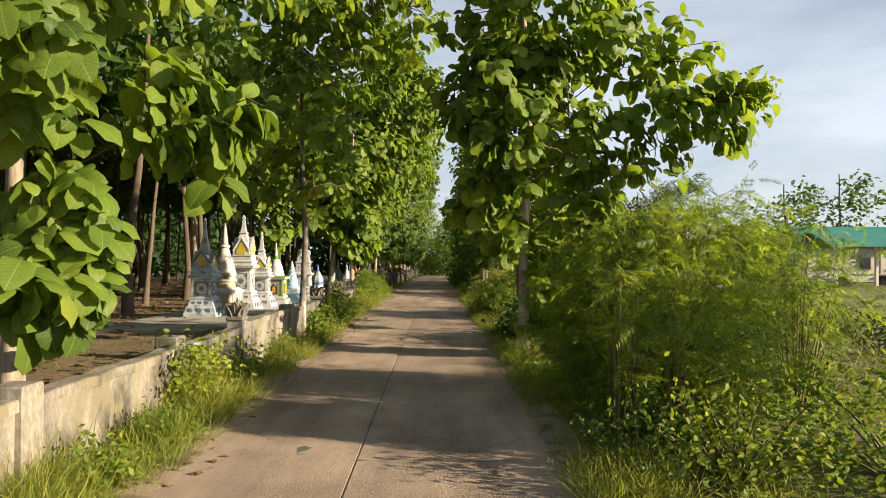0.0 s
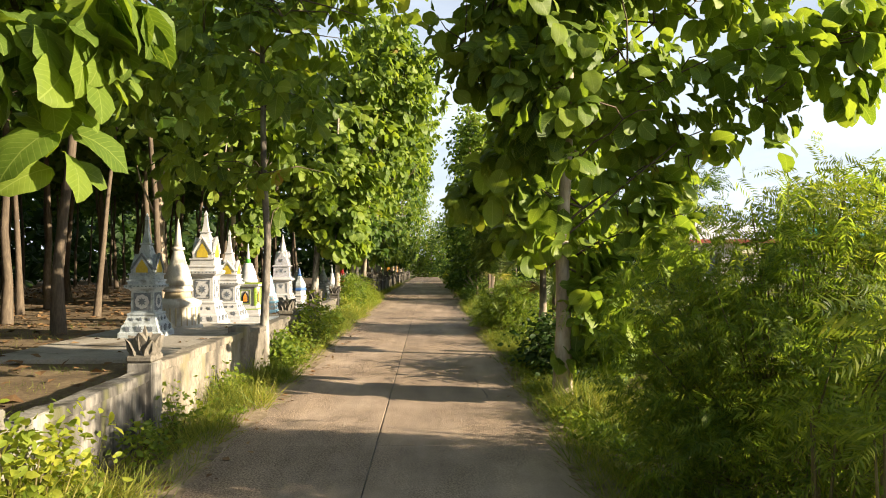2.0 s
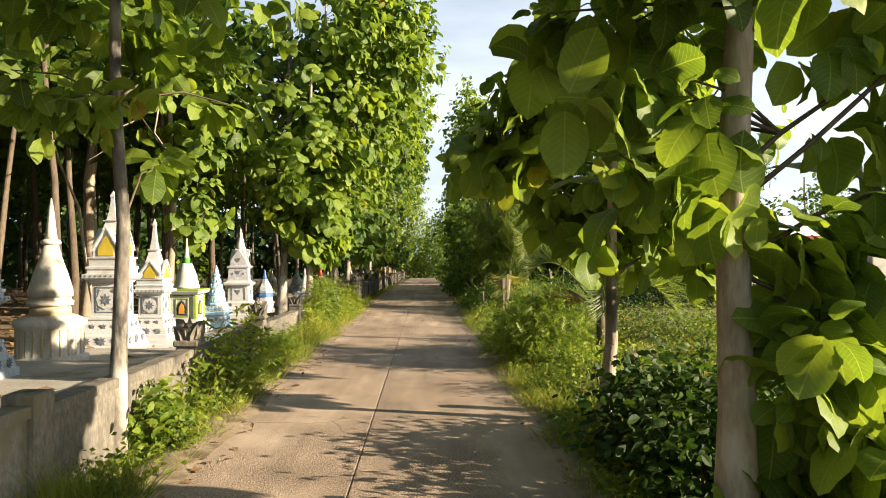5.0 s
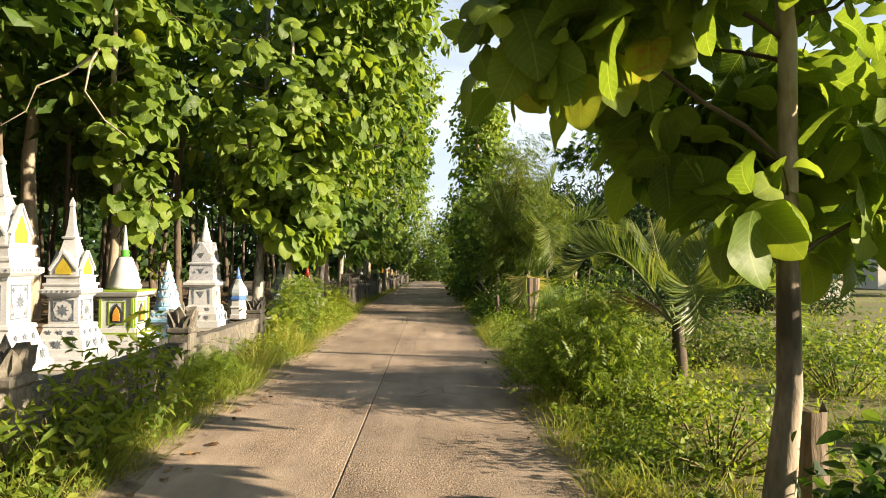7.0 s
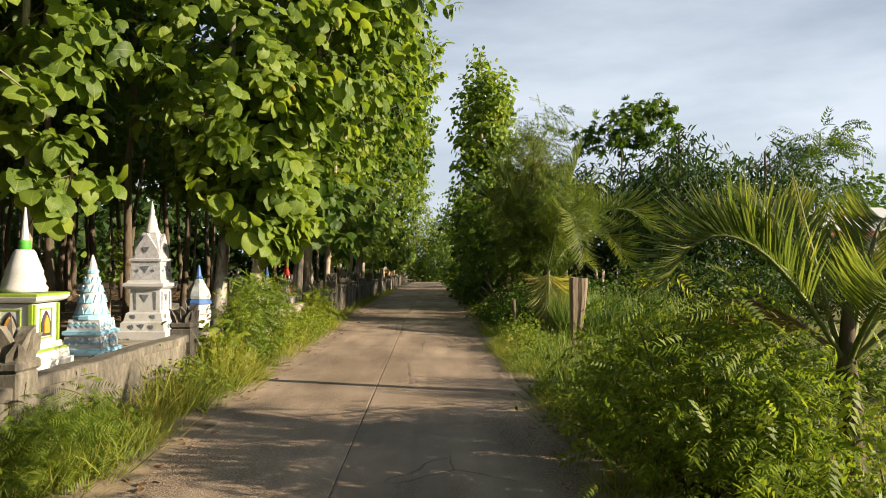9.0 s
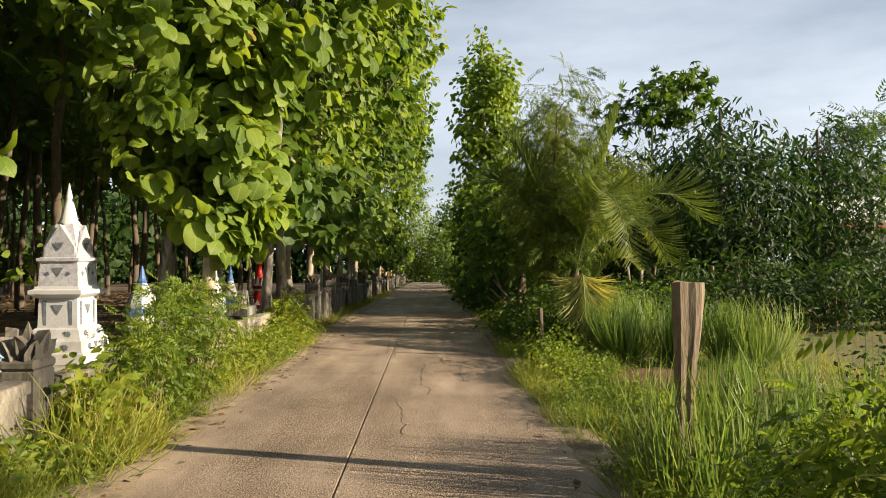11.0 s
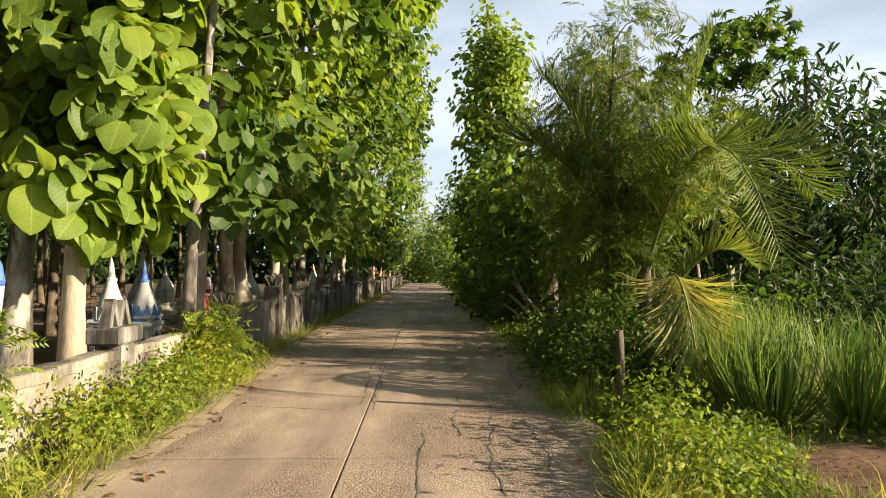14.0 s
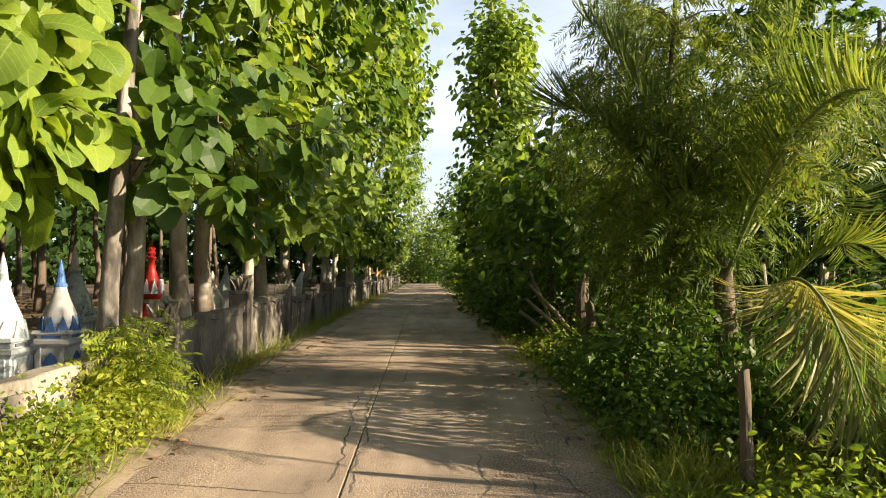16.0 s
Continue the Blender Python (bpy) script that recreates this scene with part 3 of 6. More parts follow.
def trunk_line(rng, height, lean, bend, r0, r1, steps=9):
    k = np.linspace(0, 1, steps)
    wob = np.cumsum(rng.normal(size=(steps, 2)), 0) * bend * height / steps
    wob -= wob[0]
    pts = np.stack([lean[0] * k * height + wob[:, 0], lean[1] * k * height + wob[:, 1], k * height - 0.1], -1)
    return pts, r0 + (r1 - r0) * k ** 0.8 + r0 * 0.35 * np.exp(-k * 18)


def limb_lines(rng, trunk, lobes, centres, share=0.6, low=0.2):
    """Main limbs from the trunk to the lobes, and thin twigs from the nearest wood to the clumps."""
    pts, rad = trunk
    top = pts[-1, 2]
    lines, wood = [], [pts[pts[:, 2] > low * top]]
    for cx, cy, cz, rx, ry, rz, _ in lobes:
        for k in range(max(2, int(rz)) if rz > 1.3 else 1):
            q = np.array((cx, cy, cz)) + (rng.normal(size=3).clip(-1, 1.5) * 0.4 * (rx, ry, rz) if rz > 1.3 else 0)
            reach = math.hypot(q[0], q[1])
            if reach < 0.35:
                continue
            z0 = min(max(low * top, q[2] - reach * rng.uniform(0.25, 0.7)), top * 0.95)
            a = np.array([np.interp(z0, pts[:, 2], pts[:, j]) for j in range(3)])
            r = min(np.interp(z0, pts[:, 2], rad) * 0.35, 0.016)
            u = np.linspace(0, 1, 7)[:, None]
            arc = a + (q - a) * u + np.array((0, 0, 0.16 * reach)) * (u * (1 - u)) * 2 + rng.normal(size=(7, 3)) * 0.035 * reach * u
            lines.append((arc, np.linspace(r, r * 0.35, 7)))
            wood.append(arc[1:])
    wood = np.concatenate(wood)
    for c in centres[rng.random(len(centres)) < share]:
        d = np.linalg.norm(wood - c, axis=1) + 0.6 * np.maximum(0, wood[:, 2] - c[2])
        a = wood[np.argmin(d)]
        gap = np.linalg.norm(c - a)
        if gap > 1.3:
            continue
        mid = (a + c) / 2 + (0, 0, 0.1 * gap) + rng.normal(size=3) * 0.08 * gap
        r = min(0.008 + 0.006 * gap, 0.02)
        lines.append((np.array([a, mid, c]), np.array([r, r * 0.7, r * 0.4])))
    return lines


def tree(name, x, y, height, r0, lobes, label, category="tree", seed=1, shape=MID, size=(0.28, 0.46), each=9, spread=0.24, droop=0.7, leaf=TEAK, bark=BARK, lean=(0, 0), bend=0.05, group="", share=0.6, z=None, top_r=0.3, sides=8, nodes=5):
    rng = np.random.default_rng(seed)
    root = thing(name, x, y, ground_z(y) if z is None else z, label, category, group)
    line = trunk_line(rng, height, lean, bend, r0, r0 * top_r)
    tubes("trunk", [line], bark, root, sides)
    if each < 12:
        # fewer, fuller clumps with gaps between them
        lobes = [(*b[:6], max(4, round(b[6] * (0.85 if name == "teak_tree" else 0.62)))) for b in lobes]
        each, spread = round(each * 1.6), spread * 1.12
    centres = lobe_points(rng, lobes)
    centres = centres[centres[:, 2] > 0.15]
    limbs = limb_lines(rng, line, lobes, centres, share)
    if limbs:
        tagged(tubes("branch", limbs, DARKBARK, root, 4), kind="stuff")
    if name == "teak_tree":
        at, way, up, grow = shoot_leaves(rng, centres, nodes, 0.24 * size[1], droop * 1.9)
        long = grow * rng.uniform(*size, len(at))
    else:
        at, way, up = clump_leaves(rng, centres, each, spread, droop)
        long = rng.uniform(*size, len(at))
    ok = at[:, 2] > 0.05
    scatter("crown", shape, at[ok], way[ok], up[ok], long[ok], leaf, root)
    return root


# ---- ground and lane ----
ROAD_L, ROAD_R, JOINT = -2.34, 1.16, -0.70


def left_z(y):
    """Level behind the wall: raised at first, then lower."""
    return ground_z(y) + float(np.interp(y, [12, 17, 20, 24, 40, 60], [0.17, 0.17, 0.06, -0.13, -0.06, 0.0]))


def make_ground():
    xs = np.r_[-2500, -900, -300, -120, np.arange(-60, -8, 2.0), np.arange(-8, 10, 0.4), np.arange(10, 60, 2.0), 120, 300, 900, 2500]
    ys = np.r_[-900, -200, -60, np.arange(-20, 46, 0.5), np.arange(46, 140, 3.0), 200, 400, 900, 2500]
    gx, gy = np.meshgrid(xs, ys, indexing="ij")
    gz = np.zeros_like(gx)
    for i, px in enumerate(xs):
        for j, py in enumerate(ys):
            h = ground_z(min(py, 140)) - 0.05
            if abs(px) < 70 and -25 < py < 150:
                h += 0.07 * noise.noise((px * 0.35, py * 0.35, 0)) + 0.03 * noise.noise((px * 1.7, py * 1.7, 3))
            if ROAD_L - 0.25 < px < ROAD_R + 0.25:
                h = ground_z(py) - 0.09
            if px < -3.15 and -25 < py < 150:
                h = left_z(py) - 0.12
            gz[i, j] = h
    v = np.stack([gx, gy, gz], -1).reshape(-1, 3)
    ny = len(ys)
    i, j = np.meshgrid(np.arange(len(xs) - 1), np.arange(ny - 1), indexing="ij")
    a = (i * ny + j).ravel()
    tagged(raw_mesh("ground", v, [np.stack([a, a + ny, a + ny + 1, a + 1], -1)], EARTH, True), "brown earth and thin grass beside the lane", "ground", kind="structure")
    # leaf litter under the plantation
    xs = np.arange(-46, -3.2, 0.7)
    ys = np.arange(-12, 100, 0.8)
    gx, gy = np.meshgrid(xs, ys, indexing="ij")
    gz = np.array([[left_z(py) + 0.05 * noise.noise((px * 0.5, py * 0.5, 7)) + 0.03 * noise.noise((px * 2, py * 2, 1)) for py in ys] for px in xs])
    v = np.stack([gx, gy, gz], -1).reshape(-1, 3)
    ny = len(ys)
    i, j = np.meshgrid(np.arange(len(xs) - 1), np.arange(ny - 1), indexing="ij")
    a = (i * ny + j).ravel()
    tagged(raw_mesh("forest_floor", v, [np.stack([a, a + ny, a + ny + 1, a + 1], -1)], LITTER, True), "dry brown leaf litter under the teak plantation", "ground", kind="structure")


make_ground()


def slab_mesh(rng, x0, x1, outer, y0, y1):
    """One concrete bay with a broken outer edge; the inner edge is straight."""
    n = 13
    ys = np.linspace(y0 + 0.0015, y1 - 0.0015, n)
    out = []
    for k, py in enumerate(ys):
        wob = 0.05 * noise.noise((py * 0.9, outer * 9, 2)) + 0.035 * noise.noise((py * 4, outer * 3, 5))
        xa, xb = (x0 + wob, x1) if outer < 0 else (x0, x1 + wob)
        z = ground_z(py)
        ea, eb = (0.03, 0.006) if outer < 0 else (0.006, 0.03)
        out.append(((xa, py, z - ea * 0.4), (xa + ea, py, z), (xb - eb, py, z), (xb, py, z - eb * 0.4), (xb, py, z - 0.14), (xa, py, z - 0.14)))
    v = np.array(out).reshape(-1, 3)
    q = []
    for k in range(n - 1):
        for j in range(6):
            a, b = k * 6 + j, k * 6 + (j + 1) % 6
            q.append((b, a, a + 6, b + 6))
    ends = [tuple(range(6)), tuple(range((n - 1) * 6, n * 6))[::-1]]
    return v, [np.array(q), np.array(ends)]


def make_road():
    rng = np.random.default_rng(5)
    root = thing("road", 0, 0, 0, "worn pinkish concrete lane cast in two rows of bays", "road", kind="structure")
    y = -8.0
    while y < 112:
        for side, x0, x1 in ((-1, ROAD_L, JOINT - 0.006), (1, JOINT + 0.006, ROAD_R)):
            v, f = slab_mesh(rng, x0, x1, side, y, y + 6.0)
            raw_mesh("slab", v, f, ROAD).parent = root
        y += 6.0
    bm = bmesh.new()
    box(bm, JOINT, 14, -0.019, 0.03, 44, 0.02)
    tagged(finish("joint_filler", bm, DARKWALL), kind="structure")
    return root


road = make_road()


def crack(x, y0, y1, seed, wander=0.05, width=0.007):
    """A thin dark crack running along a bay."""
    rng = np.random.default_rng(seed)
    n = int((y1 - y0) / 0.07)
    ys = np.linspace(y0, y1, n)
    xs = x + np.cumsum(rng.normal(size=n)) * wander * 0.35
    w = width * rng.uniform(0.4, 1.3, n)
    v = np.concatenate([np.stack([xs - w, ys, np.full(n, 0.0025)], -1), np.stack([xs + w, ys, np.full(n, 0.0025)], -1)])
    q = [(k, k + n, k + n + 1, k + 1) for k in range(n - 1)]
    raw_mesh("crack", v, [np.array(q)], DARKWALL).parent = road


for k, (x, y0, y1) in enumerate([(0.36, 27.2, 29.9), (0.75, 27.6, 31.0), (-0.1, 26.4, 28.9), (0.15, 28.6, 30.4), (-0.62, 29.6, 33.2), (-0.78, 29.8, 33.0), (0.55, 12.2, 13.6), (-0.3, 24.6, 26.2), (0.9, 30.6, 32.6)]):
    crack(x, y0, y1, 900 + k)


def soil_edge(x0, inner, sign, label):
    """Washed sand and soil lying in a ragged strip over one edge of the lane."""
    ys = np.arange(-6.0, 70.0, 0.12)
    rows = []
    for y in ys:
        reach = inner + 0.16 * noise.noise((y * 0.35, sign, 3)) + 0.1 * noise.noise((y * 1.4, sign, 8)) + 0.05 * noise.noise((y * 5, sign, 2))
        g = ground_z(y)
        for u, z in ((0.0, -0.03), (0.3, 0.016), (0.6, 0.012), (0.85, 0.007), (1.0, -0.004)):
            rows.append((x0 + sign * u * max(0.15, reach), y, g + z + (0.008 * noise.noise((y * 3, u * 4, sign)) if 0 < u < 0.8 else 0)))
    k = np.arange(len(ys) - 1)[:, None] * 5 + np.arange(4)[None]
    k = k.ravel()
    q = np.stack([k, k + 1, k + 6, k + 5], -1) if sign > 0 else np.stack([k + 5, k + 6, k + 1, k], -1)
    tagged(raw_mesh("soil_edge", np.array(rows), [q], SAND, True), label, "soil", kind="structure")


bm = bmesh.new()
bm.faces.new([bm.verts.new((-1.22 + (0.06 + 0.02 * math.sin(5 * a)) * math.cos(a), 6.2 + (0.09 + 0.02 * math.cos(3 * a)) * math.sin(a), 0.004)) for a in np.linspace(0, 2 * math.pi, 18, endpoint=False)])
part("oil_stain", bm, DARKWALL, road, "small dark stain on the concrete")

soil_edge(-2.62, 0.55, 1, "sandy soil washed over the lane edge below the wall")
soil_edge(1.42, 0.38, -1, "dark sandy soil along the weedy lane edge")

# ---- boundary wall ----
WALL_X = -3.05


def finial(bm, x, y, z, s=1.0, seed=0):
    """A worn concrete crown: a block ringed by outward pointed leaves round a middle point."""
    rng = random.Random(seed)
    box(bm, x, y, z + 0.05 * s, 0.36 * s, 0.38 * s, 0.1 * s, 0, 0.02)
    at = Vector((x, y, z + 0.08 * s))
    for k in range(8):
        big = k % 2 == 0
        m = Matrix.Rotation(k * math.pi / 4, 3, "Z")
        h = (0.3 if big else 0.24) * s * rng.uniform(0.8, 1.15)
        w = (0.12 if big else 0.08) * s
        d = (0.13 if big else 0.17) * s
        prof = [(-w, 0, 0), (w, 0, 0), (w * 1.02, 0.02, h * 0.4), (w * 0.5, 0.045, h * 0.78), (rng.uniform(-0.02, 0.02), 0.07, h), (-w * 0.5, 0.045, h * 0.78), (-w * 1.02, 0.02, h * 0.4)]
        a = [bm.verts.new(at + m @ Vector((p, -d - q, e))) for p, q, e in prof]
        b = [bm.verts.new(at + m @ Vector((p * 0.85, -d * 0.35 - q * 0.6, e * 0.96))) for p, q, e in prof]
        bm.faces.new(a)
        bm.faces.new(b[::-1])
        for i in range(7):
            bm.faces.new((a[i], b[i], b[(i + 1) % 7], a[(i + 1) % 7]))
        # groove ridge up the middle of the leaf
        c = [bm.verts.new(at + m @ Vector((p, -d - q, e))) for p, q, e in ((-0.018 * s, 0.0, 0.01), (0.018 * s, 0.0, 0.01), (0.0, 0.06, h * 0.9), (0.0, 0.05, h * 0.35))]
        bm.faces.new((c[0], c[3], c[2]))
        bm.faces.new((c[1], c[2], c[3]))
        bm.faces.new((c[0], c[1], c[3]))
    tip = at + Vector((0, 0, 0.4 * s * rng.uniform(0.85, 1.05)))
    q = [bm.verts.new(at + Vector((p * s, o * s, 0))) for p, o in ((-0.1, -0.1), (0.1, -0.1), (0.1, 0.1), (-0.1, 0.1))]
    t = bm.verts.new(tip)
    for i in range(4):
        bm.faces.new((q[i], q[(i + 1) % 4], t))


def m_finial(bm, x, y, z):
    """A worn M-shaped cap ornament of leaning concrete bars."""
    box(bm, x, y, z + 0.08, 0.32, 0.5, 0.16, 0, 0.02)
    for y0, y1, h in ((-0.2, -0.1, 0.27), (-0.02, -0.12, 0.27), (0.0, 0.1, 0.25), (0.2, 0.12, 0.25)):
        lo = [(x - 0.05, y + y0 - 0.035), (x + 0.05, y + y0 - 0.035), (x + 0.05, y + y0 + 0.035), (x - 0.05, y + y0 + 0.035)]
        hi = [(x - 0.04, y + y1 - 0.03), (x + 0.04, y + y1 - 0.03), (x + 0.04, y + y1 + 0.03), (x - 0.04, y + y1 + 0.03)]
        a = [bm.verts.new((p, q, z + 0.15)) for p, q in lo]
        b = [bm.verts.new((p, q, z + 0.15 + h)) for p, q in hi]
        bm.faces.new(b)
        for i in range(4):
            bm.faces.new((a[i], a[(i + 1) % 4], b[(i + 1) % 4], b[i]))


def rough_panel(y0, y1, zb, zt0, zt1, mat, parent, seed, thick=0.14, wear=0.02):
    """A wall panel with a coping and an uneven, chipped top."""
    n = max(4, int((y1 - y0) / 0.22))
    rng = np.random.default_rng(seed)
    out = []
    for k in range(n + 1):
        u = k / n
        y = y0 + (y1 - y0) * u
        t = zt0 + (zt1 - zt0) * u + rng.normal() * wear
        g = ground_z(y)
        h, c = thick / 2, thick / 2 + 0.03
        out.append([(-h, y, g + zb), (-h, y, g + t - 0.1), (-c, y, g + t - 0.09), (-c, y, g + t - 0.008), (-c + 0.015, y, g + t), (c - 0.015, y, g + t), (c, y, g + t - 0.008), (c, y, g + t - 0.09), (h, y, g + t - 0.1), (h, y, g + zb)])
    v = np.array(out) + (WALL_X, 0, 0)
    m = v.shape[1]
    v = v.reshape(-1, 3)
    q = [(k * m + j, k * m + (j + 1) % m, (k + 1) * m + (j + 1) % m, (k + 1) * m + j) for k in range(n) for j in range(m)]
    ends = [tuple(range(m))[::-1], tuple(range(n * m, n * m + m))]
    ob = raw_mesh("panel", v, [np.array(q), np.array(ends)], mat)
    ob.parent = parent
    return ob


def wall_post(y, top, mat, parent, w=0.26):
    bm = bmesh.new()
    g = ground_z(y)
    box(bm, WALL_X, y, g + top / 2 - 0.1, w, w, top + 0.2, 0, 0.015)
    return part("post", bm, mat, parent)


def make_wall():
    root = thing("boundary_wall", 0, 0, 0, "low weathered concrete cemetery wall along the lane", "wall", kind="structure")
    # near stretch, pale and sunlit
    posts = [(2.0, 0.84), (4.9, 0.84), (7.7, 0.86), (10.25, 0.8), (13.6, 0.82), (17.0, 0.72), (20.4, 0.74), (23.8, 0.72), (27.0, 0.68), (29.5, 0.66), (32.9, 0.74)]
    tops = [0.76, 0.74, 0.72, 0.76, 0.7, 0.66, 0.66, 0.62, 0.62, 0.6]
    for k, (y, t) in enumerate(posts):
        wall_post(y, t, (STREAKWALL if k in (2, 3, 8, 9) else DARKWALL if k in (5, 6, 7) else OLDWALL), root)
    for k, t in enumerate(tops):
        rough_panel(posts[k][0] + 0.131, posts[k + 1][0] - 0.131, -0.2, t, t - 0.01, (STREAKWALL if k == 2 else DARKWALL if k in (4, 5, 6, 7) else OLDWALL), root, 40 + k, wear=0.008)
    # far stretch, dark and broken
    y, k = 32.9, 0
    while y < 96:
        t = 0.74 + 0.05 * math.sin(k * 1.7)
        rough_panel(y + 0.151, y + 2.949, -0.2, t, t, DARKWALL, root, 80 + k, wear=0.012 if k not in (1, 2) else 0.035)
        wall_post(y + 3.1 - 0.0, 0.92 + 0.08 * math.sin(k * 2.3), DARKWALL, root, 0.3)
        y += 3.1
        k += 1
    for k, (y, t, s, mat) in enumerate([(10.25, 0.8, 0.75, DARKWALL), (17.0, 0.72, 0.85, DARKWALL), (20.4, 0.74, 0.8, DARKWALL), (23.8, 0.72, 0.75, DARKWALL), (32.9, 0.74, 0.75, OLDWALL), (36.0, 0.9, 0.8, DARKWALL), (39.1, 0.95, 0.8, DARKWALL), (42.2, 0.9, 0.8, DARKWALL), (48.4, 0.9, 0.8, DARKWALL), (54.6, 0.9, 0.8, DARKWALL)]):
        bm = bmesh.new()
        finial(bm, WALL_X, y, ground_z(y) + t, s, k)
        part("finial", bm, mat, root)
    bm = bmesh.new()
    m_finial(bm, WALL_X, 29.5, 0.66)
    part("finial", bm, STREAKWALL, root, "M-shaped worn concrete cap ornament")
    return root


make_wall()

for y0, y1, top in ((14.2, 19.0, 0.25), (19.004, 21.4, 0.12), (21.404, 31.2, -0.06)):
    bm = bmesh.new()
    box(bm, -5.25, (y0 + y1) / 2, top - 0.25, 4.1, y1 - y0, 0.5, 0, 0.02)
    tagged(finish("stupa_platform", bm, SLAB), "low stained concrete platform behind the wall", "platform", kind="structure")
bm = bmesh.new()
box(bm, -5.6, 23.6, -0.03, 1.9, 2.0, 0.12, 0, 0.012)
tagged(finish("white_plinth", bm, WHITE), "white tiled plinth under a reliquary stupa", "platform", kind="structure")


# ---- reliquary stupas ----
def star(bm, cx, cz, y, r, points=8, axis="y", inner=0.42, depth=0.012):
    """A flat inlaid star standing a little proud of a face."""
    loop, back = [], []
    for k in range(points * 2):
        a = math.pi * k / points
        q = r if k % 2 == 0 else r * inner
        u, w = cx + q * math.sin(a), cz + q * math.cos(a)
        loop.append(bm.verts.new((u, y - depth, w) if axis == "y" else (y + depth, u, w)))
        back.append(bm.verts.new((u, y, w) if axis == "y" else (y, u, w)))
    f = loop if axis == "y" else loop
    bm.faces.new(f)
    for i in range(len(loop)):
        bm.faces.new((loop[i], loop[(i + 1) % len(loop)], back[(i + 1) % len(loop)], back[i]))


def frame_bars(bm, cx, cz, y, w, h, t, axis="y", depth=0.014):
    for du, dw, su, sw in ((-w / 2, 0, t, h), (w / 2, 0, t, h), (0, -h / 2, w + t, t), (0, h / 2, w + t, t)):
        if axis == "y":
            box(bm, cx + du, y, cz + dw, su, depth * 2, sw)
        else:
            box(bm, y, cx + du, cz + dw, depth * 2, su, sw)


def niche(bm, cx, z0, y, w, h, axis="y", depth=0.02):
    """A pointed arch standing proud of a face."""
    prof = [(-w / 2, 0), (w / 2, 0), (w / 2, h * 0.5), (w * 0.3, h * 0.78), (0, h), (-w * 0.3, h * 0.78), (-w / 2, h * 0.5)]
    a = [bm.verts.new((cx + p, y - depth, z0 + q) if axis == "y" else (y + depth, cx + p, z0 + q)) for p, q in prof]
    b = [bm.verts.new((cx + p, y + depth, z0 + q) if axis == "y" else (y - depth, cx + p, z0 + q)) for p, q in prof]
    bm.faces.new(a)
    bm.faces.new(b[::-1])
    for i in range(7):
        bm.faces.new((a[i], a[(i + 1) % 7], b[(i + 1) % 7], b[i]))


def gables(bm, z, w, h, over=0.04):
    """Four pointed gables round a square block."""
    for k in range(4):
        m = Matrix.Rotation(k * math.pi / 2, 3, "Z")
        pr = [(-w, z), (w, z), (w, z + h * 0.3), (0, z + h), (-w, z + h * 0.3)]
        a = [bm.verts.new(m @ Vector((p, -w - over, q))) for p, q in pr]
        b = [bm.verts.new(m @ Vector((p * 0.3, -0.02, z + (q - z) * 0.95))) for p, q in pr]
        bm.faces.new(a)
        for i in range(5):
            bm.faces.new((a[i], a[(i + 1) % 5], b[(i + 1) % 5], b[i]))


def gable_edge(bm, z, w, h, out, axis):
    """Two raised strips along the slopes of a gable."""
    for s in (-1, 1):
        p0, p1 = (s * (w + 0.02), z + h * 0.27), (0, z + h + 0.02)
        n = Vector((p1[1] - p0[1], -(p1[0] - p0[0]))).normalized() * 0.022 * -s
        quad = [p0, p1, (p1[0] , p1[1] - 0.06), (p0[0] + n[0] * 1.2, p0[1] + n[1] * 1.2 - 0.02)]
        a = [bm.verts.new((p, -out - 0.025, q) if axis == "y" else (out + 0.025, p, q)) for p, q in quad]
        b = [bm.verts.new((p, -out + 0.03, q) if axis == "y" else (out - 0.03, p, q)) for p, q in quad]
        bm.faces.new(a)
        bm.faces.new(b[::-1])
        for i in range(4):
            bm.faces.new((a[i], a[(i + 1) % 4], b[(i + 1) % 4], b[i]))


def kite(bm, z0, out, w, h, axis, depth=0.012):
    """A pointed five-cornered niche filling a gable."""
    prof = [(-w / 2, 0), (w / 2, 0), (w / 2, h * 0.32), (0, h), (-w / 2, h * 0.32)]
    a = [bm.verts.new((p, -out - depth, z0 + q) if axis == "y" else (out + depth, p, z0 + q)) for p, q in prof]
    b = [bm.verts.new((p, -out + depth, z0 + q) if axis == "y" else (out - depth, p, z0 + q)) for p, q in prof]
    bm.faces.new(a)
    bm.faces.new(b[::-1])
    for i in range(5):
        bm.faces.new((a[i], a[(i + 1) % 5], b[(i + 1) % 5], b[i]))


def disc(bm, cz, out, r, axis, depth=0.006, sides=16):
    """A scalloped round medallion on a face."""
    loop = []
    for i in range(sides * 2):
        a = math.pi * i / sides
        q = r * (1.0 if i % 4 < 2 else 0.93)
        u, v = q * math.sin(a), cz + q * math.cos(a)
        loop.append(bm.verts.new((u, -out - depth, v) if axis == "y" else (out + depth, u, v)))
    bm.faces.new(loop)


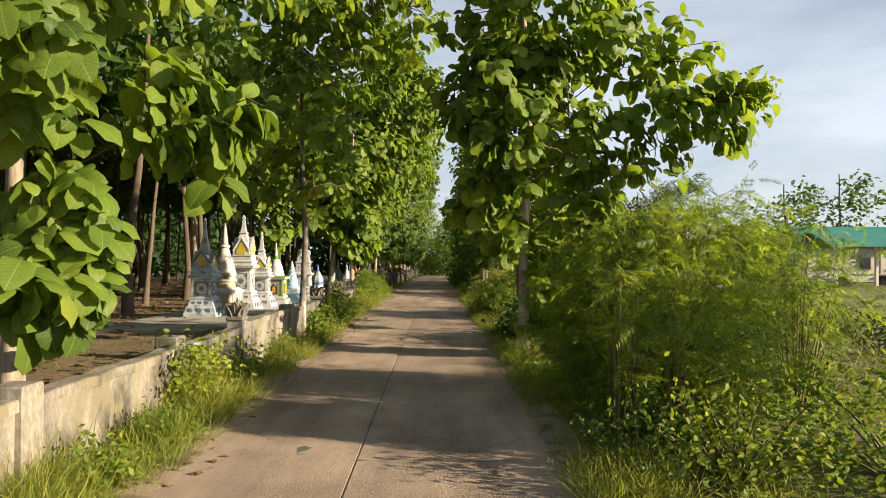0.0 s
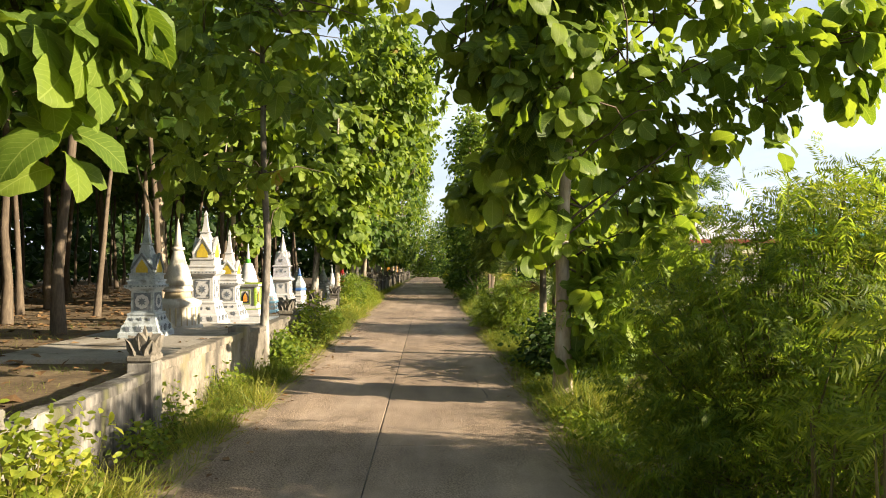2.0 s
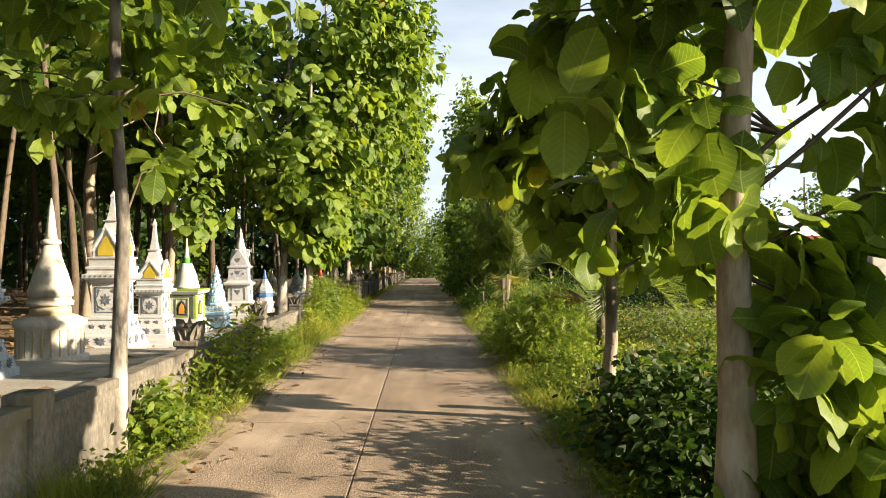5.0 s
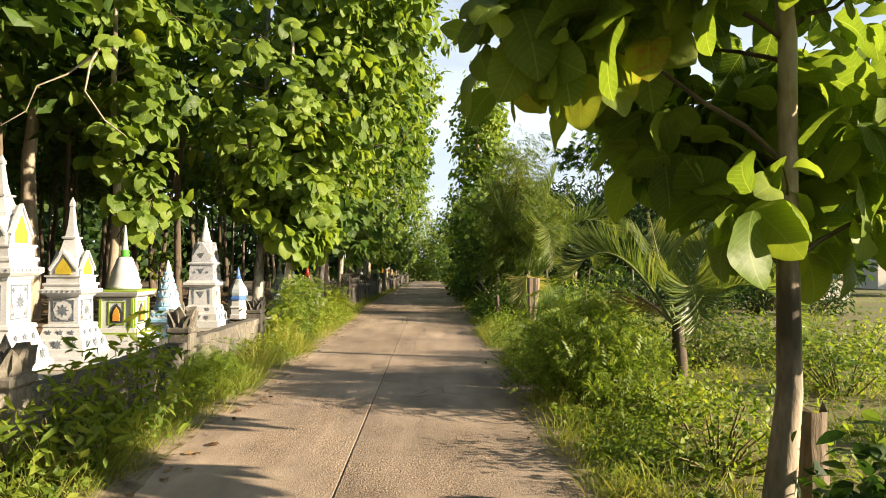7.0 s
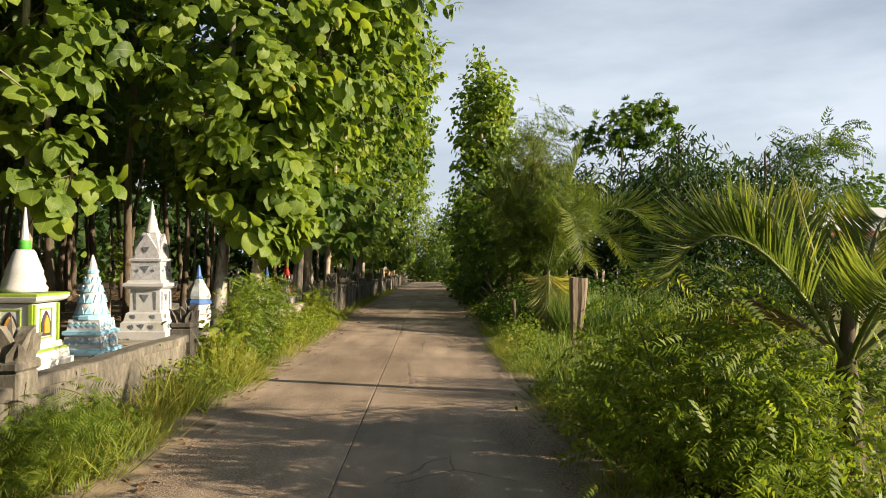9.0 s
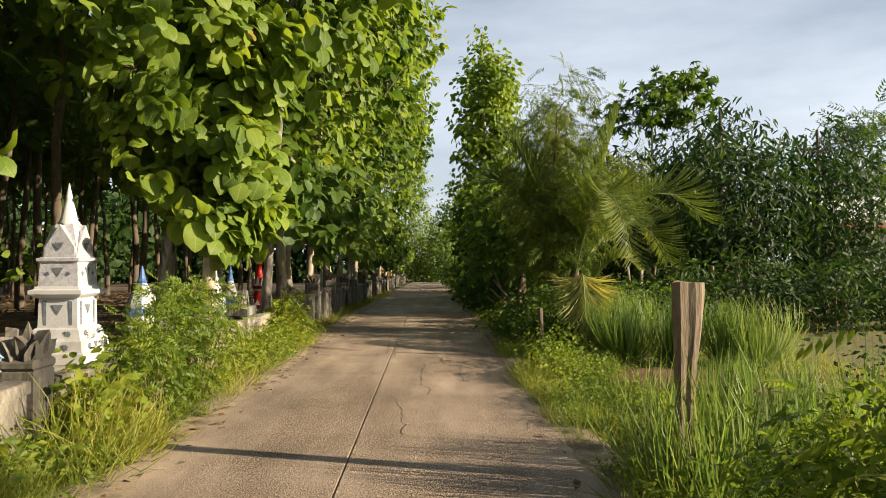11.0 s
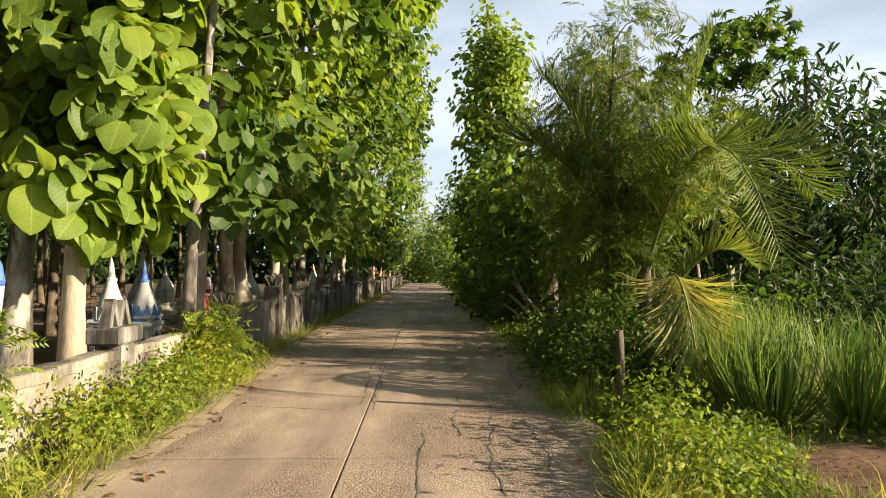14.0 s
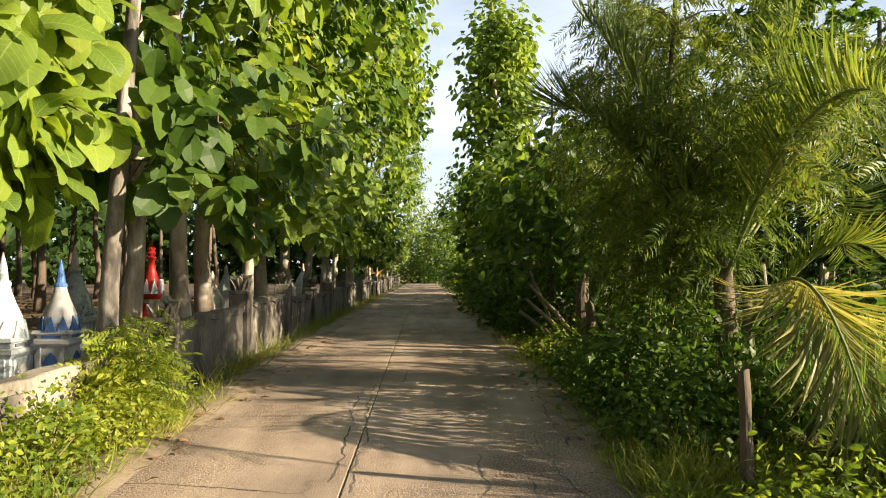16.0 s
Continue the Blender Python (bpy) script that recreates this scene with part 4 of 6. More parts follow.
def tiled_stupa(x, y, z, k, body, trim, niche_mat, inlay, label, spire=1.0, wide=1.0, roof=None, turn=0.0, dark_panel=False):
    """A square tiled stupa: flared base, panelled shaft, cornice, gabled shrine and a stepped spire. k: scale of height."""
    root = thing("reliquary_stupa", x, y, z, label, "stupa", "reliquary stupas behind the wall", turn=turn)
    w = wide
    bm = bmesh.new()
    rings(bm, [(0, 0.43 * w), (0.1 * k, 0.43 * w), (0.12 * k, 0.4 * w), (0.24 * k, 0.375 * w), (0.27 * k, 0.345 * w), (0.36 * k, 0.31 * w), (0.44 * k, 0.285 * w), (0.46 * k, 0.30 * w), (0.49 * k, 0.29 * w), (0.5 * k, 0.25 * w)])
    part("base", bm, body, root)
    bm = bmesh.new()
    rings(bm, [(0.5 * k, 0.24 * w), (0.94 * k, 0.235 * w)])
    part("shaft", bm, body, root)
    bm = bmesh.new()
    rings(bm, [(0.94 * k, 0.25 * w), (0.97 * k, 0.27 * w), (0.98 * k, 0.3 * w), (1.01 * k, 0.345 * w), (1.06 * k, 0.345 * w), (1.07 * k, 0.29 * w), (1.11 * k, 0.285 * w), (1.13 * k, 0.305 * w), (1.16 * k, 0.305 * w), (1.17 * k, 0.265 * w), (1.25 * k, 0.265 * w), (1.27 * k, 0.29 * w), (1.29 * k, 0.29 * w)])
    part("cornice", bm, trim, root)
    bm = bmesh.new()
    rings(bm, [(1.29 * k, 0.225 * w), (1.38 * k, 0.225 * w), (1.64 * k, 0.12 * w)])
    gables(bm, 1.29 * k, 0.215 * w, 0.4 * k)
    part("shrine", bm, roof or trim, root)
    bm = bmesh.new()
    top = 1.58 * k
    s = spire
    rings(bm, [(top, 0.155 * w), (top + 0.04 * s, 0.165 * w), (top + 0.06 * s, 0.14 * w), (top + 0.29 * s, 0.085 * w), (top + 0.3 * s, 0.11 * w), (top + 0.325 * s, 0.115 * w), (top + 0.335 * s, 0.075 * w), (top + 0.5 * s, 0.05 * w), (top + 0.8 * s, 0.026 * w), (top + 0.81 * s, 0.036 * w), (top + 0.85 * s, 0.034 * w), (top + 0.95 * s, 0.006)])
    part("spire", bm, body, root)
    f = 0.24 * w
    for axis in ("y", "x"):
        out = 0.215 * w + 0.045
        bm = bmesh.new()
        kite(bm, 1.31 * k, out, 0.25 * w, 0.27 * k, axis)
        part("niche", bm, niche_mat, root, "golden yellow niche under the gable")
        bm = bmesh.new()
        gable_edge(bm, 1.29 * k, 0.215 * w, 0.4 * k, out, axis)
        part("gable_edge", bm, inlay if dark_panel else trim, root)
        bm = bmesh.new()
        if dark_panel:
            box(bm, *((0, -f, 0.72 * k) if axis == "y" else (f, 0, 0.72 * k)), *((0.36 * w, 0.014, 0.36 * k) if axis == "y" else (0.014, 0.36 * w, 0.36 * k)))
        else:
            frame_bars(bm, 0, 0.72 * k, -f if axis == "y" else f, 0.32 * w, 0.33 * k, 0.018, axis, 0.008)
            for u in (-0.12, 0.12):
                for v in (0.6, 0.84):
                    star(bm, u * w, v * k, -f - 0.001 if axis == "y" else f + 0.001, 0.035 * w, 4, axis, 0.5, 0.006)
        part("panel_frame", bm, inlay, root)
        bm = bmesh.new()
        disc(bm, 0.72 * k, f + 0.006, 0.155 * w, axis)
        part("medallion", bm, WHITE, root)
        bm = bmesh.new()
        star(bm, 0, 0.72 * k, -f - 0.013 if axis == "y" else f + 0.013, 0.1 * w, 8, axis, 0.5, 0.006)
        part("star_inlay", bm, inlay, root)
        for u, zz, r in ((-0.24, 0.18, 0.07), (0.0, 0.18, 0.085), (0.24, 0.18, 0.07), (-0.18, 0.37, 0.045), (0.0, 0.37, 0.05), (0.18, 0.37, 0.045)):
            bm = bmesh.new()
            half = np.interp(zz, [0.12, 0.24, 0.27, 0.36, 0.44], [0.4, 0.375, 0.345, 0.31, 0.285]) * w
            star(bm, u * w, zz * k, (-half - 0.008) if axis == "y" else half + 0.008, r * w, 8 if r > 0.06 else 5, axis, 0.5, depth=0.012)
            part("star_inlay", bm, inlay, root)
        for u in np.linspace(-0.29, 0.29, 8):
            bm = bmesh.new()
            d = 0.345 * w + 0.003
            star(bm, u * w, 1.035 * k, -d if axis == "y" else d, 0.02 * w, 4, axis, 0.6, 0.004)
            part("cornice_tile", bm, inlay, root)
    return root


def mosaic_stupa(x, y, z, label):
    """A white stupa with triangle inlays under a two-storeyed silver mosaic shrine and a short cone."""
    root = thing("reliquary_stupa", x, y, z, label, "stupa", "reliquary stupas behind the wall")
    for name, mat, prof in (
        ("base", WHITE, [(0, 0.5), (0.16, 0.5), (0.18, 0.45), (0.34, 0.43), (0.38, 0.39), (0.52, 0.36), (0.55, 0.33)]),
        ("shaft", WHITE, [(0.55, 0.31), (1.02, 0.3)]),
        ("cornice", WHITE, [(1.02, 0.32), (1.05, 0.37), (1.08, 0.41), (1.14, 0.41), (1.16, 0.35), (1.2, 0.34)]),
        ("lower_shrine", SILVER, [(1.2, 0.31), (1.58, 0.29), (1.6, 0.33), (1.64, 0.33), (1.66, 0.27)]),
        ("upper_shrine", SILVER, [(1.66, 0.265), (1.84, 0.25), (2.2, 0.13)])):
        bm = bmesh.new()
        rings(bm, prof)
        if name == "upper_shrine":
            gables(bm, 1.66, 0.235, 0.52, 0.035)
        part(name, bm, mat, root)
    bm = bmesh.new()
    rings(bm, [(2.17, 0.14), (2.22, 0.16), (2.25, 0.13), (2.45, 0.09), (2.6, 0.05), (2.62, 0.06), (2.66, 0.045), (2.86, 0.006)], 14)
    part("cone", bm, WHITE, root, smooth=True)
    for axis in ("y", "x"):
        for z0, out, s in ((0.86, 0.303, 0.1), (1.45, 0.298, 0.09), (1.85, 0.275, 0.08), (0.28, 0.44, 0.07)):
            bm = bmesh.new()
            star(bm, 0, z0, -out - 0.004 if axis == "y" else out + 0.004, s, 3, axis, 0.5, 0.008)
            bmesh.ops.rotate(bm, verts=bm.verts[:], cent=(0, 0, z0), matrix=Matrix.Rotation(math.pi, 3, "Y" if axis == "y" else "X"))
            part("triangle_inlay", bm, INK, root)
        for u in (-0.2, 0.2):
            bm = bmesh.new()
            box(bm, *((u, -0.305, 0.78) if axis == "y" else (0.305, u, 0.78)), *((0.05, 0.012, 0.38) if axis == "y" else (0.012, 0.05, 0.38)))
            part("inlay_strip", bm, INK, root)
            for zz, half in ((0.26, 0.44), (0.46, 0.37)):
                bm = bmesh.new()
                star(bm, u, zz, -half - 0.006 if axis == "y" else half + 0.006, 0.055, 8, axis, 0.6, 0.01)
                part("star_inlay", bm, INK, root)
            bm = bmesh.new()
            star(bm, u * 0.8, 1.4, -0.3 if axis == "y" else 0.3, 0.035, 6, axis, 0.6, 0.012)
            part("star_inlay", bm, INK, root)
    return root


def bell_stupa(x, y, z, rows, label, sides=20, turn=0.0, group="reliquary stupas behind the wall"):
    """A turned stupa from named bands: (part name, material, [(height, radius), ...], sides)."""
    root = thing("reliquary_stupa", x, y, z, label, "stupa", group, turn=turn)
    for name, mat, prof, n in rows:
        bm = bmesh.new()
        rings(bm, prof, n, math.pi / 4 if n == 4 else math.pi / n)
        part(name, bm, mat, root, smooth=n > 12)
    return root


# first: blue-grey tiles, silver gables
tiled_stupa(-6.0, 17.35, 0.25, 1.0, GREYTILE, GREYTILE, GOLD, INK, "blue-grey tiled stupa with star inlays and yellow gable niches", wide=0.95, dark_panel=True)
# second: aged cream bell on a fluted round base
s2 = bell_stupa(-6.2, 19.6, 0.12, [
    ("base", CREAM, [(0, 0.56), (0.12, 0.56), (0.14, 0.49), (0.58, 0.48), (0.62, 0.53), (0.7, 0.53), (0.74, 0.44), (0.78, 0.36)], 24),
    ("ochre_band", OCHRE, [(0.78, 0.31), (0.94, 0.29)], 24),
    ("drum", CREAM, [(0.94, 0.33), (1.0, 0.34), (1.03, 0.3), (1.08, 0.3)], 24),
    ("bell", CREAM, [(1.08, 0.33), (1.2, 0.32), (1.45, 0.25), (1.7, 0.165), (1.92, 0.11)], 24),
    ("collar", CREAM, [(1.92, 0.12), (1.95, 0.15), (1.99, 0.14), (2.01, 0.1)], 16),
    ("spire", CREAM, [(2.01, 0.095), (2.2, 0.07), (2.45, 0.045), (2.68, 0.012)], 16)],
    "aged cream plaster bell stupa with ochre-stained fluted base")
for i in range(24):
    a = 2 * math.pi * i / 24
    bm = bmesh.new()
    box(bm, 0.484, 0, 0.36, 0.026, 0.032, 0.42, 0, 0.006)
    part("flute", bm, OCHRE, s2).matrix_basis = Matrix.Rotation(a, 4, "Z")
# third: white, broad flared base, the tallest
tiled_stupa(-6.4, 22.2, -0.06, 1.48, WHITE, WHITE, GOLD, INK, "large white tiled stupa with dark star inlays", spire=0.95, wide=1.2)
# fourth: tall white with full spire
tiled_stupa(-6.25, 23.9, 0.025, 1.04, WHITE, WHITE, GOLD, INK, "tall white tiled stupa with star inlays and golden niches", spire=1.1, wide=1.05)
# fifth: green and white
s5 = bell_stupa(-6.2, 25.8, -0.06, [
    ("base", WHITE, [(0, 0.5), (0.1, 0.5), (0.11, 0.46), (0.24, 0.45)], 4),
    ("green_step", LIME, [(0.24, 0.43), (0.275, 0.43)], 4),
    ("step", WHITE, [(0.275, 0.39), (0.36, 0.37)], 4),
    ("shaft", WHITE, [(0.36, 0.33), (0.95, 0.33)], 4),
    ("cornice", WHITE, [(0.97, 0.36), (1.0, 0.42), (1.05, 0.45), (1.07, 0.45)], 4),
    ("green_cornice", LIME, [(1.07, 0.455), (1.1, 0.455), (1.11, 0.43)], 4),
    ("bell", WHITE, [(1.12, 0.31), (1.18, 0.32), (1.24, 0.28), (1.28, 0.29), (1.4, 0.25), (1.42, 0.26), (1.6, 0.19), (1.72, 0.15), (1.76, 0.12)], 20),
    ("green_ring", LEAFGREEN, [(1.76, 0.07), (1.8, 0.085), (1.84, 0.075), (1.88, 0.085), (1.9, 0.07)], 16),
    ("spire", WHITE, [(1.9, 0.06), (2.1, 0.04), (2.4, 0.012)], 12)],
    "white bell stupa with lime green trim and painted panels")
for axis in ("y", "x"):
    bm = bmesh.new()
    frame_bars(bm, 0, 0.65, -0.33 if axis == "y" else 0.33, 0.3, 0.44, 0.02, axis)
    for u in (-0.31, 0.31):
        box(bm, *((u, -0.335, 0.655) if axis == "y" else (0.335, u, 0.655)), 0.05, 0.05, 0.58)
    part("green_frame", bm, LIME, s5)
    bm = bmesh.new()
    niche(bm, 0, 0.46, -0.325 if axis == "y" else 0.325, 0.24, 0.38, axis)
    niche_ob = part("niche", bm, SHADE, s5, "dark arched niche with green frame")
    bm = bmesh.new()
    niche(bm, 0, 0.5, -0.34 if axis == "y" else 0.34, 0.13, 0.27, axis)
    part("panel", bm, ORANGE, niche_ob, "faded orange panel")


def small_stupa(x, y, z, k, low, band, top, tip, label, sides=8, turn=0.0, slim=1.0):
    made = bell_stupa(x, y, z, [
        ("base", low, [(0, 0.32 * k), (0.12 * k, 0.32 * k), (0.14 * k, 0.28 * k), (0.3 * k, 0.28 * k), (0.32 * k, 0.31 * k), (0.36 * k, 0.31 * k), (0.38 * k, 0.26 * k), (0.55 * k, 0.25 * k)], sides),
        ("band", band, [(0.55 * k, 0.28 * k), (0.6 * k, 0.28 * k), (0.68 * k, 0.24 * k)], sides),
        ("bell", top, [(0.68 * k, 0.25 * k), (0.76 * k, 0.258 * k), (0.86 * k, 0.235 * k), (0.97 * k, 0.18 * k), (1.07 * k, 0.125 * k), (1.16 * k, 0.085 * k)], sides),
        ("tip", tip, [(1.16 * k, 0.075 * k), (1.2 * k, 0.085 * k), (1.24 * k, 0.06 * k), (1.42 * k, 0.035 * k), (1.5 * k, 0.008)], max(8, sides))], label, turn=turn)
    made.scale = (slim, slim, 1)
    return made


def petals(parent, k, z, r, h, count, mat, name="petal"):
    """A ring of pointed petals round a small stupa."""
    for i in range(count):
        a = 2 * math.pi * (i + 0.5) / count
        bm = bmesh.new()
        t = Vector((-math.sin(a), math.cos(a), 0))
        o = Vector((math.cos(a), math.sin(a), 0))
        w = r * math.tan(math.pi / count) * 0.92
        pts = [o * r - t * w + Vector((0, 0, z)), o * r + t * w + Vector((0, 0, z)), o * r * 0.86 + Vector((0, 0, z + h))]
        va = [bm.verts.new(p + o * 0.012) for p in pts]
        vb = [bm.verts.new(p - o * 0.02) for p in pts]
        bm.faces.new(va)
        for j in range(3):
            bm.faces.new((va[j], va[(j + 1) % 3], vb[(j + 1) % 3], vb[j]))
        part(name, bm, mat, parent)


s6 = bell_stupa(-5.9, 27.25, -0.06, [
    ("base", SKYBLUE, [(0, 0.36), (0.1, 0.36), (0.12, 0.32)], 4),
    ("lower_tier", WHITE, [(0.12, 0.31), (0.34, 0.3)], 4),
    ("lower_band", SKYBLUE, [(0.34, 0.33), (0.4, 0.33), (0.42, 0.29)], 4),
    ("upper_tier", WHITE, [(0.42, 0.28), (0.6, 0.26)], 4),
    ("upper_band", SKYBLUE, [(0.6, 0.29), (0.65, 0.29), (0.68, 0.25)], 12),
    ("cone", WHITE, [(0.68, 0.25), (0.85, 0.225), (1.05, 0.17), (1.25, 0.115), (1.38, 0.09)], 16),
    ("collar", SKYBLUE, [(1.38, 0.1), (1.42, 0.105), (1.45, 0.08)], 12),
    ("tip", WHITE, [(1.45, 0.075), (1.56, 0.055), (1.7, 0.012)], 12)],
    "small white and light blue stupa with wavy blue bands")
for z, r, h, n in ((0.69, 0.255, 0.15, 12), (0.88, 0.225, 0.14, 12), (1.06, 0.175, 0.12, 10), (1.22, 0.13, 0.1, 10)):
    petals(s6, 1, z, r, h, n, SKYBLUE)
for axis in ("y", "x"):
    for u in (-0.2, -0.1, 0.0, 0.1, 0.2):
        for z, half in ((0.23, 0.305), (0.51, 0.27)):
            bm = bmesh.new()
            star(bm, u * half / 0.27, z, -half - 0.004 if axis == "y" else half + 0.004, 0.055, 4, axis, 0.55, 0.01)
            part("blue_flower", bm, SKYBLUE, s6)
mosaic_stupa(-5.9, 29.7, -0.06, "tall white stupa with silver mirror mosaic shrine and triangle inlays")
small_stupa(-5.7, 32.0, -0.05, 1.0, WHITE, BLUE, GREYTILE, BLUE, "small white stupa with dark blue bands in shade")


def chedi(x, y, z, k, body, bell, petal, tip, label, arch=None):
    """A small square chedi: stepped box with arches, a ring of petals, a concave bell and a pointed tip."""
    root = bell_stupa(x, y, z, [
        ("base", body, [(0, 0.26 * k), (0.12 * k, 0.26 * k), (0.13 * k, 0.22 * k), (0.2 * k, 0.22 * k)], 4),
        ("box", body, [(0.2 * k, 0.19 * k), (0.52 * k, 0.185 * k)], 4),
        ("cornice", body, [(0.52 * k, 0.2 * k), (0.56 * k, 0.225 * k), (0.6 * k, 0.225 * k), (0.61 * k, 0.19 * k), (0.66 * k, 0.19 * k), (0.67 * k, 0.215 * k), (0.71 * k, 0.2 * k)], 4),
        ("bell", bell, [(0.7 * k, 0.2 * k), (0.78 * k, 0.195 * k), (0.9 * k, 0.165 * k), (1.02 * k, 0.115 * k), (1.14 * k, 0.075 * k), (1.2 * k, 0.062 * k)], 16),
        ("tip", tip, [(1.2 * k, 0.07 * k), (1.23 * k, 0.07 * k), (1.25 * k, 0.05 * k), (1.38 * k, 0.035 * k), (1.52 * k, 0.008)], 12)], label)
    petals(root, 1, 0.7 * k, 0.212 * k, 0.17 * k, 10, petal)
    for axis in ("y", "x"):
        f = 0.19 * k
        bm = bmesh.new()
        niche(bm, 0, 0.22 * k, -f if axis == "y" else f, 0.17 * k, 0.24 * k, axis, 0.012)
        part("arch", bm, arch or CREAM, root)
        for u in (-0.13, 0.13):
            bm = bmesh.new()
            box(bm, *((u * k, -f, 0.36 * k) if axis == "y" else (f, u * k, 0.36 * k)), 0.04 * k, 0.04 * k, 0.31 * k)
            part("pilaster", bm, body, root)
        bm = bmesh.new()
        box(bm, *((0, -0.192 * k, 0.635 * k) if axis == "y" else (0.192 * k, 0, 0.635 * k)), *((0.22 * k, 0.012, 0.03 * k) if axis == "y" else (0.012, 0.22 * k, 0.03 * k)))
        part("slot", bm, arch or INK, root)
    return root


chedi(-4.35, 32.2, -0.05, 1.02, GREYTILE, WHITE, GREYTILE, GREYTILE, "greyish white stupa with pointed relief petals")
chedi(-4.35, 33.25, -0.05, 0.98, WHITE, WHITE, BLUE, BLUE, "white stupa with dark blue petals, arches and tip", BLUE)
chedi(-5.2, 35.2, -0.05, 1.12, GREYTILE, GREYTILE, GREYTILE, CREAM, "pale grey stupa standing back under the trees")
r1 = bell_stupa(-4.4, 35.9, -0.05, [
    ("base", CREAM, [(0, 0.3), (0.15, 0.3), (0.17, 0.24), (0.4, 0.23)], 8),
    ("drum", RED, [(0.4, 0.2), (0.5, 0.21), (0.62, 0.17), (0.74, 0.14), (0.84, 0.13)], 16),
    ("ring", CREAM, [(0.84, 0.15), (0.87, 0.165), (0.9, 0.15)], 16),
    ("bell", RED, [(0.9, 0.165), (0.97, 0.19), (1.08, 0.168), (1.2, 0.115), (1.35, 0.068), (1.5, 0.05)], 16),
    ("tip", RED, [(1.5, 0.06), (1.53, 0.078), (1.56, 0.05), (1.6, 0.07), (1.63, 0.045), (1.67, 0.06), (1.7, 0.035), (1.8, 0.008)], 12)],
    "glossy red bottle-shaped stupa with silver diamond inlays")
petals(r1, 1, 0.98, 0.19, 0.22, 10, SILVER)
petals(r1, 1, 0.5, 0.212, 0.14, 10, SILVER)
for k, (x, y, s, mat) in enumerate([(-4.6, 39.5, 0.9, CREAM), (-5.2, 42.5, 1.0, WHITE), (-4.6, 47.0, 1.0, CREAM), (-5.0, 52.0, 1.1, WHITE), (-4.8, 58.0, 1.1, WHITE), (-8.2, 44.0, 1.0, CREAM)]):
    small_stupa(x, y, left_z(y), s, mat, CREAM, mat, CREAM, "small plain stupa among the teak trunks", 8, 20.0 * k)


# ---- trees of the cemetery side ----
def teak(x, y, height, r0, lobes, seed, label="teak tree with large drooping sunlit leaves", **more):
    return tree("teak_tree", x, y, height, r0, lobes, label, "tree", seed, group="teak trees along the lane", **more)


# added tree out of view, placed so its shade falls across the lane
teak(9.35, 4.75, 4.2, 0.1, [(0, 0, 3.35, 1.8, 0.95, 0.4, 90)], 10, "added teak tree out of view, shading the lane", size=(0.3, 0.46), each=9)
# the tree at the start of the wall, with low leaves over it
teak(-4.75, 7.5, 9.0, 0.12, [(0.3, 0, 6.0, 2.7, 2.6, 2.2, 95), (1.1, -0.9, 1.9, 0.55, 0.5, 1.0, 38), (1.0, -1.6, 3.6, 0.9, 0.8, 0.8, 24), (2.0, 0.3, 3.5, 0.8, 0.6, 0.75, 26), (0.9, -2.0, 5.6, 1.8, 1.6, 1.2, 36)], 11, shape=BIG, size=(0.3, 0.48), each=9, spread=0.24, lean=(0.0, 0.0), top_r=0.25)
# a tree set back behind the white stupas, leaning into the sun
set_back = teak(-7.4, 27.6, 9.5, 0.12, [(0.8, -0.6, 5.0, 1.5, 1.1, 1.9, 38), (0.6, -0.4, 8.2, 1.8, 1.4, 1.6, 42), (1.2, -0.7, 3.0, 0.8, 0.5, 0.6, 12)], 16, shape=BIG, size=(0.3, 0.48), each=9)
dead = np.array([(0, 0, 6.5), (0.3, -1.0, 6.3), (0.5, -1.9, 5.6), (0.45, -2.0, 5.0), (0.9, -2.1, 4.4), (1.3, -2.1, 4.1)])
fork = np.array([(0.4, -1.5, 5.9), (0.0, -1.8, 5.4), (-0.5, -2.0, 5.1), (-0.7, -2.0, 4.6), (-1.2, -2.0, 4.3)])
tubes("dead_branch", [(dead, np.linspace(0.035, 0.012, 6)), (fork, np.linspace(0.025, 0.01, 5))], BARK, set_back, 5, "pale bare dead branch")
# slim trunk at the wall
teak(-3.0, 14.9, 9.0, 0.078, [(-0.4, 0, 5.2, 2.4, 2.4, 2.4, 170), (0.2, 0.5, 8.0, 2.2, 2.2, 1.6, 90), (1.7, 0.6, 7.6, 1.6, 1.7, 1.4, 80), (-2.4, 0.6, 6.0, 1.8, 1.8, 2.0, 80)], 12, shape=MID, size=(0.24, 0.4), each=9, spread=0.26, lean=(-0.02, 0.0), bark=GREYBARK)
# the big mass of leaves past the stupas
teak(-4.9, 31.0, 10.5, 0.15, [(0.4, -0.6, 6.2, 3.4, 2.6, 4.0, 105), (0.8, -0.5, 3.3, 1.0, 0.9, 1.3, 26), (-0.3, -0.4, 4.0, 1.3, 0.9, 1.2, 22), (2.6, 0.2, 9.6, 2.4, 2.0, 3.2, 80)], 13, shape=BIG, size=(0.3, 0.5), each=9, bark=GREYBARK)
teak(-3.36, 32.2, 10.5, 0.095, [(0.9, -0.4, 8.4, 3.0, 2.2, 4.2, 150), (0.1, -1.7, 3.4, 0.7, 0.6, 1.2, 24), (-0.6, -1.4, 5.4, 1.2, 1.0, 1.2, 50)], 14, shape=BIG, size=(0.3, 0.52), each=9, lean=(0.075, -0.01), bend=0.012, bark=GREYBARK)
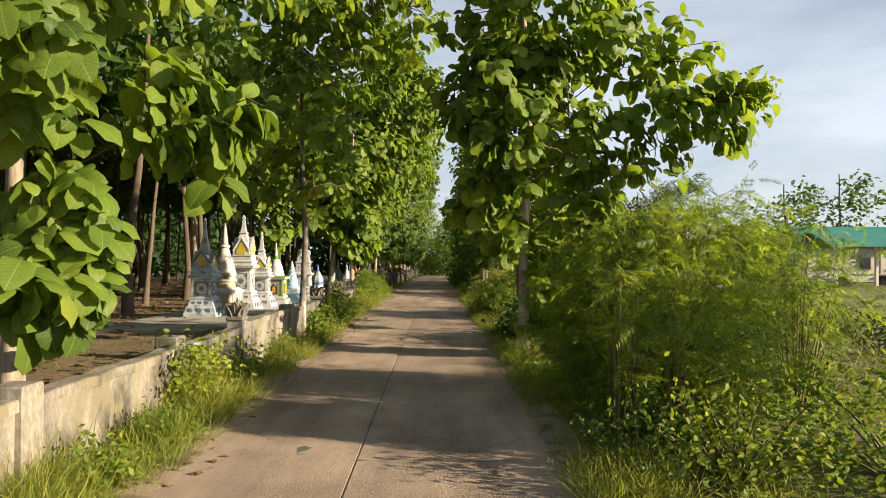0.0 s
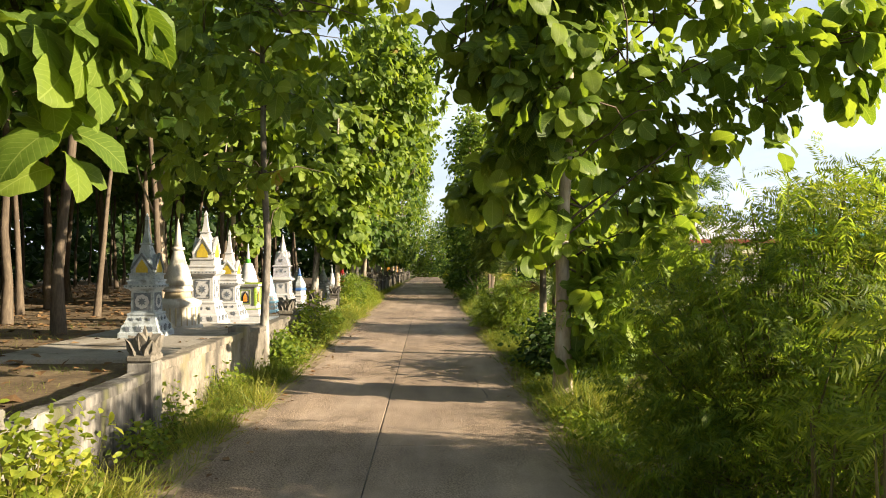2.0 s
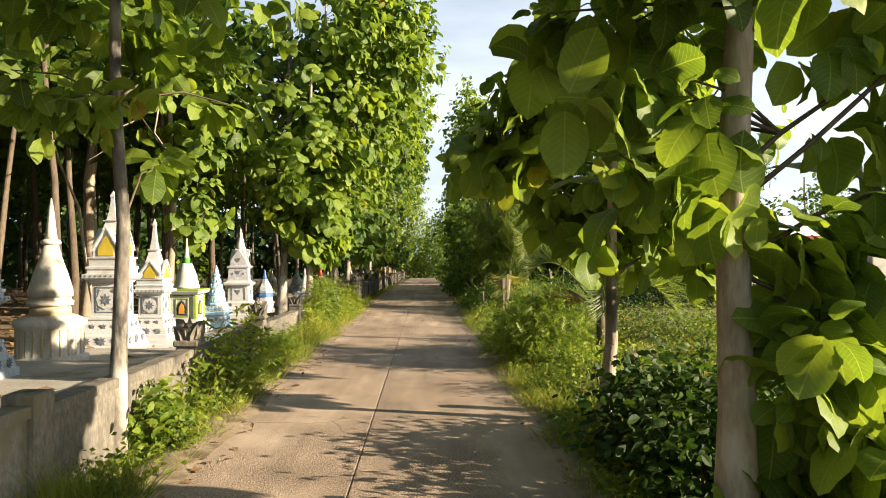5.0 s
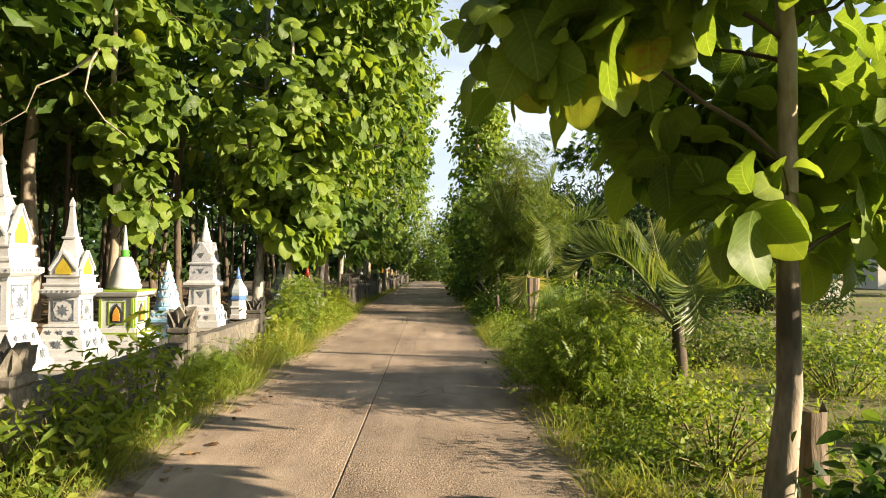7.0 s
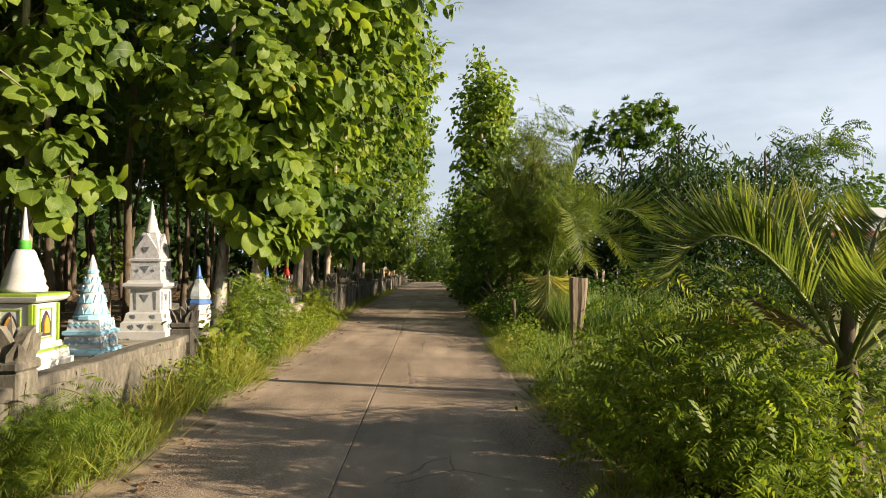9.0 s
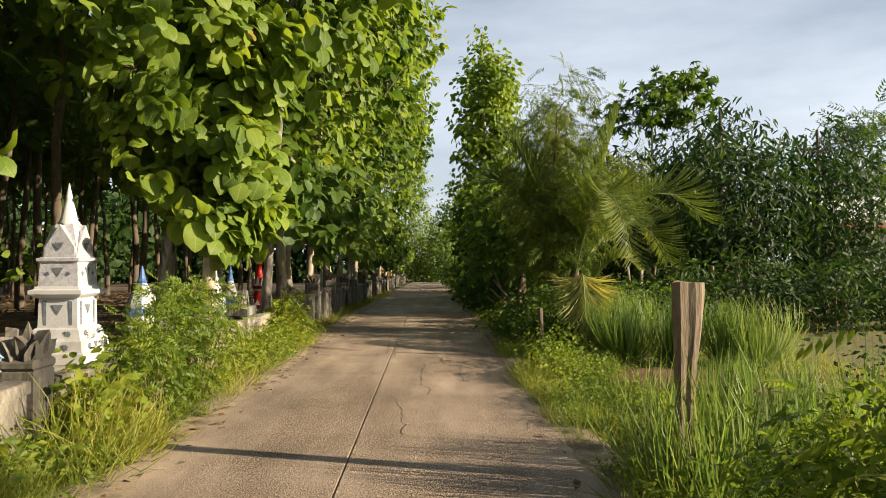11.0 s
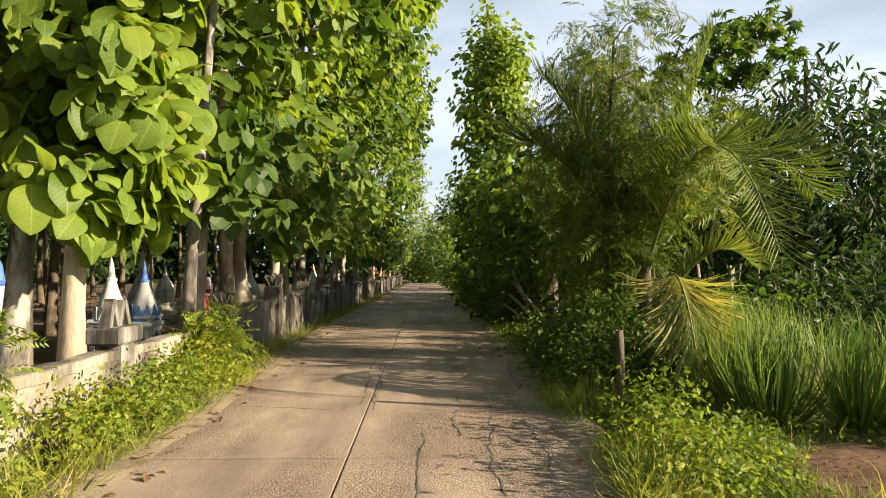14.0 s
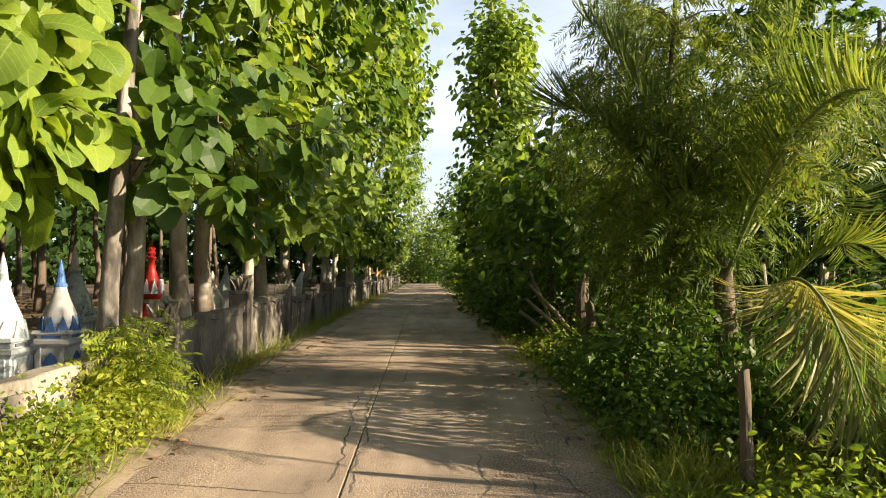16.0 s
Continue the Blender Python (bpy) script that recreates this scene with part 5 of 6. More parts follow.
# a thick trunk behind the wall whose lowest shoots hang in the sun
teak(-3.87, 30.3, 8.0, 0.13, [(0.2, -0.2, 3.15, 1.3, 0.8, 1.3, 48), (0.7, 0.1, 2.5, 0.75, 0.7, 0.65, 22), (0.4, 0.1, 5.4, 1.6, 1.3, 1.2, 44), (-0.9, -0.8, 4.6, 1.1, 0.8, 1.1, 22)], 15, shape=GRAND, size=(0.3, 0.5), each=9)
# the row down the lane
row = [(-3.68, 33.4), (-3.55, 34.9), (-3.8, 36.7), (-3.6, 38.4), (-3.7, 40.1), (-3.6, 42.2), (-3.7, 45.0), (-3.6, 48.0), (-3.7, 51.5), (-3.6, 55.0), (-3.8, 59.0), (-3.6, 63.5), (-3.7, 68.0), (-3.7, 73.0), (-3.7, 79.0), (-3.7, 86.0), (-3.6, 94.0)]
for k, (x, y) in enumerate(row):
    rng = random.Random(300 + k)
    h = rng.uniform(11.0, 13.5)
    low = rng.uniform(2.0, 2.9)
    teak(x, y, h, rng.uniform(0.11, 0.16), [(0.7, 0, (h + low) / 2 + 0.6, 2.8, 2.3, (h - low) / 2 + 0.9, 110 if y < 60 else 80), (1.3, -0.3, low + 0.5, 1.3, 1.6, 1.0, 26), (2.2, 0, h - 2.2, 2.0, 2.2, 2.6, 76)], 20 + k, shape=MID if y < 56 else OVAL, size=(0.27, 0.45), each=8 if y < 60 else 7, lean=(rng.uniform(-0.02, 0.04), rng.uniform(-0.02, 0.02)), share=0.6 if y < 45 else 0.2, label="teak tree rising behind the wall, leafy down the lane side", leaf=TEAK if k % 3 else FORESTSHADE)

# plantation behind: a few trees, repeated
tree("plantation_tree", -11.2, 30.9, 12.0, 0.26, [(0, 0, 8.5, 2.7, 2.7, 3.0, 70)], "thick pale teak trunk among slimmer ones", "tree", 59, OVAL, size=(0.5, 0.78), each=8, spread=0.36, leaf=FORESTSHADE, bark=BARK, group="teak plantation", share=0.12, z=-0.1)
kinds = []
for k in range(4):
    rng = random.Random(500 + k)
    # darker bark and leaf than the lane teaks; the leaf colour carries shade
    kinds.append(tree("plantation_tree", -9.0 - 2.4 * k, 11.0 + 7.5 * k, rng.uniform(10, 12), rng.uniform(0.1, 0.15), [(0, 0, 8.4, 2.7, 2.7, 3.3, 60)], "straight slim teak trunk with a high shaded crown", "tree", 60 + k, OVAL, size=(0.5, 0.78), each=8, spread=0.36, leaf=FORESTSHADE, bark=DARKBARK, group="teak plantation", share=0.12, z=0.1))
rng = random.Random(77)
count = 0
for gy in np.arange(-4, 76, 3.4):
    for gx in np.arange(-8.6, -30, -3.3):
        if count > 112:
            break
        if gx > -9.5 and 15 < gy < 33 and rng.random() < 0.5:
            continue
        if rng.random() < 0.17:
            continue
        px, py = gx + rng.uniform(-0.9, 0.9), gy + rng.uniform(-0.9, 0.9)
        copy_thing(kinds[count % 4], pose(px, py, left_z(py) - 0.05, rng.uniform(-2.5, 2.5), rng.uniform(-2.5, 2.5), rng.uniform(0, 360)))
        count += 1
# added dark leaf screen standing in for shade, closing the view through the trunks
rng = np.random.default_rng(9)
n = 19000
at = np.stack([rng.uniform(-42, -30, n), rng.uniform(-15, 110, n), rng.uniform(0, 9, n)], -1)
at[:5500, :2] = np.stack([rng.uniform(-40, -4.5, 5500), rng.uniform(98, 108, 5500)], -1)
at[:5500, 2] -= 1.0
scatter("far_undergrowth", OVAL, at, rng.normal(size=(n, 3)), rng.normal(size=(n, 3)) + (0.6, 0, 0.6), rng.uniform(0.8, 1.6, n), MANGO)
tagged(bpy.data.objects["far_undergrowth"], "added dark leaf screen at the back of the plantation", "undergrowth", kind="stuff")
# saplings and a bare pale stem between the trunks
for k, (x, y, h) in enumerate([(-8.3, 13.2, 2.4), (-9.6, 12.0, 2.8), (-11.5, 15.0, 2.2), (-10.4, 9.5, 2.0), (-8.8, 34.0, 2.4)]):
    tree("sapling", x, y, h, 0.025, [(0, 0, h * 0.6, 0.45, 0.45, h * 0.42, 12)], "young leafy sapling in the plantation", "sapling", 700 + k, size=(0.16, 0.3), each=7, spread=0.15, z=0.12, group="plantation saplings")
bare = thing("bare_stem", -10.2, 28.5, 0.1, "pale leaning bare stem without leaves", "stem")
tubes("stem", [(np.array([(0.4, 0, 0), (0.1, 0, 1.6), (-0.1, 0, 3.2), (-0.7, 0, 4.6), (-0.9, 0, 5.4)]), np.array([0.06, 0.05, 0.045, 0.035, 0.02]))], BARK, bare)

# ---- trees of the field side ----
teak(1.54, 12.05, 8.8, 0.108, [(0.1, 0, 4.4, 1.65, 1.5, 1.8, 125), (3.0, -0.3, 4.55, 2.1, 0.9, 0.62, 50), (2.4, -0.2, 3.7, 1.1, 0.6, 0.5, 15), (1.4, 0.1, 2.3, 0.7, 0.5, 0.55, 16), (2.4, 0.4, 5.6, 1.2, 0.9, 0.6, 22), (0.5, 0.2, 6.6, 2.5, 2.0, 1.6, 150), (0.6, -0.05, 1.3, 0.5, 0.35, 0.8, 36), (1.7, 0.2, 3.2, 0.9, 0.6, 0.45, 14), (-1.2, 0.1, 4.7, 0.7, 0.7, 0.6, 18), (-0.3, 0.1, 2.6, 0.5, 0.5, 0.5, 14)], 101, "teak tree beside the lane, backlit leaves down its trunk", shape=BIG, size=(0.22, 0.39), each=8, spread=0.24)
teak(1.86, 15.9, 8.0, 0.075, [(0.25, 0.3, 2.4, 0.8, 0.7, 0.7, 15), (-0.6, -0.2, 3.4, 0.9, 0.6, 0.5, 18), (1.1, 0.4, 3.3, 1.2, 1.1, 0.9, 30), (-0.4, 0.85, 2.6, 0.65, 0.5, 0.3, 9), (0.4, 0, 4.8, 1.7, 1.4, 1.2, 74), (1.2, 0.1, 2.1, 0.7, 0.5, 0.5, 12), (1.4, 1.8, 2.8, 0.9, 0.9, 0.8, 34), (-0.35, 0.8, 3.0, 0.4, 0.4, 0.3, 5), (-1.4, -0.1, 2.95, 0.4, 0.4, 0.35, 8), (-1.0, 0, 3.3, 0.5, 0.5, 0.4, 14), (0.5, 0, 6.8, 1.6, 1.6, 1.1, 30)], 102, "slim teak tree leaning over the weeds, large backlit leaves", shape=GRAND, size=(0.22, 0.4), each=8, spread=0.22, lean=(0.04, 0.0))
tree("tall_tree", 3.3, 57.0, 15.0, 0.2, [(0, 0, 10.2, 1.8, 1.8, 4.6, 420), (0.2, 0, 5.0, 2.2, 2.0, 2.6, 150)], "tall narrow tree above the lane-side growth", "tree", 103, size=(0.26, 0.42), each=9, spread=0.3)
for k, (x, y, h, w, leaf) in enumerate([(4.2, 43.0, 5.6, 2.0, FEATHER), (3.4, 48.0, 6.0, 2.0, TEAK), (3.0, 53.0, 6.5, 2.0, FORESTSHADE), (3.2, 62.0, 8.0, 2.3, TEAK), (2.8, 68.0, 8.5, 2.2, FORESTSHADE), (2.8, 75.0, 9.5, 2.6, FORESTSHADE), (3.0, 83.0, 10.0, 2.8, TEAK), (1.8, 92.0, 9.0, 2.6, FORESTSHADE), (3.6, 46.0, 5.0, 1.8, FORESTSHADE), (4.6, 60.0, 7.0, 2.2, FORESTSHADE), (5.5, 52.0, 6.5, 2.2, FORESTSHADE), (6.0, 72.0, 8.5, 3.0, FORESTSHADE)]):
    tree("roadside_tree", x, y, h, 0.12, [(0, 0, h * 0.52, w, w, h * 0.5, 150 if y < 60 else 110), (-0.3, -0.2, 1.6, w * 0.8, w, 1.2, 40)], "leafy tree overhanging the shaded far end of the lane", "tree", 110 + k, MID if y < 60 else OVAL, size=(0.24, 0.4), each=9, spread=0.32, leaf=leaf, group="trees at the far end", bark=DARKBARK)
for k, (x, y, h) in enumerate([(-1.8, 104.0, 9.0), (1.2, 108.0, 8.0), (-6.0, 106.0, 10.0), (4.5, 104.0, 9.0), (0, 116.0, 11.0), (-4.0, 114.0, 10.0), (3.5, 112.0, 10.0), (0.2, 103.0, 5.5), (-0.9, 106.5, 6.5)]):
    tree("end_tree", x, y, h, 0.15, [(0, 0, h * 0.52, 2.8, 2.5, h * 0.5, 100), (0, -1, 1.2, 2.4, 1.2, 1.2, 36)], "tree closing the end of the lane", "tree", 130 + k, OVAL, size=(0.3, 0.5), each=9, spread=0.4, group="trees at the far end")

# feathery trees, mango and others by the palms
tree("feathery_tree", 2.68, 33.0, 4.8, 0.06, [(0.1, 0, 2.7, 1.0, 0.9, 1.3, 62), (0.2, 0, 4.5, 0.9, 0.9, 1.0, 26), (-0.2, -0.3, 1.6, 0.7, 0.7, 1.0, 36), (0.4, -1.5, 2.9, 0.7, 0.8, 0.8, 28)], "feathery-leaved tree with olive pods beside the lane", "tree", 140, TWICE, (0.26, 0.46), 11, 0.24, 0.6, OLIVE, DARKBARK)
tree("feathery_tree", 2.9, 35.6, 5.4, 0.07, [(0, 0, 3.3, 1.2, 1.2, 1.4, 50), (0.2, 0, 4.9, 0.8, 0.8, 0.8, 22)], "tall feathery tree with yellowing crown", "tree", 141, TWICE, (0.26, 0.46), 11, 0.26, 0.6, OLIVE, DARKBARK)
tree("feathery_tree", 2.3, 38.5, 5.0, 0.06, [(0, 0, 2.4, 1.3, 1.3, 1.9, 90)], "dark feathery tree over the lane edge", "tree", 142, MID, (0.16, 0.3), 10, 0.24, 0.6, FORESTSHADE, DARKBARK)
for k, (x, y, h, w) in enumerate([(8.2, 37.5, 6.0, 2.7), (11.6, 38.5, 5.6, 2.4), (5.8, 40.5, 5.2, 2.2), (9.5, 42.5, 6.4, 2.8)]):
    tree("mango_tree", x, y, h, 0.13, [(0, 0, h * 0.58, w, w * 0.9, h * 0.42, 330), (0, -0.8, 1.5, w * 0.8, 1.2, 0.9, 80)], "dense dark mango tree with glossy leaves", "tree", 150 + k, SLIM, (0.2, 0.33), 12, 0.28, 0.9, MANGO, DARKBARK, group="mango trees")
tree("slender_tree", 6.4, 38.3, 6.4, 0.07, [(0, 0, 6.1, 1.5, 1.4, 0.6, 28), (1.2, 0.4, 6.6, 1.2, 1.0, 0.5, 16)], "slender pale-stemmed tree with a flat leafy top", "tree", 160, FINGERS, (0.34, 0.52), 6, 0.28, 0.5, FORESTSHADE, BARK)
tree("slender_tree", 14.8, 41.0, 6.8, 0.08, [(0, 0, 6.2, 1.8, 1.6, 0.7, 24), (-0.5, 0, 4.8, 1.6, 1.4, 0.8, 20)], "open crowned slender tree against the sky", "tree", 161, PINNATE, (0.34, 0.55), 10, 0.28, 0.4, FORESTSHADE, BARK)
for k, (x, y, h, w) in enumerate([(48, 92, 13, 5), (58, 96, 15, 6), (66, 90, 12, 5), (40, 104, 11, 5), (30, 108, 10, 5), (22, 100, 10, 4.5), (14, 98, 11, 4.5), (76, 100, 14, 6), (86, 94, 13, 6), (9, 88, 9, 3.5), (20, 70, 7, 3.0), (26, 60, 4.5, 2.2), (31, 64, 5, 2.4), (13, 56, 6, 2.6), (50, 62, 5, 2.5), (23.5, 52, 3.5, 1.8)]):
    tree("distant_tree", x, y, h, 0.25, [(0, 0, h * 0.55, w, w, h * 0.45, 66), (w * 0.4, 0, h * 0.8, w * 0.6, w * 0.6, h * 0.25, 22)], "distant leafy tree beyond the field", "tree", 170 + k, OVAL, (0.5, 0.9), 9, 0.6, 0.5, FORESTSHADE, DARKBARK, group="distant trees", share=0.2)


# ---- palms ----
def frond(parent, rng, base, way, length, rise, sag, mat, name="frond", leaflet=0.6, pairs=88, limp=False):
    """A palm frond: curved midrib with two rows of slim leaflets."""
    k = np.linspace(0, 1, 14)
    way = np.array(way, float)
    flat = unit(np.array((way[0], way[1], 0.0)))
    rib = np.array(base) + flat * (length * (k - 0.12 * k**2))[:, None] + np.array((0, 0, 1.0)) * (rise * k - sag * k**2.2)[:, None]
    rib_ob = tubes(name, [(rib, np.linspace(0.024, 0.004, 14))], STALK if mat is not DRYPALM else DRYWOOD, parent, 5)
    u = np.linspace(0.16, 0.99, pairs)
    at, along, up, size = [], [], [], []
    for s in (-1, 1):
        p = np.stack([np.interp(u, k, rib[:, j]) for j in range(3)], -1)
        tang = unit(np.stack([np.interp(u, k, np.gradient(rib[:, j], k)) for j in range(3)], -1))
        side = unit(np.cross(tang, (0, 0, 1))) * s
        fall = rng.uniform(0.35, 1.0, pairs)[:, None] * (0.6 + u[:, None]) if limp else rng.uniform(-0.5, -0.15, pairs)[:, None] + 0.55 * u[:, None] ** 2
        d = side * (0.62 if limp else 0.85) + tang * (0.55 + 0.5 * u[:, None]) - np.array((0, 0, 1.0)) * fall + rng.normal(size=(pairs, 3)) * (0.05 if limp else 0.02)
        at.append(p), along.append(unit(d)), up.append(np.cross(unit(d), tang) * -s + rng.normal(size=(pairs, 3)) * (0.2 if limp else 0.08))
        size.append(leaflet * (0.35 + 0.75 * np.sin(np.pi * (0.12 + 0.8 * u))) * rng.uniform(0.85, 1.1, pairs))
    strip = blade([(0, 0, 0, 0), (0.25, 0.02, 0.01, -0.01), (0.65, 0.018, 0.008, -0.1), (1, 0, 0, -0.26)])
    lv = scatter("leaflet", strip, np.concatenate(at), np.concatenate(along), np.concatenate(up), np.concatenate(size), mat, rib_ob, 0.7 if limp else 0.85)
    return tagged(lv, kind="stuff")


def palm(x, y, z, label, fronds, seed, stem=0.5, r=0.12):
    rng = np.random.default_rng(seed)
    root = thing("coconut_palm", x, y, z, label, "palm", "young coconut palms")
    tubes("stem", [(np.array([(0, 0, -0.1), (0.02, 0, stem * 0.5), (0, 0.02, stem), (0, 0, stem + 0.5)]), np.array([r * 1.25, r, r * 0.8, r * 0.4]))], DARKBARK, root, 10)
    for angle, length, rise, sag, leaflet, mat in fronds:
        a = radians(angle)
        frond(root, rng, (0.05 * math.cos(a), 0.05 * math.sin(a), stem + 0.1), (math.cos(a), math.sin(a), 0), length, rise, sag, mat, leaflet=leaflet, limp=mat is not PALM)
    return root


palm(3.02, 20.4, 0.0, "young coconut palm with arching green fronds in the weeds", [(178, 1.45, 2.5, 1.9, 0.62, PALM), (258, 1.5, 1.7, 1.6, 0.55, PALM), (150, 1.6, 1.6, 1.9, 0.5, DRYPALM), (135, 1.4, 1.3, 1.7, 0.5, DRYPALM), (5, 1.5, 2.3, 1.9, 0.6, PALM), (40, 1.2, 2.4, 1.4, 0.5, PALM), (325, 1.5, 1.8, 1.8, 0.55, PALM), (100, 1.1, 2.4, 1.3, 0.5, PALM), (150, 0.35, 1.5, 0.1, 0.16, YELLOWPALM)], 201, 0.75, 0.09)
palm(2.85, 32.2, 0.0, "coconut palm with long arching fronds and a short stem", [(275, 3.4, 4.8, 4.6, 0.72, PALM), (20, 3.6, 4.6, 3.4, 1.0, PALM), (40, 4.0, 3.6, 3.4, 0.95, PALM), (132, 2.6, 4.2, 2.2, 0.9, PALM), (350, 0.9, 3.9, 0.8, 0.9, PALM), (150, 1.5, 4.2, 1.4, 0.85, PALM), (75, 2.4, 4.4, 2.2, 0.9, PALM)], 202, 1.2, 0.12)
palm(2.8, 31.6, 0.0, "young palm with a yellowing frond drooping over the weeds", [(260, 2.8, 2.1, 2.75, 0.78, YELLOWPALM), (330, 1.2, 2.0, 1.4, 0.45, PALM)], 203, 0.72, 0.07)


# ---- shrubs, weeds and grass ----
def shrub(name, x, y, z, lobes, label, seed, shape=FROND, size=(0.18, 0.34), each=10, spread=0.2, droop=0.4, leaf=FEATHER, stems=9, flat=0.7):
    rng = np.random.default_rng(seed)
    root = thing(name, x, y, z, label, "shrub", "lane-side shrubs")
    centres = lobe_points(rng, lobes)
    centres = centres[centres[:, 2] > 0.05]
    lines = []
    for c in centres[rng.random(len(centres)) < 0.5]:
        a = np.array((c[0] * 0.25, c[1] * 0.25, -0.05))
        m = (a + c) / 2 + (0, 0, 0.12 * c[2])
        lines.append((np.array([a, m, c]), np.array([0.014, 0.009, 0.004])))
    tagged(tubes("stem", lines, TWIG, root, 4), kind="stuff")
    at, way, up = clump_leaves(rng, centres, each, spread, droop, flat=flat)
    ok = at[:, 2] > 0.02
    tagged(scatter("foliage", shape, at[ok], way[ok], up[ok], rng.uniform(*size, ok.sum()), leaf, root), kind="stuff")
    return root


shrub("mimosa_bush", 2.6, 8.5, 0, [(0.3, 0, 1.35, 1.4, 1.05, 1.05, 170), (0.8, -0.1, 2.05, 1.2, 0.8, 0.5, 70), (-0.42, 0.1, 1.15, 0.72, 0.95, 0.95, 100), (-0.7, 0.1, 0.55, 0.5, 0.95, 0.55, 60), (0.1, -1.6, 0.85, 0.9, 1.0, 0.85, 80)], "feathery mimosa bush, tips lit yellow green by the low sun", 301, TWICE, (0.14, 0.27), 11, 0.24, 0.3, FEATHER)
shrub("mimosa_bush", 4.4, 8.2, 0, [(0.1, 0.1, 1.35, 0.85, 0.7, 0.95, 56)], "mimosa shoots swaying at the field edge", 302, TWICE, (0.15, 0.28), 11, 0.26, 0.15, FEATHER)
shrub("weed_shrub", 2.5, 5.6, 0, [(0, 0, 0.36, 0.9, 1.3, 0.42, 110)], "tangled sunlit weeds beside the lane", 303, HERB, (0.035, 0.08), 18, 0.16, 0.3, WEED)
# shade at the bush foot is put into this dark leaf colour
shrub("weed_shrub", 1.7, 5.6, 0, [(0, 0, 0.25, 0.4, 1.5, 0.35, 60)], "low weeds at the edge of the lane, shade put into their colour", 308, HERB, (0.035, 0.075), 18, 0.14, 0.3, FORESTSHADE)
shrub("weed_shrub", 4.0, 5.4, 0, [(0, 0, 0.45, 1.5, 1.4, 0.5, 90)], "tangled weeds and creepers by the lane", 304, HERB, (0.04, 0.09), 20, 0.17, 0.3, WEED)
# weeds given the dark leaf have shade put into their colour
for k, (x, y, w, h, leaf) in enumerate([(2.3, 17.6, 0.7, 0.55, WEED), (2.6, 19.3, 0.5, 0.4, WEED), (1.75, 21.2, 0.7, 0.8, WEED), (1.65, 27.4, 0.3, 0.25, WEED), (1.75, 28.5, 0.35, 0.35, WEED), (1.65, 32.0, 0.5, 0.6, FORESTSHADE), (1.65, 35.0, 0.32, 0.4, WEED), (1.7, 38.6, 0.45, 0.6, FORESTSHADE), (1.8, 41.0, 0.8, 1.2, FORESTSHADE), (1.9, 45.0, 0.9, 1.4, FORESTSHADE), (2.0, 50.0, 1.0, 1.6, FORESTSHADE), (2.0, 56.0, 1.0, 1.8, WEED), (2.1, 63.0, 1.1, 2.0, FORESTSHADE), (2.1, 71.0, 1.1, 2.0, FORESTSHADE), (2.2, 80.0, 1.2, 2.2, FORESTSHADE), (1.7, 30.3, 0.35, 0.45, FORESTSHADE), (1.75, 31.4, 0.4, 0.6, FORESTSHADE), (1.7, 33.4, 0.35, 0.5, FORESTSHADE)]):
    shrub("weed_shrub", x, y, ground_z(y), [(0, 0, h * 0.45, w, w * 1.6, h * 0.6, 60)], "leafy weeds crowding the lane edge", 310 + k, HERB if y < 33 else LITTLE if y < 40 else OVAL, (0.032, 0.075) if y < 33 else (0.05, 0.11) if y < 40 else (0.14, 0.26), 22 if y < 33 else 16, 0.17, 0.3, leaf)
# weeds under the teak crown: its shade is put into dark leaf colours
for k, (x, y, w, h) in enumerate([(2.0, 13.4, 0.6, 0.75), (2.6, 13.9, 0.7, 0.95), (1.85, 14.5, 0.45, 0.85), (2.5, 15.0, 0.6, 0.95), (3.3, 14.6, 0.7, 0.9)]):
    shrub("weed_shrub", x, y, 0, [(0, 0, h * 0.45, w, w * 1.1, h * 0.55, 80)], "broad-leaved weeds round the foot of the teak, shade put into their colour", 960 + k, HERB, (0.06, 0.13), 16, 0.16, 0.3, FORESTSHADE if k % 2 else MANGO)
shrub("fern_shrub", 2.1, 21.4, 0, [(0, 0, 0.4, 0.65, 0.9, 0.45, 60)], "spreading fine-leaved shrub with arching tips", 330, PINNATE, (0.11, 0.2), 14, 0.2, 0.3, WEED)
shrub("fern_shrub", 1.8, 20.0, 0, [(0, 0, 0.68, 0.68, 1.05, 0.65, 110)], "fine-leaved shrub at the lane edge", 331, PINNATE, (0.1, 0.2), 14, 0.2, 0.3, WEED)
for k, (x, y, h) in enumerate([(1.62, 6.0, 1.7), (1.85, 6.3, 1.5), (2.15, 6.1, 1.75), (1.75, 6.7, 1.35)]):
    shrub("mimosa_shoot", x, y, 0, [(0, 0, h * 0.75, 0.12, 0.12, h * 0.27, 7), (0.1, 0, h * 0.45, 0.14, 0.14, h * 0.2, 4)], "tall sunlit mimosa shoot with feathered leaves", 940 + k, TWICE, (0.16, 0.28), 5, 0.05, 0.25, LITWEED)
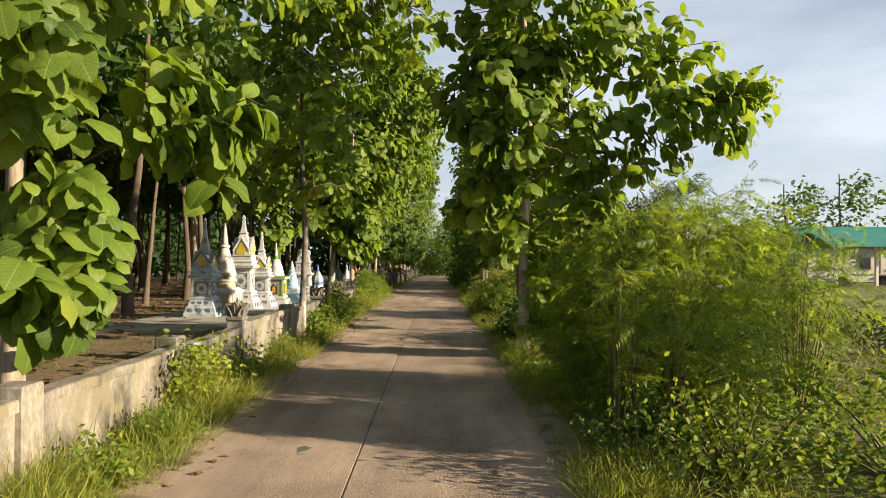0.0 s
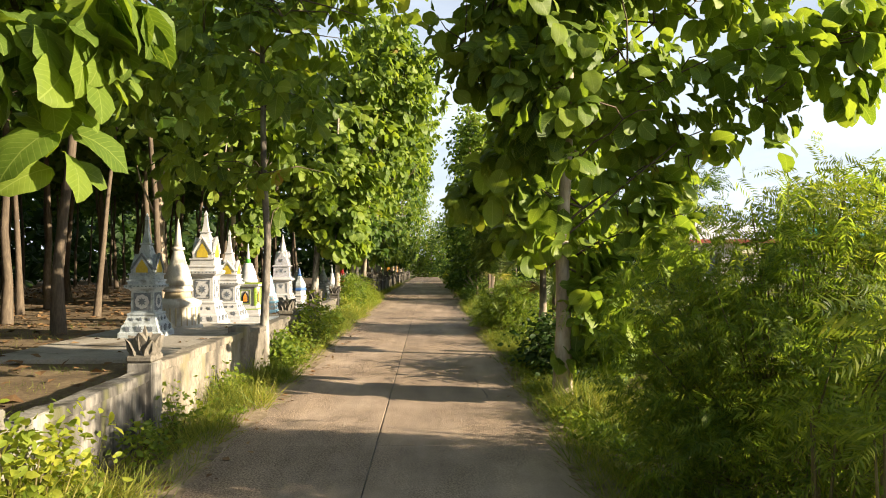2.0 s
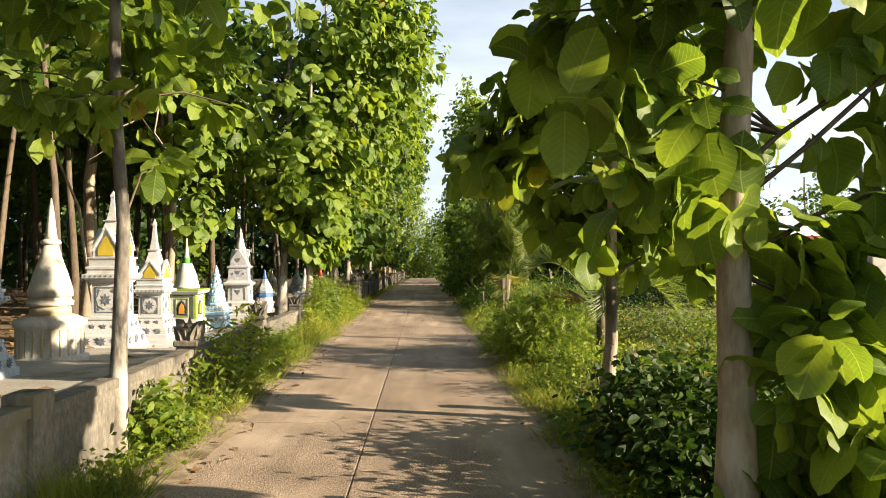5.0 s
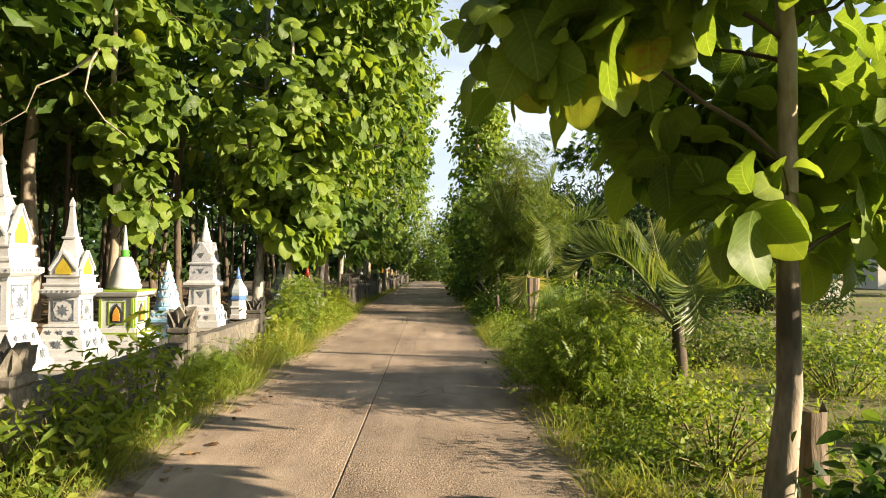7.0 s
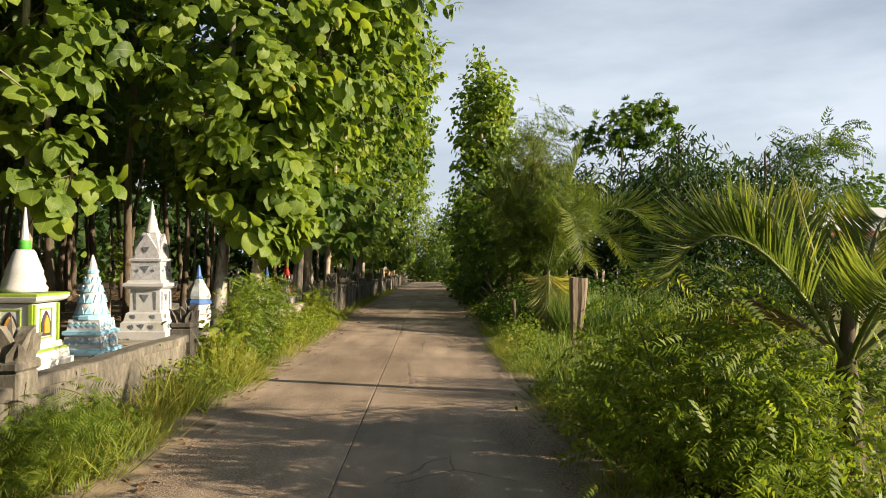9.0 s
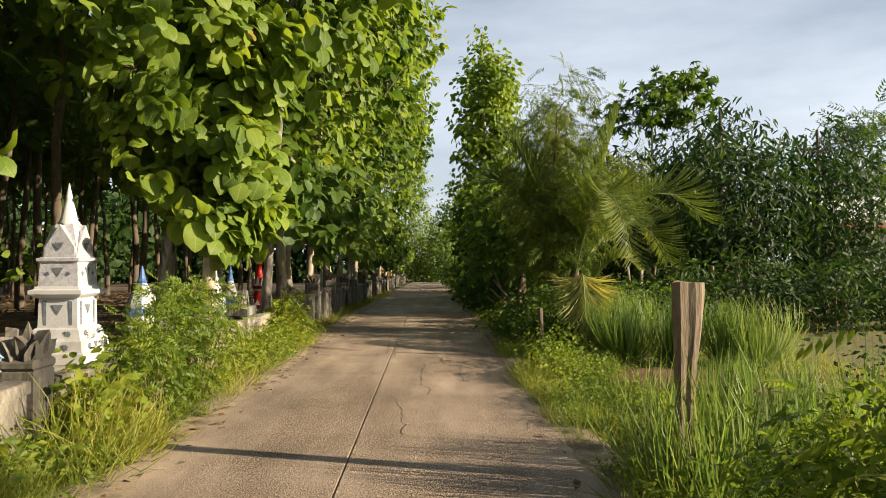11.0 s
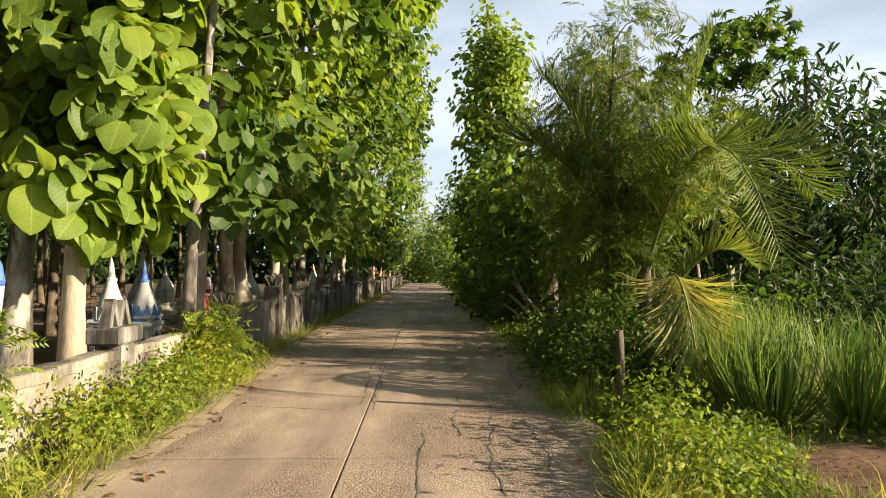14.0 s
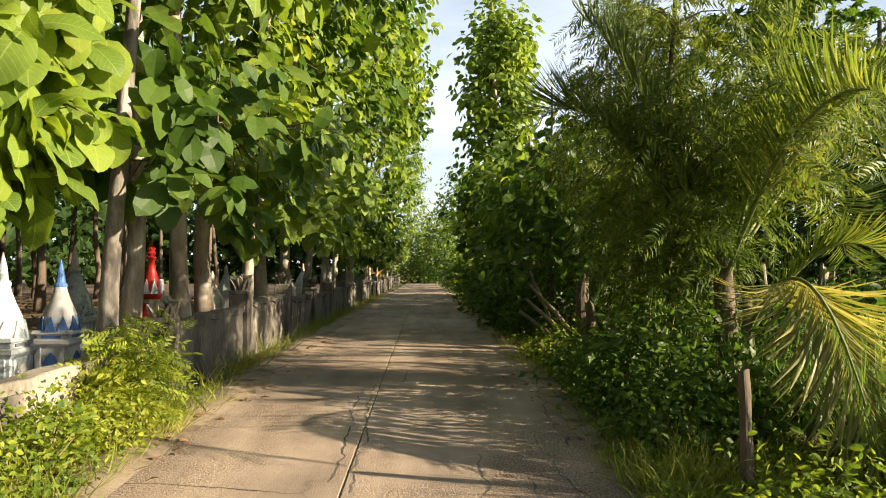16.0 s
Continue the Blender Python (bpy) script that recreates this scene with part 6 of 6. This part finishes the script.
# cemetery side
for k, (x, y, w, h, leaf, shp, sz) in enumerate([
    (-2.75, 7.75, 0.35, 0.85, LITWEED, HERB, (0.05, 0.1)), (-2.65, 18.3, 0.45, 1.0, WEED, SLIM, (0.08, 0.18)), (-2.75, 20.4, 0.3, 0.55, WEED, FROND, (0.12, 0.2)), (-2.75, 26.4, 0.42, 1.45, WEED, PINNATE, (0.11, 0.2)),
    (-2.75, 25.3, 0.4, 1.1, WEED, PINNATE, (0.1, 0.18)), (-2.75, 28.2, 0.35, 0.45, LITWEED, HERB, (0.03, 0.068)), (-2.7, 30.4, 0.35, 0.45, LITWEED, HERB, (0.03, 0.068)), (-2.75, 31.4, 0.3, 0.9, LITWEED, PINNATE, (0.12, 0.22)), (-2.65, 29.6, 0.4, 0.5, LITWEED, HERB, (0.03, 0.065)), (-2.6, 28.9, 0.4, 0.45, LITWEED, HERB, (0.03, 0.065)), (-2.6, 30.7, 0.35, 0.45, LITWEED, HERB, (0.03, 0.065)), (-2.8, 24.3, 0.35, 0.7, WEED, HERB, (0.07, 0.14)), (-2.7, 17.1, 0.4, 0.75, WEED, SLIM, (0.08, 0.17)), (-2.8, 15.4, 0.35, 0.5, WEED, HERB, (0.07, 0.13))]):
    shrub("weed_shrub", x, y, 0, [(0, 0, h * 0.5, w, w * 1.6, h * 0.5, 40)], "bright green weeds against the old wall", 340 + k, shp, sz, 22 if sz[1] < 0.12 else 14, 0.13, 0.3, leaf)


for k, (x, y, w, h) in enumerate([(2.3, 30.7, 0.5, 0.8), (2.0, 31.8, 0.5, 1.1), (2.6, 32.9, 0.6, 1.3), (2.7, 33.9, 0.45, 1.0), (3.1, 35.2, 0.7, 1.3), (3.4, 31.6, 0.6, 1.1), (4.4, 32.4, 0.7, 1.2), (2.7, 37.4, 0.6, 1.1)]):
    shrub("undergrowth_bush", x, y, 0, [(0, 0, h * 0.45, w, w, h * 0.6, 60)], "shaded leafy growth beneath the palms and feathery trees", 930 + k, LITTLE, (0.07, 0.15), 15, 0.17, 0.4, FORESTSHADE)


# creepers and herbs through the verge, and scrub over the field
rng = random.Random(41)
for k in range(20):
    y = 3.5 + k * 1.46 + rng.uniform(-0.3, 0.3)
    h = rng.uniform(0.2, 0.5)
    shrub("weed_shrub", rng.uniform(-2.9, -2.5), y, 0, [(0, 0, h * 0.5, 0.28, 0.45, h * 0.55, 26)], "low leafy creeper in the grass under the wall", 800 + k, LITTLE, (0.04, 0.1), 14, 0.1, 0.3, WEED)
for k in range(30):
    x, y = rng.uniform(4.2, 13.0), rng.uniform(11.0, 25.5)
    w, h = rng.uniform(0.6, 1.3), rng.uniform(0.35, 0.8)
    shrub("scrub_bush", x, y, 0, [(0, 0, h * 0.5, w, w, h * 0.55, 40)], "low dry scrub in the rough field", 850 + k, LITTLE, (0.05, 0.11), 18, 0.2, 0.3, [OLIVE, WEED, MANGO][k % 3])
for k, (x, y, h) in enumerate([(5.0, 35.2, 1.0), (6.6, 35.8, 1.3), (8.4, 35.4, 1.1), (10.2, 35.8, 1.4), (12.2, 36.4, 1.2), (4.0, 37.0, 1.4), (5.4, 33.0, 1.3), (7.0, 33.4, 1.6), (8.8, 33.2, 1.4), (10.6, 33.8, 1.6), (12.4, 33.6, 1.4)]):
    shrub("undergrowth_bush", x, y, 0, [(0, 0, h * 0.5, 1.1, 0.9, h * 0.55, 70)], "dark undergrowth beneath the mango trees", 890 + k, SLIM, (0.14, 0.26), 12, 0.22, 0.4, MANGO)


def on_bare(p):
    """Whether places lie on the bare patch of earth."""
    return ((p[:, 0] - 3.15) / 0.75) ** 2 + ((p[:, 1] - 27.35) / 0.8) ** 2 < 1


def grass(name, label, seed, boxes, material=GRASS, size=(0.15, 0.4), wide=0.03, lean=0.45, shape=STRAW, fill=0.0):
    """Blades over boxes of (x0, x1, y0, y1, count), thinner towards the lane."""
    rng = np.random.default_rng(seed)
    at = []
    for x0, x1, y0, y1, n in boxes:
        p = np.stack([rng.uniform(x0, x1, n), rng.uniform(y0, y1, n), np.zeros(n)], -1)
        keep = np.array([1.5 * noise.noise((a * 1.3, b * 1.3, seed)) + 0.42 + fill > r for (a, b, _), r in zip(p, rng.random(n))])
        at.append(p[keep & ~on_bare(p)])
    at = np.concatenate(at)
    n = len(at)
    at[:, 2] = [left_z(b) if a < -3.2 else ground_z(b) - 0.06 for a, b, _ in at]
    way = np.stack([rng.normal(size=n) * lean, rng.normal(size=n) * lean, np.ones(n)], -1)
    s = rng.uniform(*size, n) * np.array([0.75 + 0.7 * noise.noise((a * 0.9, b * 0.9, 9)) for a, b, _ in at]).clip(0.35, 1.5)
    ob = scatter(name, shape, at, way, rng.normal(size=(n, 3)) * (1, 1, 0.2), s, material, None, wide / 1.0)
    return tagged(ob, label, "grass", kind="stuff")


BENT = (np.array([(-0.5, 0, 0), (0.5, 0, 0), (-0.42, 0.4, 0.02), (0.42, 0.4, 0.02), (-0.28, 0.75, 0.14), (0.28, 0.75, 0.14), (0, 0.95, 0.36)], float), [np.array([(0, 1, 3, 2), (2, 3, 5, 4)]), np.array([(4, 5, 6)])])
grass("verge_grass", "long pale green grass along the foot of the wall", 401, [(-2.98, -2.2, -1, 14, 22000), (-2.98, -2.25, 14, 33, 24000), (-2.9, -2.4, 33, 60, 7000)], GRASS, (0.2, 0.55), 0.022, 0.75, BENT)
grass("tall_verge_grass", "tall rank grass along the wall and the lane edge", 405, [(1.25, 2.3, 10.6, 12.2, 1500), (-2.95, -2.35, 3.0, 7.6, 5200), (-2.95, -2.5, 10.6, 13.5, 1800), (-2.9, -2.45, 17.5, 24.0, 3800)], GRASS, (0.4, 0.8), 0.014, 0.5, BENT)
grass("lane_edge_grass", "grass and weeds creeping onto the lane edge", 402, [(1.08, 1.9, 2, 16, 22000), (1.05, 2.0, 16, 31, 24000), (1.1, 2.7, 22.5, 30.0, 15000), (1.1, 1.8, 31, 60, 4000)], GRASS, (0.14, 0.42), 0.024, 0.75, BENT)
grass("edge_turf", "fresh bright grass between the lane and the tussocks", 406, [(1.12, 2.9, 22.3, 31.5, 26000), (1.12, 2.0, 9.8, 13.4, 5000)], LEMON, (0.12, 0.34), 0.02, 0.7, BENT, 0.3)
grass("field_grass", "rough field grass, green and straw coloured", 403, [(1.8, 5.5, 1, 12, 26000), (1.9, 6.0, 12, 33, 32000), (5.5, 12.0, 4, 34, 12000), (12.0, 34.0, 12, 50, 6000)], GRASS, (0.16, 0.45), 0.03, 0.7, BENT)
grass("plantation_grass", "thin grass in the litter under the teak trees", 404, [(-14, -7.4, 6, 24, 4500), (-7.4, -3.3, 4, 14, 5000)], GRASS, (0.08, 0.22), 0.03, 0.5, BENT)


def herbs(name, label, seed, boxes, size, height, material=WEED, gate=0.1):
    """A low carpet of small leaves in patches over boxes of (x0, x1, y0, y1, count)."""
    rng = np.random.default_rng(seed)
    p = np.concatenate([np.stack([rng.uniform(x0, x1, n), rng.uniform(y0, y1, n)], -1) for x0, x1, y0, y1, n in boxes])
    lush = np.array([noise.noise((a * 1.1, b * 1.1, seed)) + 0.5 * noise.noise((a * 3.1, b * 3.1, seed + 4)) for a, b in p]) + gate
    keep = (lush > 0) & ~on_bare(p)
    p, lush = p[keep], lush[keep].clip(0, 0.6) / 0.6
    n = len(p)
    z = np.array([ground_z(b) for _, b in p]) - 0.03 + height * lush * rng.uniform(0.1, 1.0, n)
    way = rng.normal(size=(n, 3)) * (1, 1, 0.5) + (0, 0, 0.15)
    ob = scatter(name, LITTLE, np.column_stack([p, z]), way, rng.normal(size=(n, 3)) * 0.45 + (0.2, -0.1, 1), rng.uniform(*size, n), material)
    return tagged(ob, label, "weeds", kind="stuff")


herbs("low_weeds", "low leafy weeds among the lane-side grass", 421, [(1.2, 2.2, 9.5, 20.0, 13000), (1.3, 2.4, 31.0, 40.0, 5000)], (0.035, 0.085), 0.22, gate=0.25)
herbs("low_weeds", "fine-leaved fresh weeds between the lane and the tussocks", 424, [(1.15, 2.6, 22.0, 31.0, 22000), (2.2, 4.5, 22.0, 31.0, 12000)], (0.025, 0.06), 0.24, gate=0.25)
herbs("low_weeds", "low yellow-green weeds under the old wall", 422, [(-2.95, -2.3, 2.0, 14.0, 7000), (-2.95, -2.3, 14.0, 33.0, 9000)], (0.035, 0.08), 0.22, gate=-0.12)
herbs("field_weeds", "patchy broad-leaved weeds in the rough field", 423, [(2.2, 9.0, 4.0, 12.0, 12000), (2.2, 9.0, 12.0, 24.0, 12000)], (0.05, 0.12), 0.3, gate=0.0)


def tussock(x, y, h, seed, label, count=190, mat=LEMON, spread=0.18):
    rng = np.random.default_rng(seed)
    root = thing("grass_tussock", x, y, 0, label, "grass", "grass tussocks")
    a = rng.uniform(0, 2 * np.pi, count)
    r = rng.uniform(0, 1, count) ** 0.7
    at = np.stack([np.cos(a) * r * spread, np.sin(a) * r * spread, np.full(count, -0.03)], -1)
    way = np.stack([np.cos(a) * r * 1.15, np.sin(a) * r * 1.15, np.ones(count)], -1) + rng.normal(size=(count, 3)) * 0.08
    up = np.stack([np.cos(a), np.sin(a), np.zeros(count)], -1) * -1.0 + rng.normal(size=(count, 3)) * 0.2
    size = rng.uniform(0.6, 1.15, count) * h
    sector = (a / (2 * np.pi) * 4).astype(int)
    for s in range(4):
        w = sector == s
        scatter("blade_tuft", BENT, at[w], way[w], up[w], size[w], mat, root, 0.017)
    return root


for k, (x, y, h) in enumerate([(2.95, 29.0, 1.0), (3.65, 28.9, 1.0), (4.35, 28.7, 1.0), (4.6, 28.2, 1.0), (3.0, 29.8, 1.05), (3.0, 31.8, 0.9), (3.15, 30.5, 1.05), (3.3, 26.2, 0.5), (1.5, 22.95, 0.75), (1.72, 22.85, 0.85), (1.9, 23.2, 0.95), (2.15, 23.6, 0.95), (2.35, 23.15, 0.9), (1.8, 23.85, 0.8), (2.7, 23.9, 0.9), (3.2, 23.4, 0.9)]):
    tussock(x, y, h, 450 + k, "tall tussock of bright green lemongrass-like blades", 85 if y < 25 else 330)

bm = bmesh.new()
bmesh.ops.create_grid(bm, x_segments=22, y_segments=16, size=1.0, matrix=Matrix.Translation((3.15, 27.35, 0.0)) @ Matrix.Diagonal((1.0, 1.0, 1, 1)))
for v in bm.verts:
    d = math.hypot((v.co.x - 3.15) / 0.95, (v.co.y - 27.35) / 0.95)
    v.co.z = 0.05 * (1 - d * d) - 0.012 + 0.03 * noise.noise((v.co.x * 5, v.co.y * 5, 0))
tagged(finish("bare_earth", bm, REDEARTH, True), "patch of bare reddish earth among the grass", "earth", kind="structure")


# fallen leaves
def litter(seed, n, x0, x1, y0, y1, size, name, label, z=0.012):
    rng = np.random.default_rng(seed)
    at = np.stack([rng.uniform(x0, x1, n), rng.uniform(y0, y1, n), np.zeros(n)], -1)
    at[:, 2] = [(left_z(b) if a < -3.2 else ground_z(b)) + z for a, b, _ in at]
    way = rng.normal(size=(n, 3)) * (1, 1, 0.12)
    tagged(scatter(name, OVAL, at, way, rng.normal(size=(n, 3)) * 0.25 + (0, 0, 1), rng.uniform(*size, n), DEAD), label, "leaves", kind="stuff")


litter(501, 420, -2.4, -1.9, 0, 40, (0.04, 0.12), "fallen_leaves", "brown fallen leaves along the lane edge")
litter(502, 260, 0.85, 1.3, 0, 40, (0.04, 0.1), "fallen_leaves", "brown fallen leaves along the lane edge")
litter(504, 170, 2.5, 3.8, 26.7, 28.0, (0.02, 0.05), "straw_litter", "dry straw and leaf scraps on the bare earth", 0.045)
litter(503, 9000, -30, -3.4, 0, 60, (0.12, 0.3), "leaf_litter", "dry teak leaves on the plantation floor", 0.06)


# ---- posts, stump, fence sticks ----
def post(name, x, y, h, r, label, lean=(0, 0), mat=DRYWOOD, category="post", sides=9, seed=0, split=False):
    rng = np.random.default_rng(600 + seed)
    root = thing(name, x, y, ground_z(y), label, category, "old wooden posts")
    k = np.linspace(0, 1, 7)
    pts = np.stack([lean[0] * k * h + rng.normal(size=7) * 0.006, lean[1] * k * h + rng.normal(size=7) * 0.006, k * (h + 0.15) - 0.15], -1)
    v, q = tube_arrays([(pts, r * (1.08 - 0.14 * k + rng.normal(size=7) * 0.04))], sides)
    v = v.reshape(7, sides, 3)
    v[:, :, :2] += (rng.normal(size=(1, sides, 2)) * r * 0.14)
    v[-1, :, 2] += rng.normal(size=sides) * r * 0.5
    cap = np.array([[6 * sides + i for i in range(sides)]])
    ob = raw_mesh("shaft", v.reshape(-1, 3), [q, cap], mat)
    ob.parent = root
    return root


plank = thing("wooden_post", 1.63, 23.25, 0.0, "thick weathered plank post, wide at the top, in tall grass", "post", "old wooden posts")
bm = bmesh.new()
loops = []
for z, u, w, d in ((-0.2, 0.0, 0.06, 0.04), (0.15, 0.0, 0.06, 0.042), (0.5, 0.005, 0.066, 0.044), (0.8, 0.015, 0.085, 0.045), (1.05, 0.03, 0.115, 0.046), (1.28, 0.04, 0.132, 0.045), (1.36, 0.04, 0.128, 0.042)):
    q = [(-1, -0.6), (-0.75, -1), (-0.2, -0.9), (0.3, -1.05), (0.8, -0.95), (1, -0.5), (1, 0.5), (0.7, 1), (-0.7, 1), (-1, 0.6)]
    loops.append([bm.verts.new((u + p * w * 0.76 + 0.012 * noise.noise((p * 3, o * 3, z * 4)), o * d * 1.3, z + (0.02 * noise.noise((p * 5, o, 3)) if z > 1.3 else 0))) for p, o in q])
for a, b in zip(loops, loops[1:]):
    for i in range(10):
        bm.faces.new((a[i], a[(i + 1) % 10], b[(i + 1) % 10], b[i]))
bm.faces.new(loops[-1])
part("shaft", bm, DRYWOOD, plank)
post("fence_post", 1.69, 29.35, 0.78, 0.038, "thin dark fence post in the weeds", (0.0, 0.02), seed=3, mat=DARKBARK)
post("fence_post", 4.55, 33.3, 1.35, 0.035, "thin pale fence post by the palms", seed=4, mat=BARK)
for k, (x, y) in enumerate([(5.2, 34.6), (5.0, 35.4), (6.2, 36.0), (4.0, 35.0), (7.0, 35.2)]):
    post("fence_post", x, y, 1.4, 0.03, "thin pale stick in the garden fence", (random.Random(k).uniform(-0.1, 0.1), 0), seed=5 + k, mat=BARK)
post("tree_stump", 2.26, 16.2, 0.72, 0.085, "broken grey tree stump beside the slim teak", seed=12, category="stump")
post("wooden_post", 2.35, 36.2, 1.15, 0.1, "dark charred post under the trees", seed=13, mat=DARKBARK)
post("wooden_post", 2.0, 34.3, 0.9, 0.06, "short reddish post under the trees", seed=14, mat=DARKBARK)
for k, (x0, y0, z0, x1, y1, z1) in enumerate([(1.75, 37.8, 1.0, 2.3, 35.9, 0.1), (1.65, 37.6, 0.75, 2.2, 35.6, 0.05), (1.6, 38.0, 0.5, 2.1, 36.2, 0.02), (1.8, 38.2, 1.25, 2.1, 37.0, 0.15)]):
    root = thing("fallen_pole", 0, 0, 0, "grey fallen pole leaning in the undergrowth", "pole", "fallen poles")
    tubes("pole", [(np.array([(x0, y0, z0), ((x0 + x1) / 2, (y0 + y1) / 2, (z0 + z1) / 2 + 0.03), (x1, y1, z1)]), np.array([0.03, 0.035, 0.03]))], DRYWOOD, root)

net = thing("water_container", 6.9, 36.3, 0.42, "small turquoise plastic container hung by the fence", "container")
bm = bmesh.new()
rings(bm, [(0, 0.13), (0.03, 0.16), (0.27, 0.17), (0.31, 0.14)], 12)
part("body", bm, BLUENET, net, smooth=True)
post("fence_post", 6.9, 36.3, 0.42, 0.025, "thin stick holding the container", seed=30)

# ---- farm buildings ----
def house(name, x, y, w, d, eave, ridge, roof, label, turn=0.0, windows=3):
    root = thing(name, x, y, ground_z(y), label, "house", turn=turn)
    bm = bmesh.new()
    box(bm, 0, 0, eave / 2, w, d, eave)
    part("wall", bm, HOUSEWALL, root)
    o = 0.7
    bm = bmesh.new()
    for s in (-1, 1):
        a = [bm.verts.new(p) for p in ((-w / 2 - o, s * (d / 2 + o), eave - 0.25), (w / 2 + o, s * (d / 2 + o), eave - 0.25), (w / 2 + o, 0, ridge), (-w / 2 - o, 0, ridge))]
        b = [bm.verts.new(v.co + Vector((0, 0, 0.12))) for v in a]
        bm.faces.new(b)
        bm.faces.new(a[::-1])
        for i in range(4):
            bm.faces.new((a[i], a[(i + 1) % 4], b[(i + 1) % 4], b[i]))
    part("roof", bm, PALEROOF if roof is REDROOF else roof, root)
    for s in (-1, 1):
        bm = bmesh.new()
        box(bm, 0, s * (d / 2 + o + 0.03), eave - 0.2, w + 2 * o, 0.05, 0.22)
        part("fascia", bm, roof, root)
    bm = bmesh.new()
    for s in (-1, 1):
        bm.faces.new([bm.verts.new(p) for p in ((s * (w / 2 - 0.01), -d / 2, eave - 0.02), (s * (w / 2 - 0.01), d / 2, eave - 0.02), (s * (w / 2 - 0.01), 0, ridge - 0.1))])
    part("gable", bm, HOUSEWALL, root)
    for i in range(windows):
        u = -w / 2 + w * (i + 0.5) / windows
        bm = bmesh.new()
        box(bm, u, -d / 2 - 0.02, eave * 0.5, 1.1, 0.1, 1.2)
        win = part("window", bm, GLASSDARK, root)
        bm = bmesh.new()
        frame_bars(bm, u, eave * 0.5, -d / 2 - 0.06, 1.15, 1.25, 0.1)
        part("frame", bm, DRYWOOD, win)
    return root


house("farmhouse", 43.0, 71.0, 12.0, 8.0, 3.7, 5.6, GREENROOF, "cream farmhouse with a green metal roof beyond the field")
house("farmhouse", 18.0, 46.0, 4.2, 4.0, 3.2, 4.2, REDROOF, "small pale house with a red-edged roof behind trees", windows=2)
shed = thing("open_shed", 33.5, 50.5, ground_z(50), "open-sided farm shed with green roof on posts", "shed")
for u in (-4.5, -1.5, 1.5, 4.5):
    for v_ in (-2, 2):
        bm = bmesh.new()
        box(bm, u, v_, 1.5, 0.2, 0.2, 3.0, 0, 0.01)
        part("post", bm, HOUSEWALL, shed)
bm = bmesh.new()
for s in (-1, 1):
    a = [bm.verts.new(p) for p in ((-5.4, s * 3.2, 2.85), (5.4, s * 3.2, 2.85), (5.4, 0, 4.0), (-5.4, 0, 4.0))]
    b = [bm.verts.new(v.co + Vector((0, 0, 0.1))) for v in a]
    bm.faces.new(b)
    bm.faces.new(a[::-1])
    for i in range(4):
        bm.faces.new((a[i], a[(i + 1) % 4], b[(i + 1) % 4], b[i]))
part("roof", bm, GREENROOF, shed)
bm = bmesh.new()
box(bm, 0, -0.5, 0.8, 7.0, 1.2, 0.08, 0, 0.01)
for u in (-3, 0, 3):
    box(bm, u, -0.5, 0.38, 0.12, 1.0, 0.76)
part("bench", bm, SLAB, shed)

# ---- far sign ----
sign = thing("gate_sign", -4.6, 84.0, ground_z(84), "orange and pink painted sign board at the far gate", "sign")
for u in (-0.6, 0.6):
    bm = bmesh.new()
    box(bm, u, 0, 1.2, 0.16, 0.16, 2.4, 0, 0.01)
    part("post", bm, ORANGE, sign)
bm = bmesh.new()
box(bm, 0, -0.1, 1.9, 1.3, 0.08, 1.5, 0, 0.01)
part("board", bm, ORANGE, sign)
bm = bmesh.new()
box(bm, 0.1, -0.16, 1.95, 0.6, 0.04, 0.9)
part("panel", bm, CREAM, sign, "pale unreadable panel")
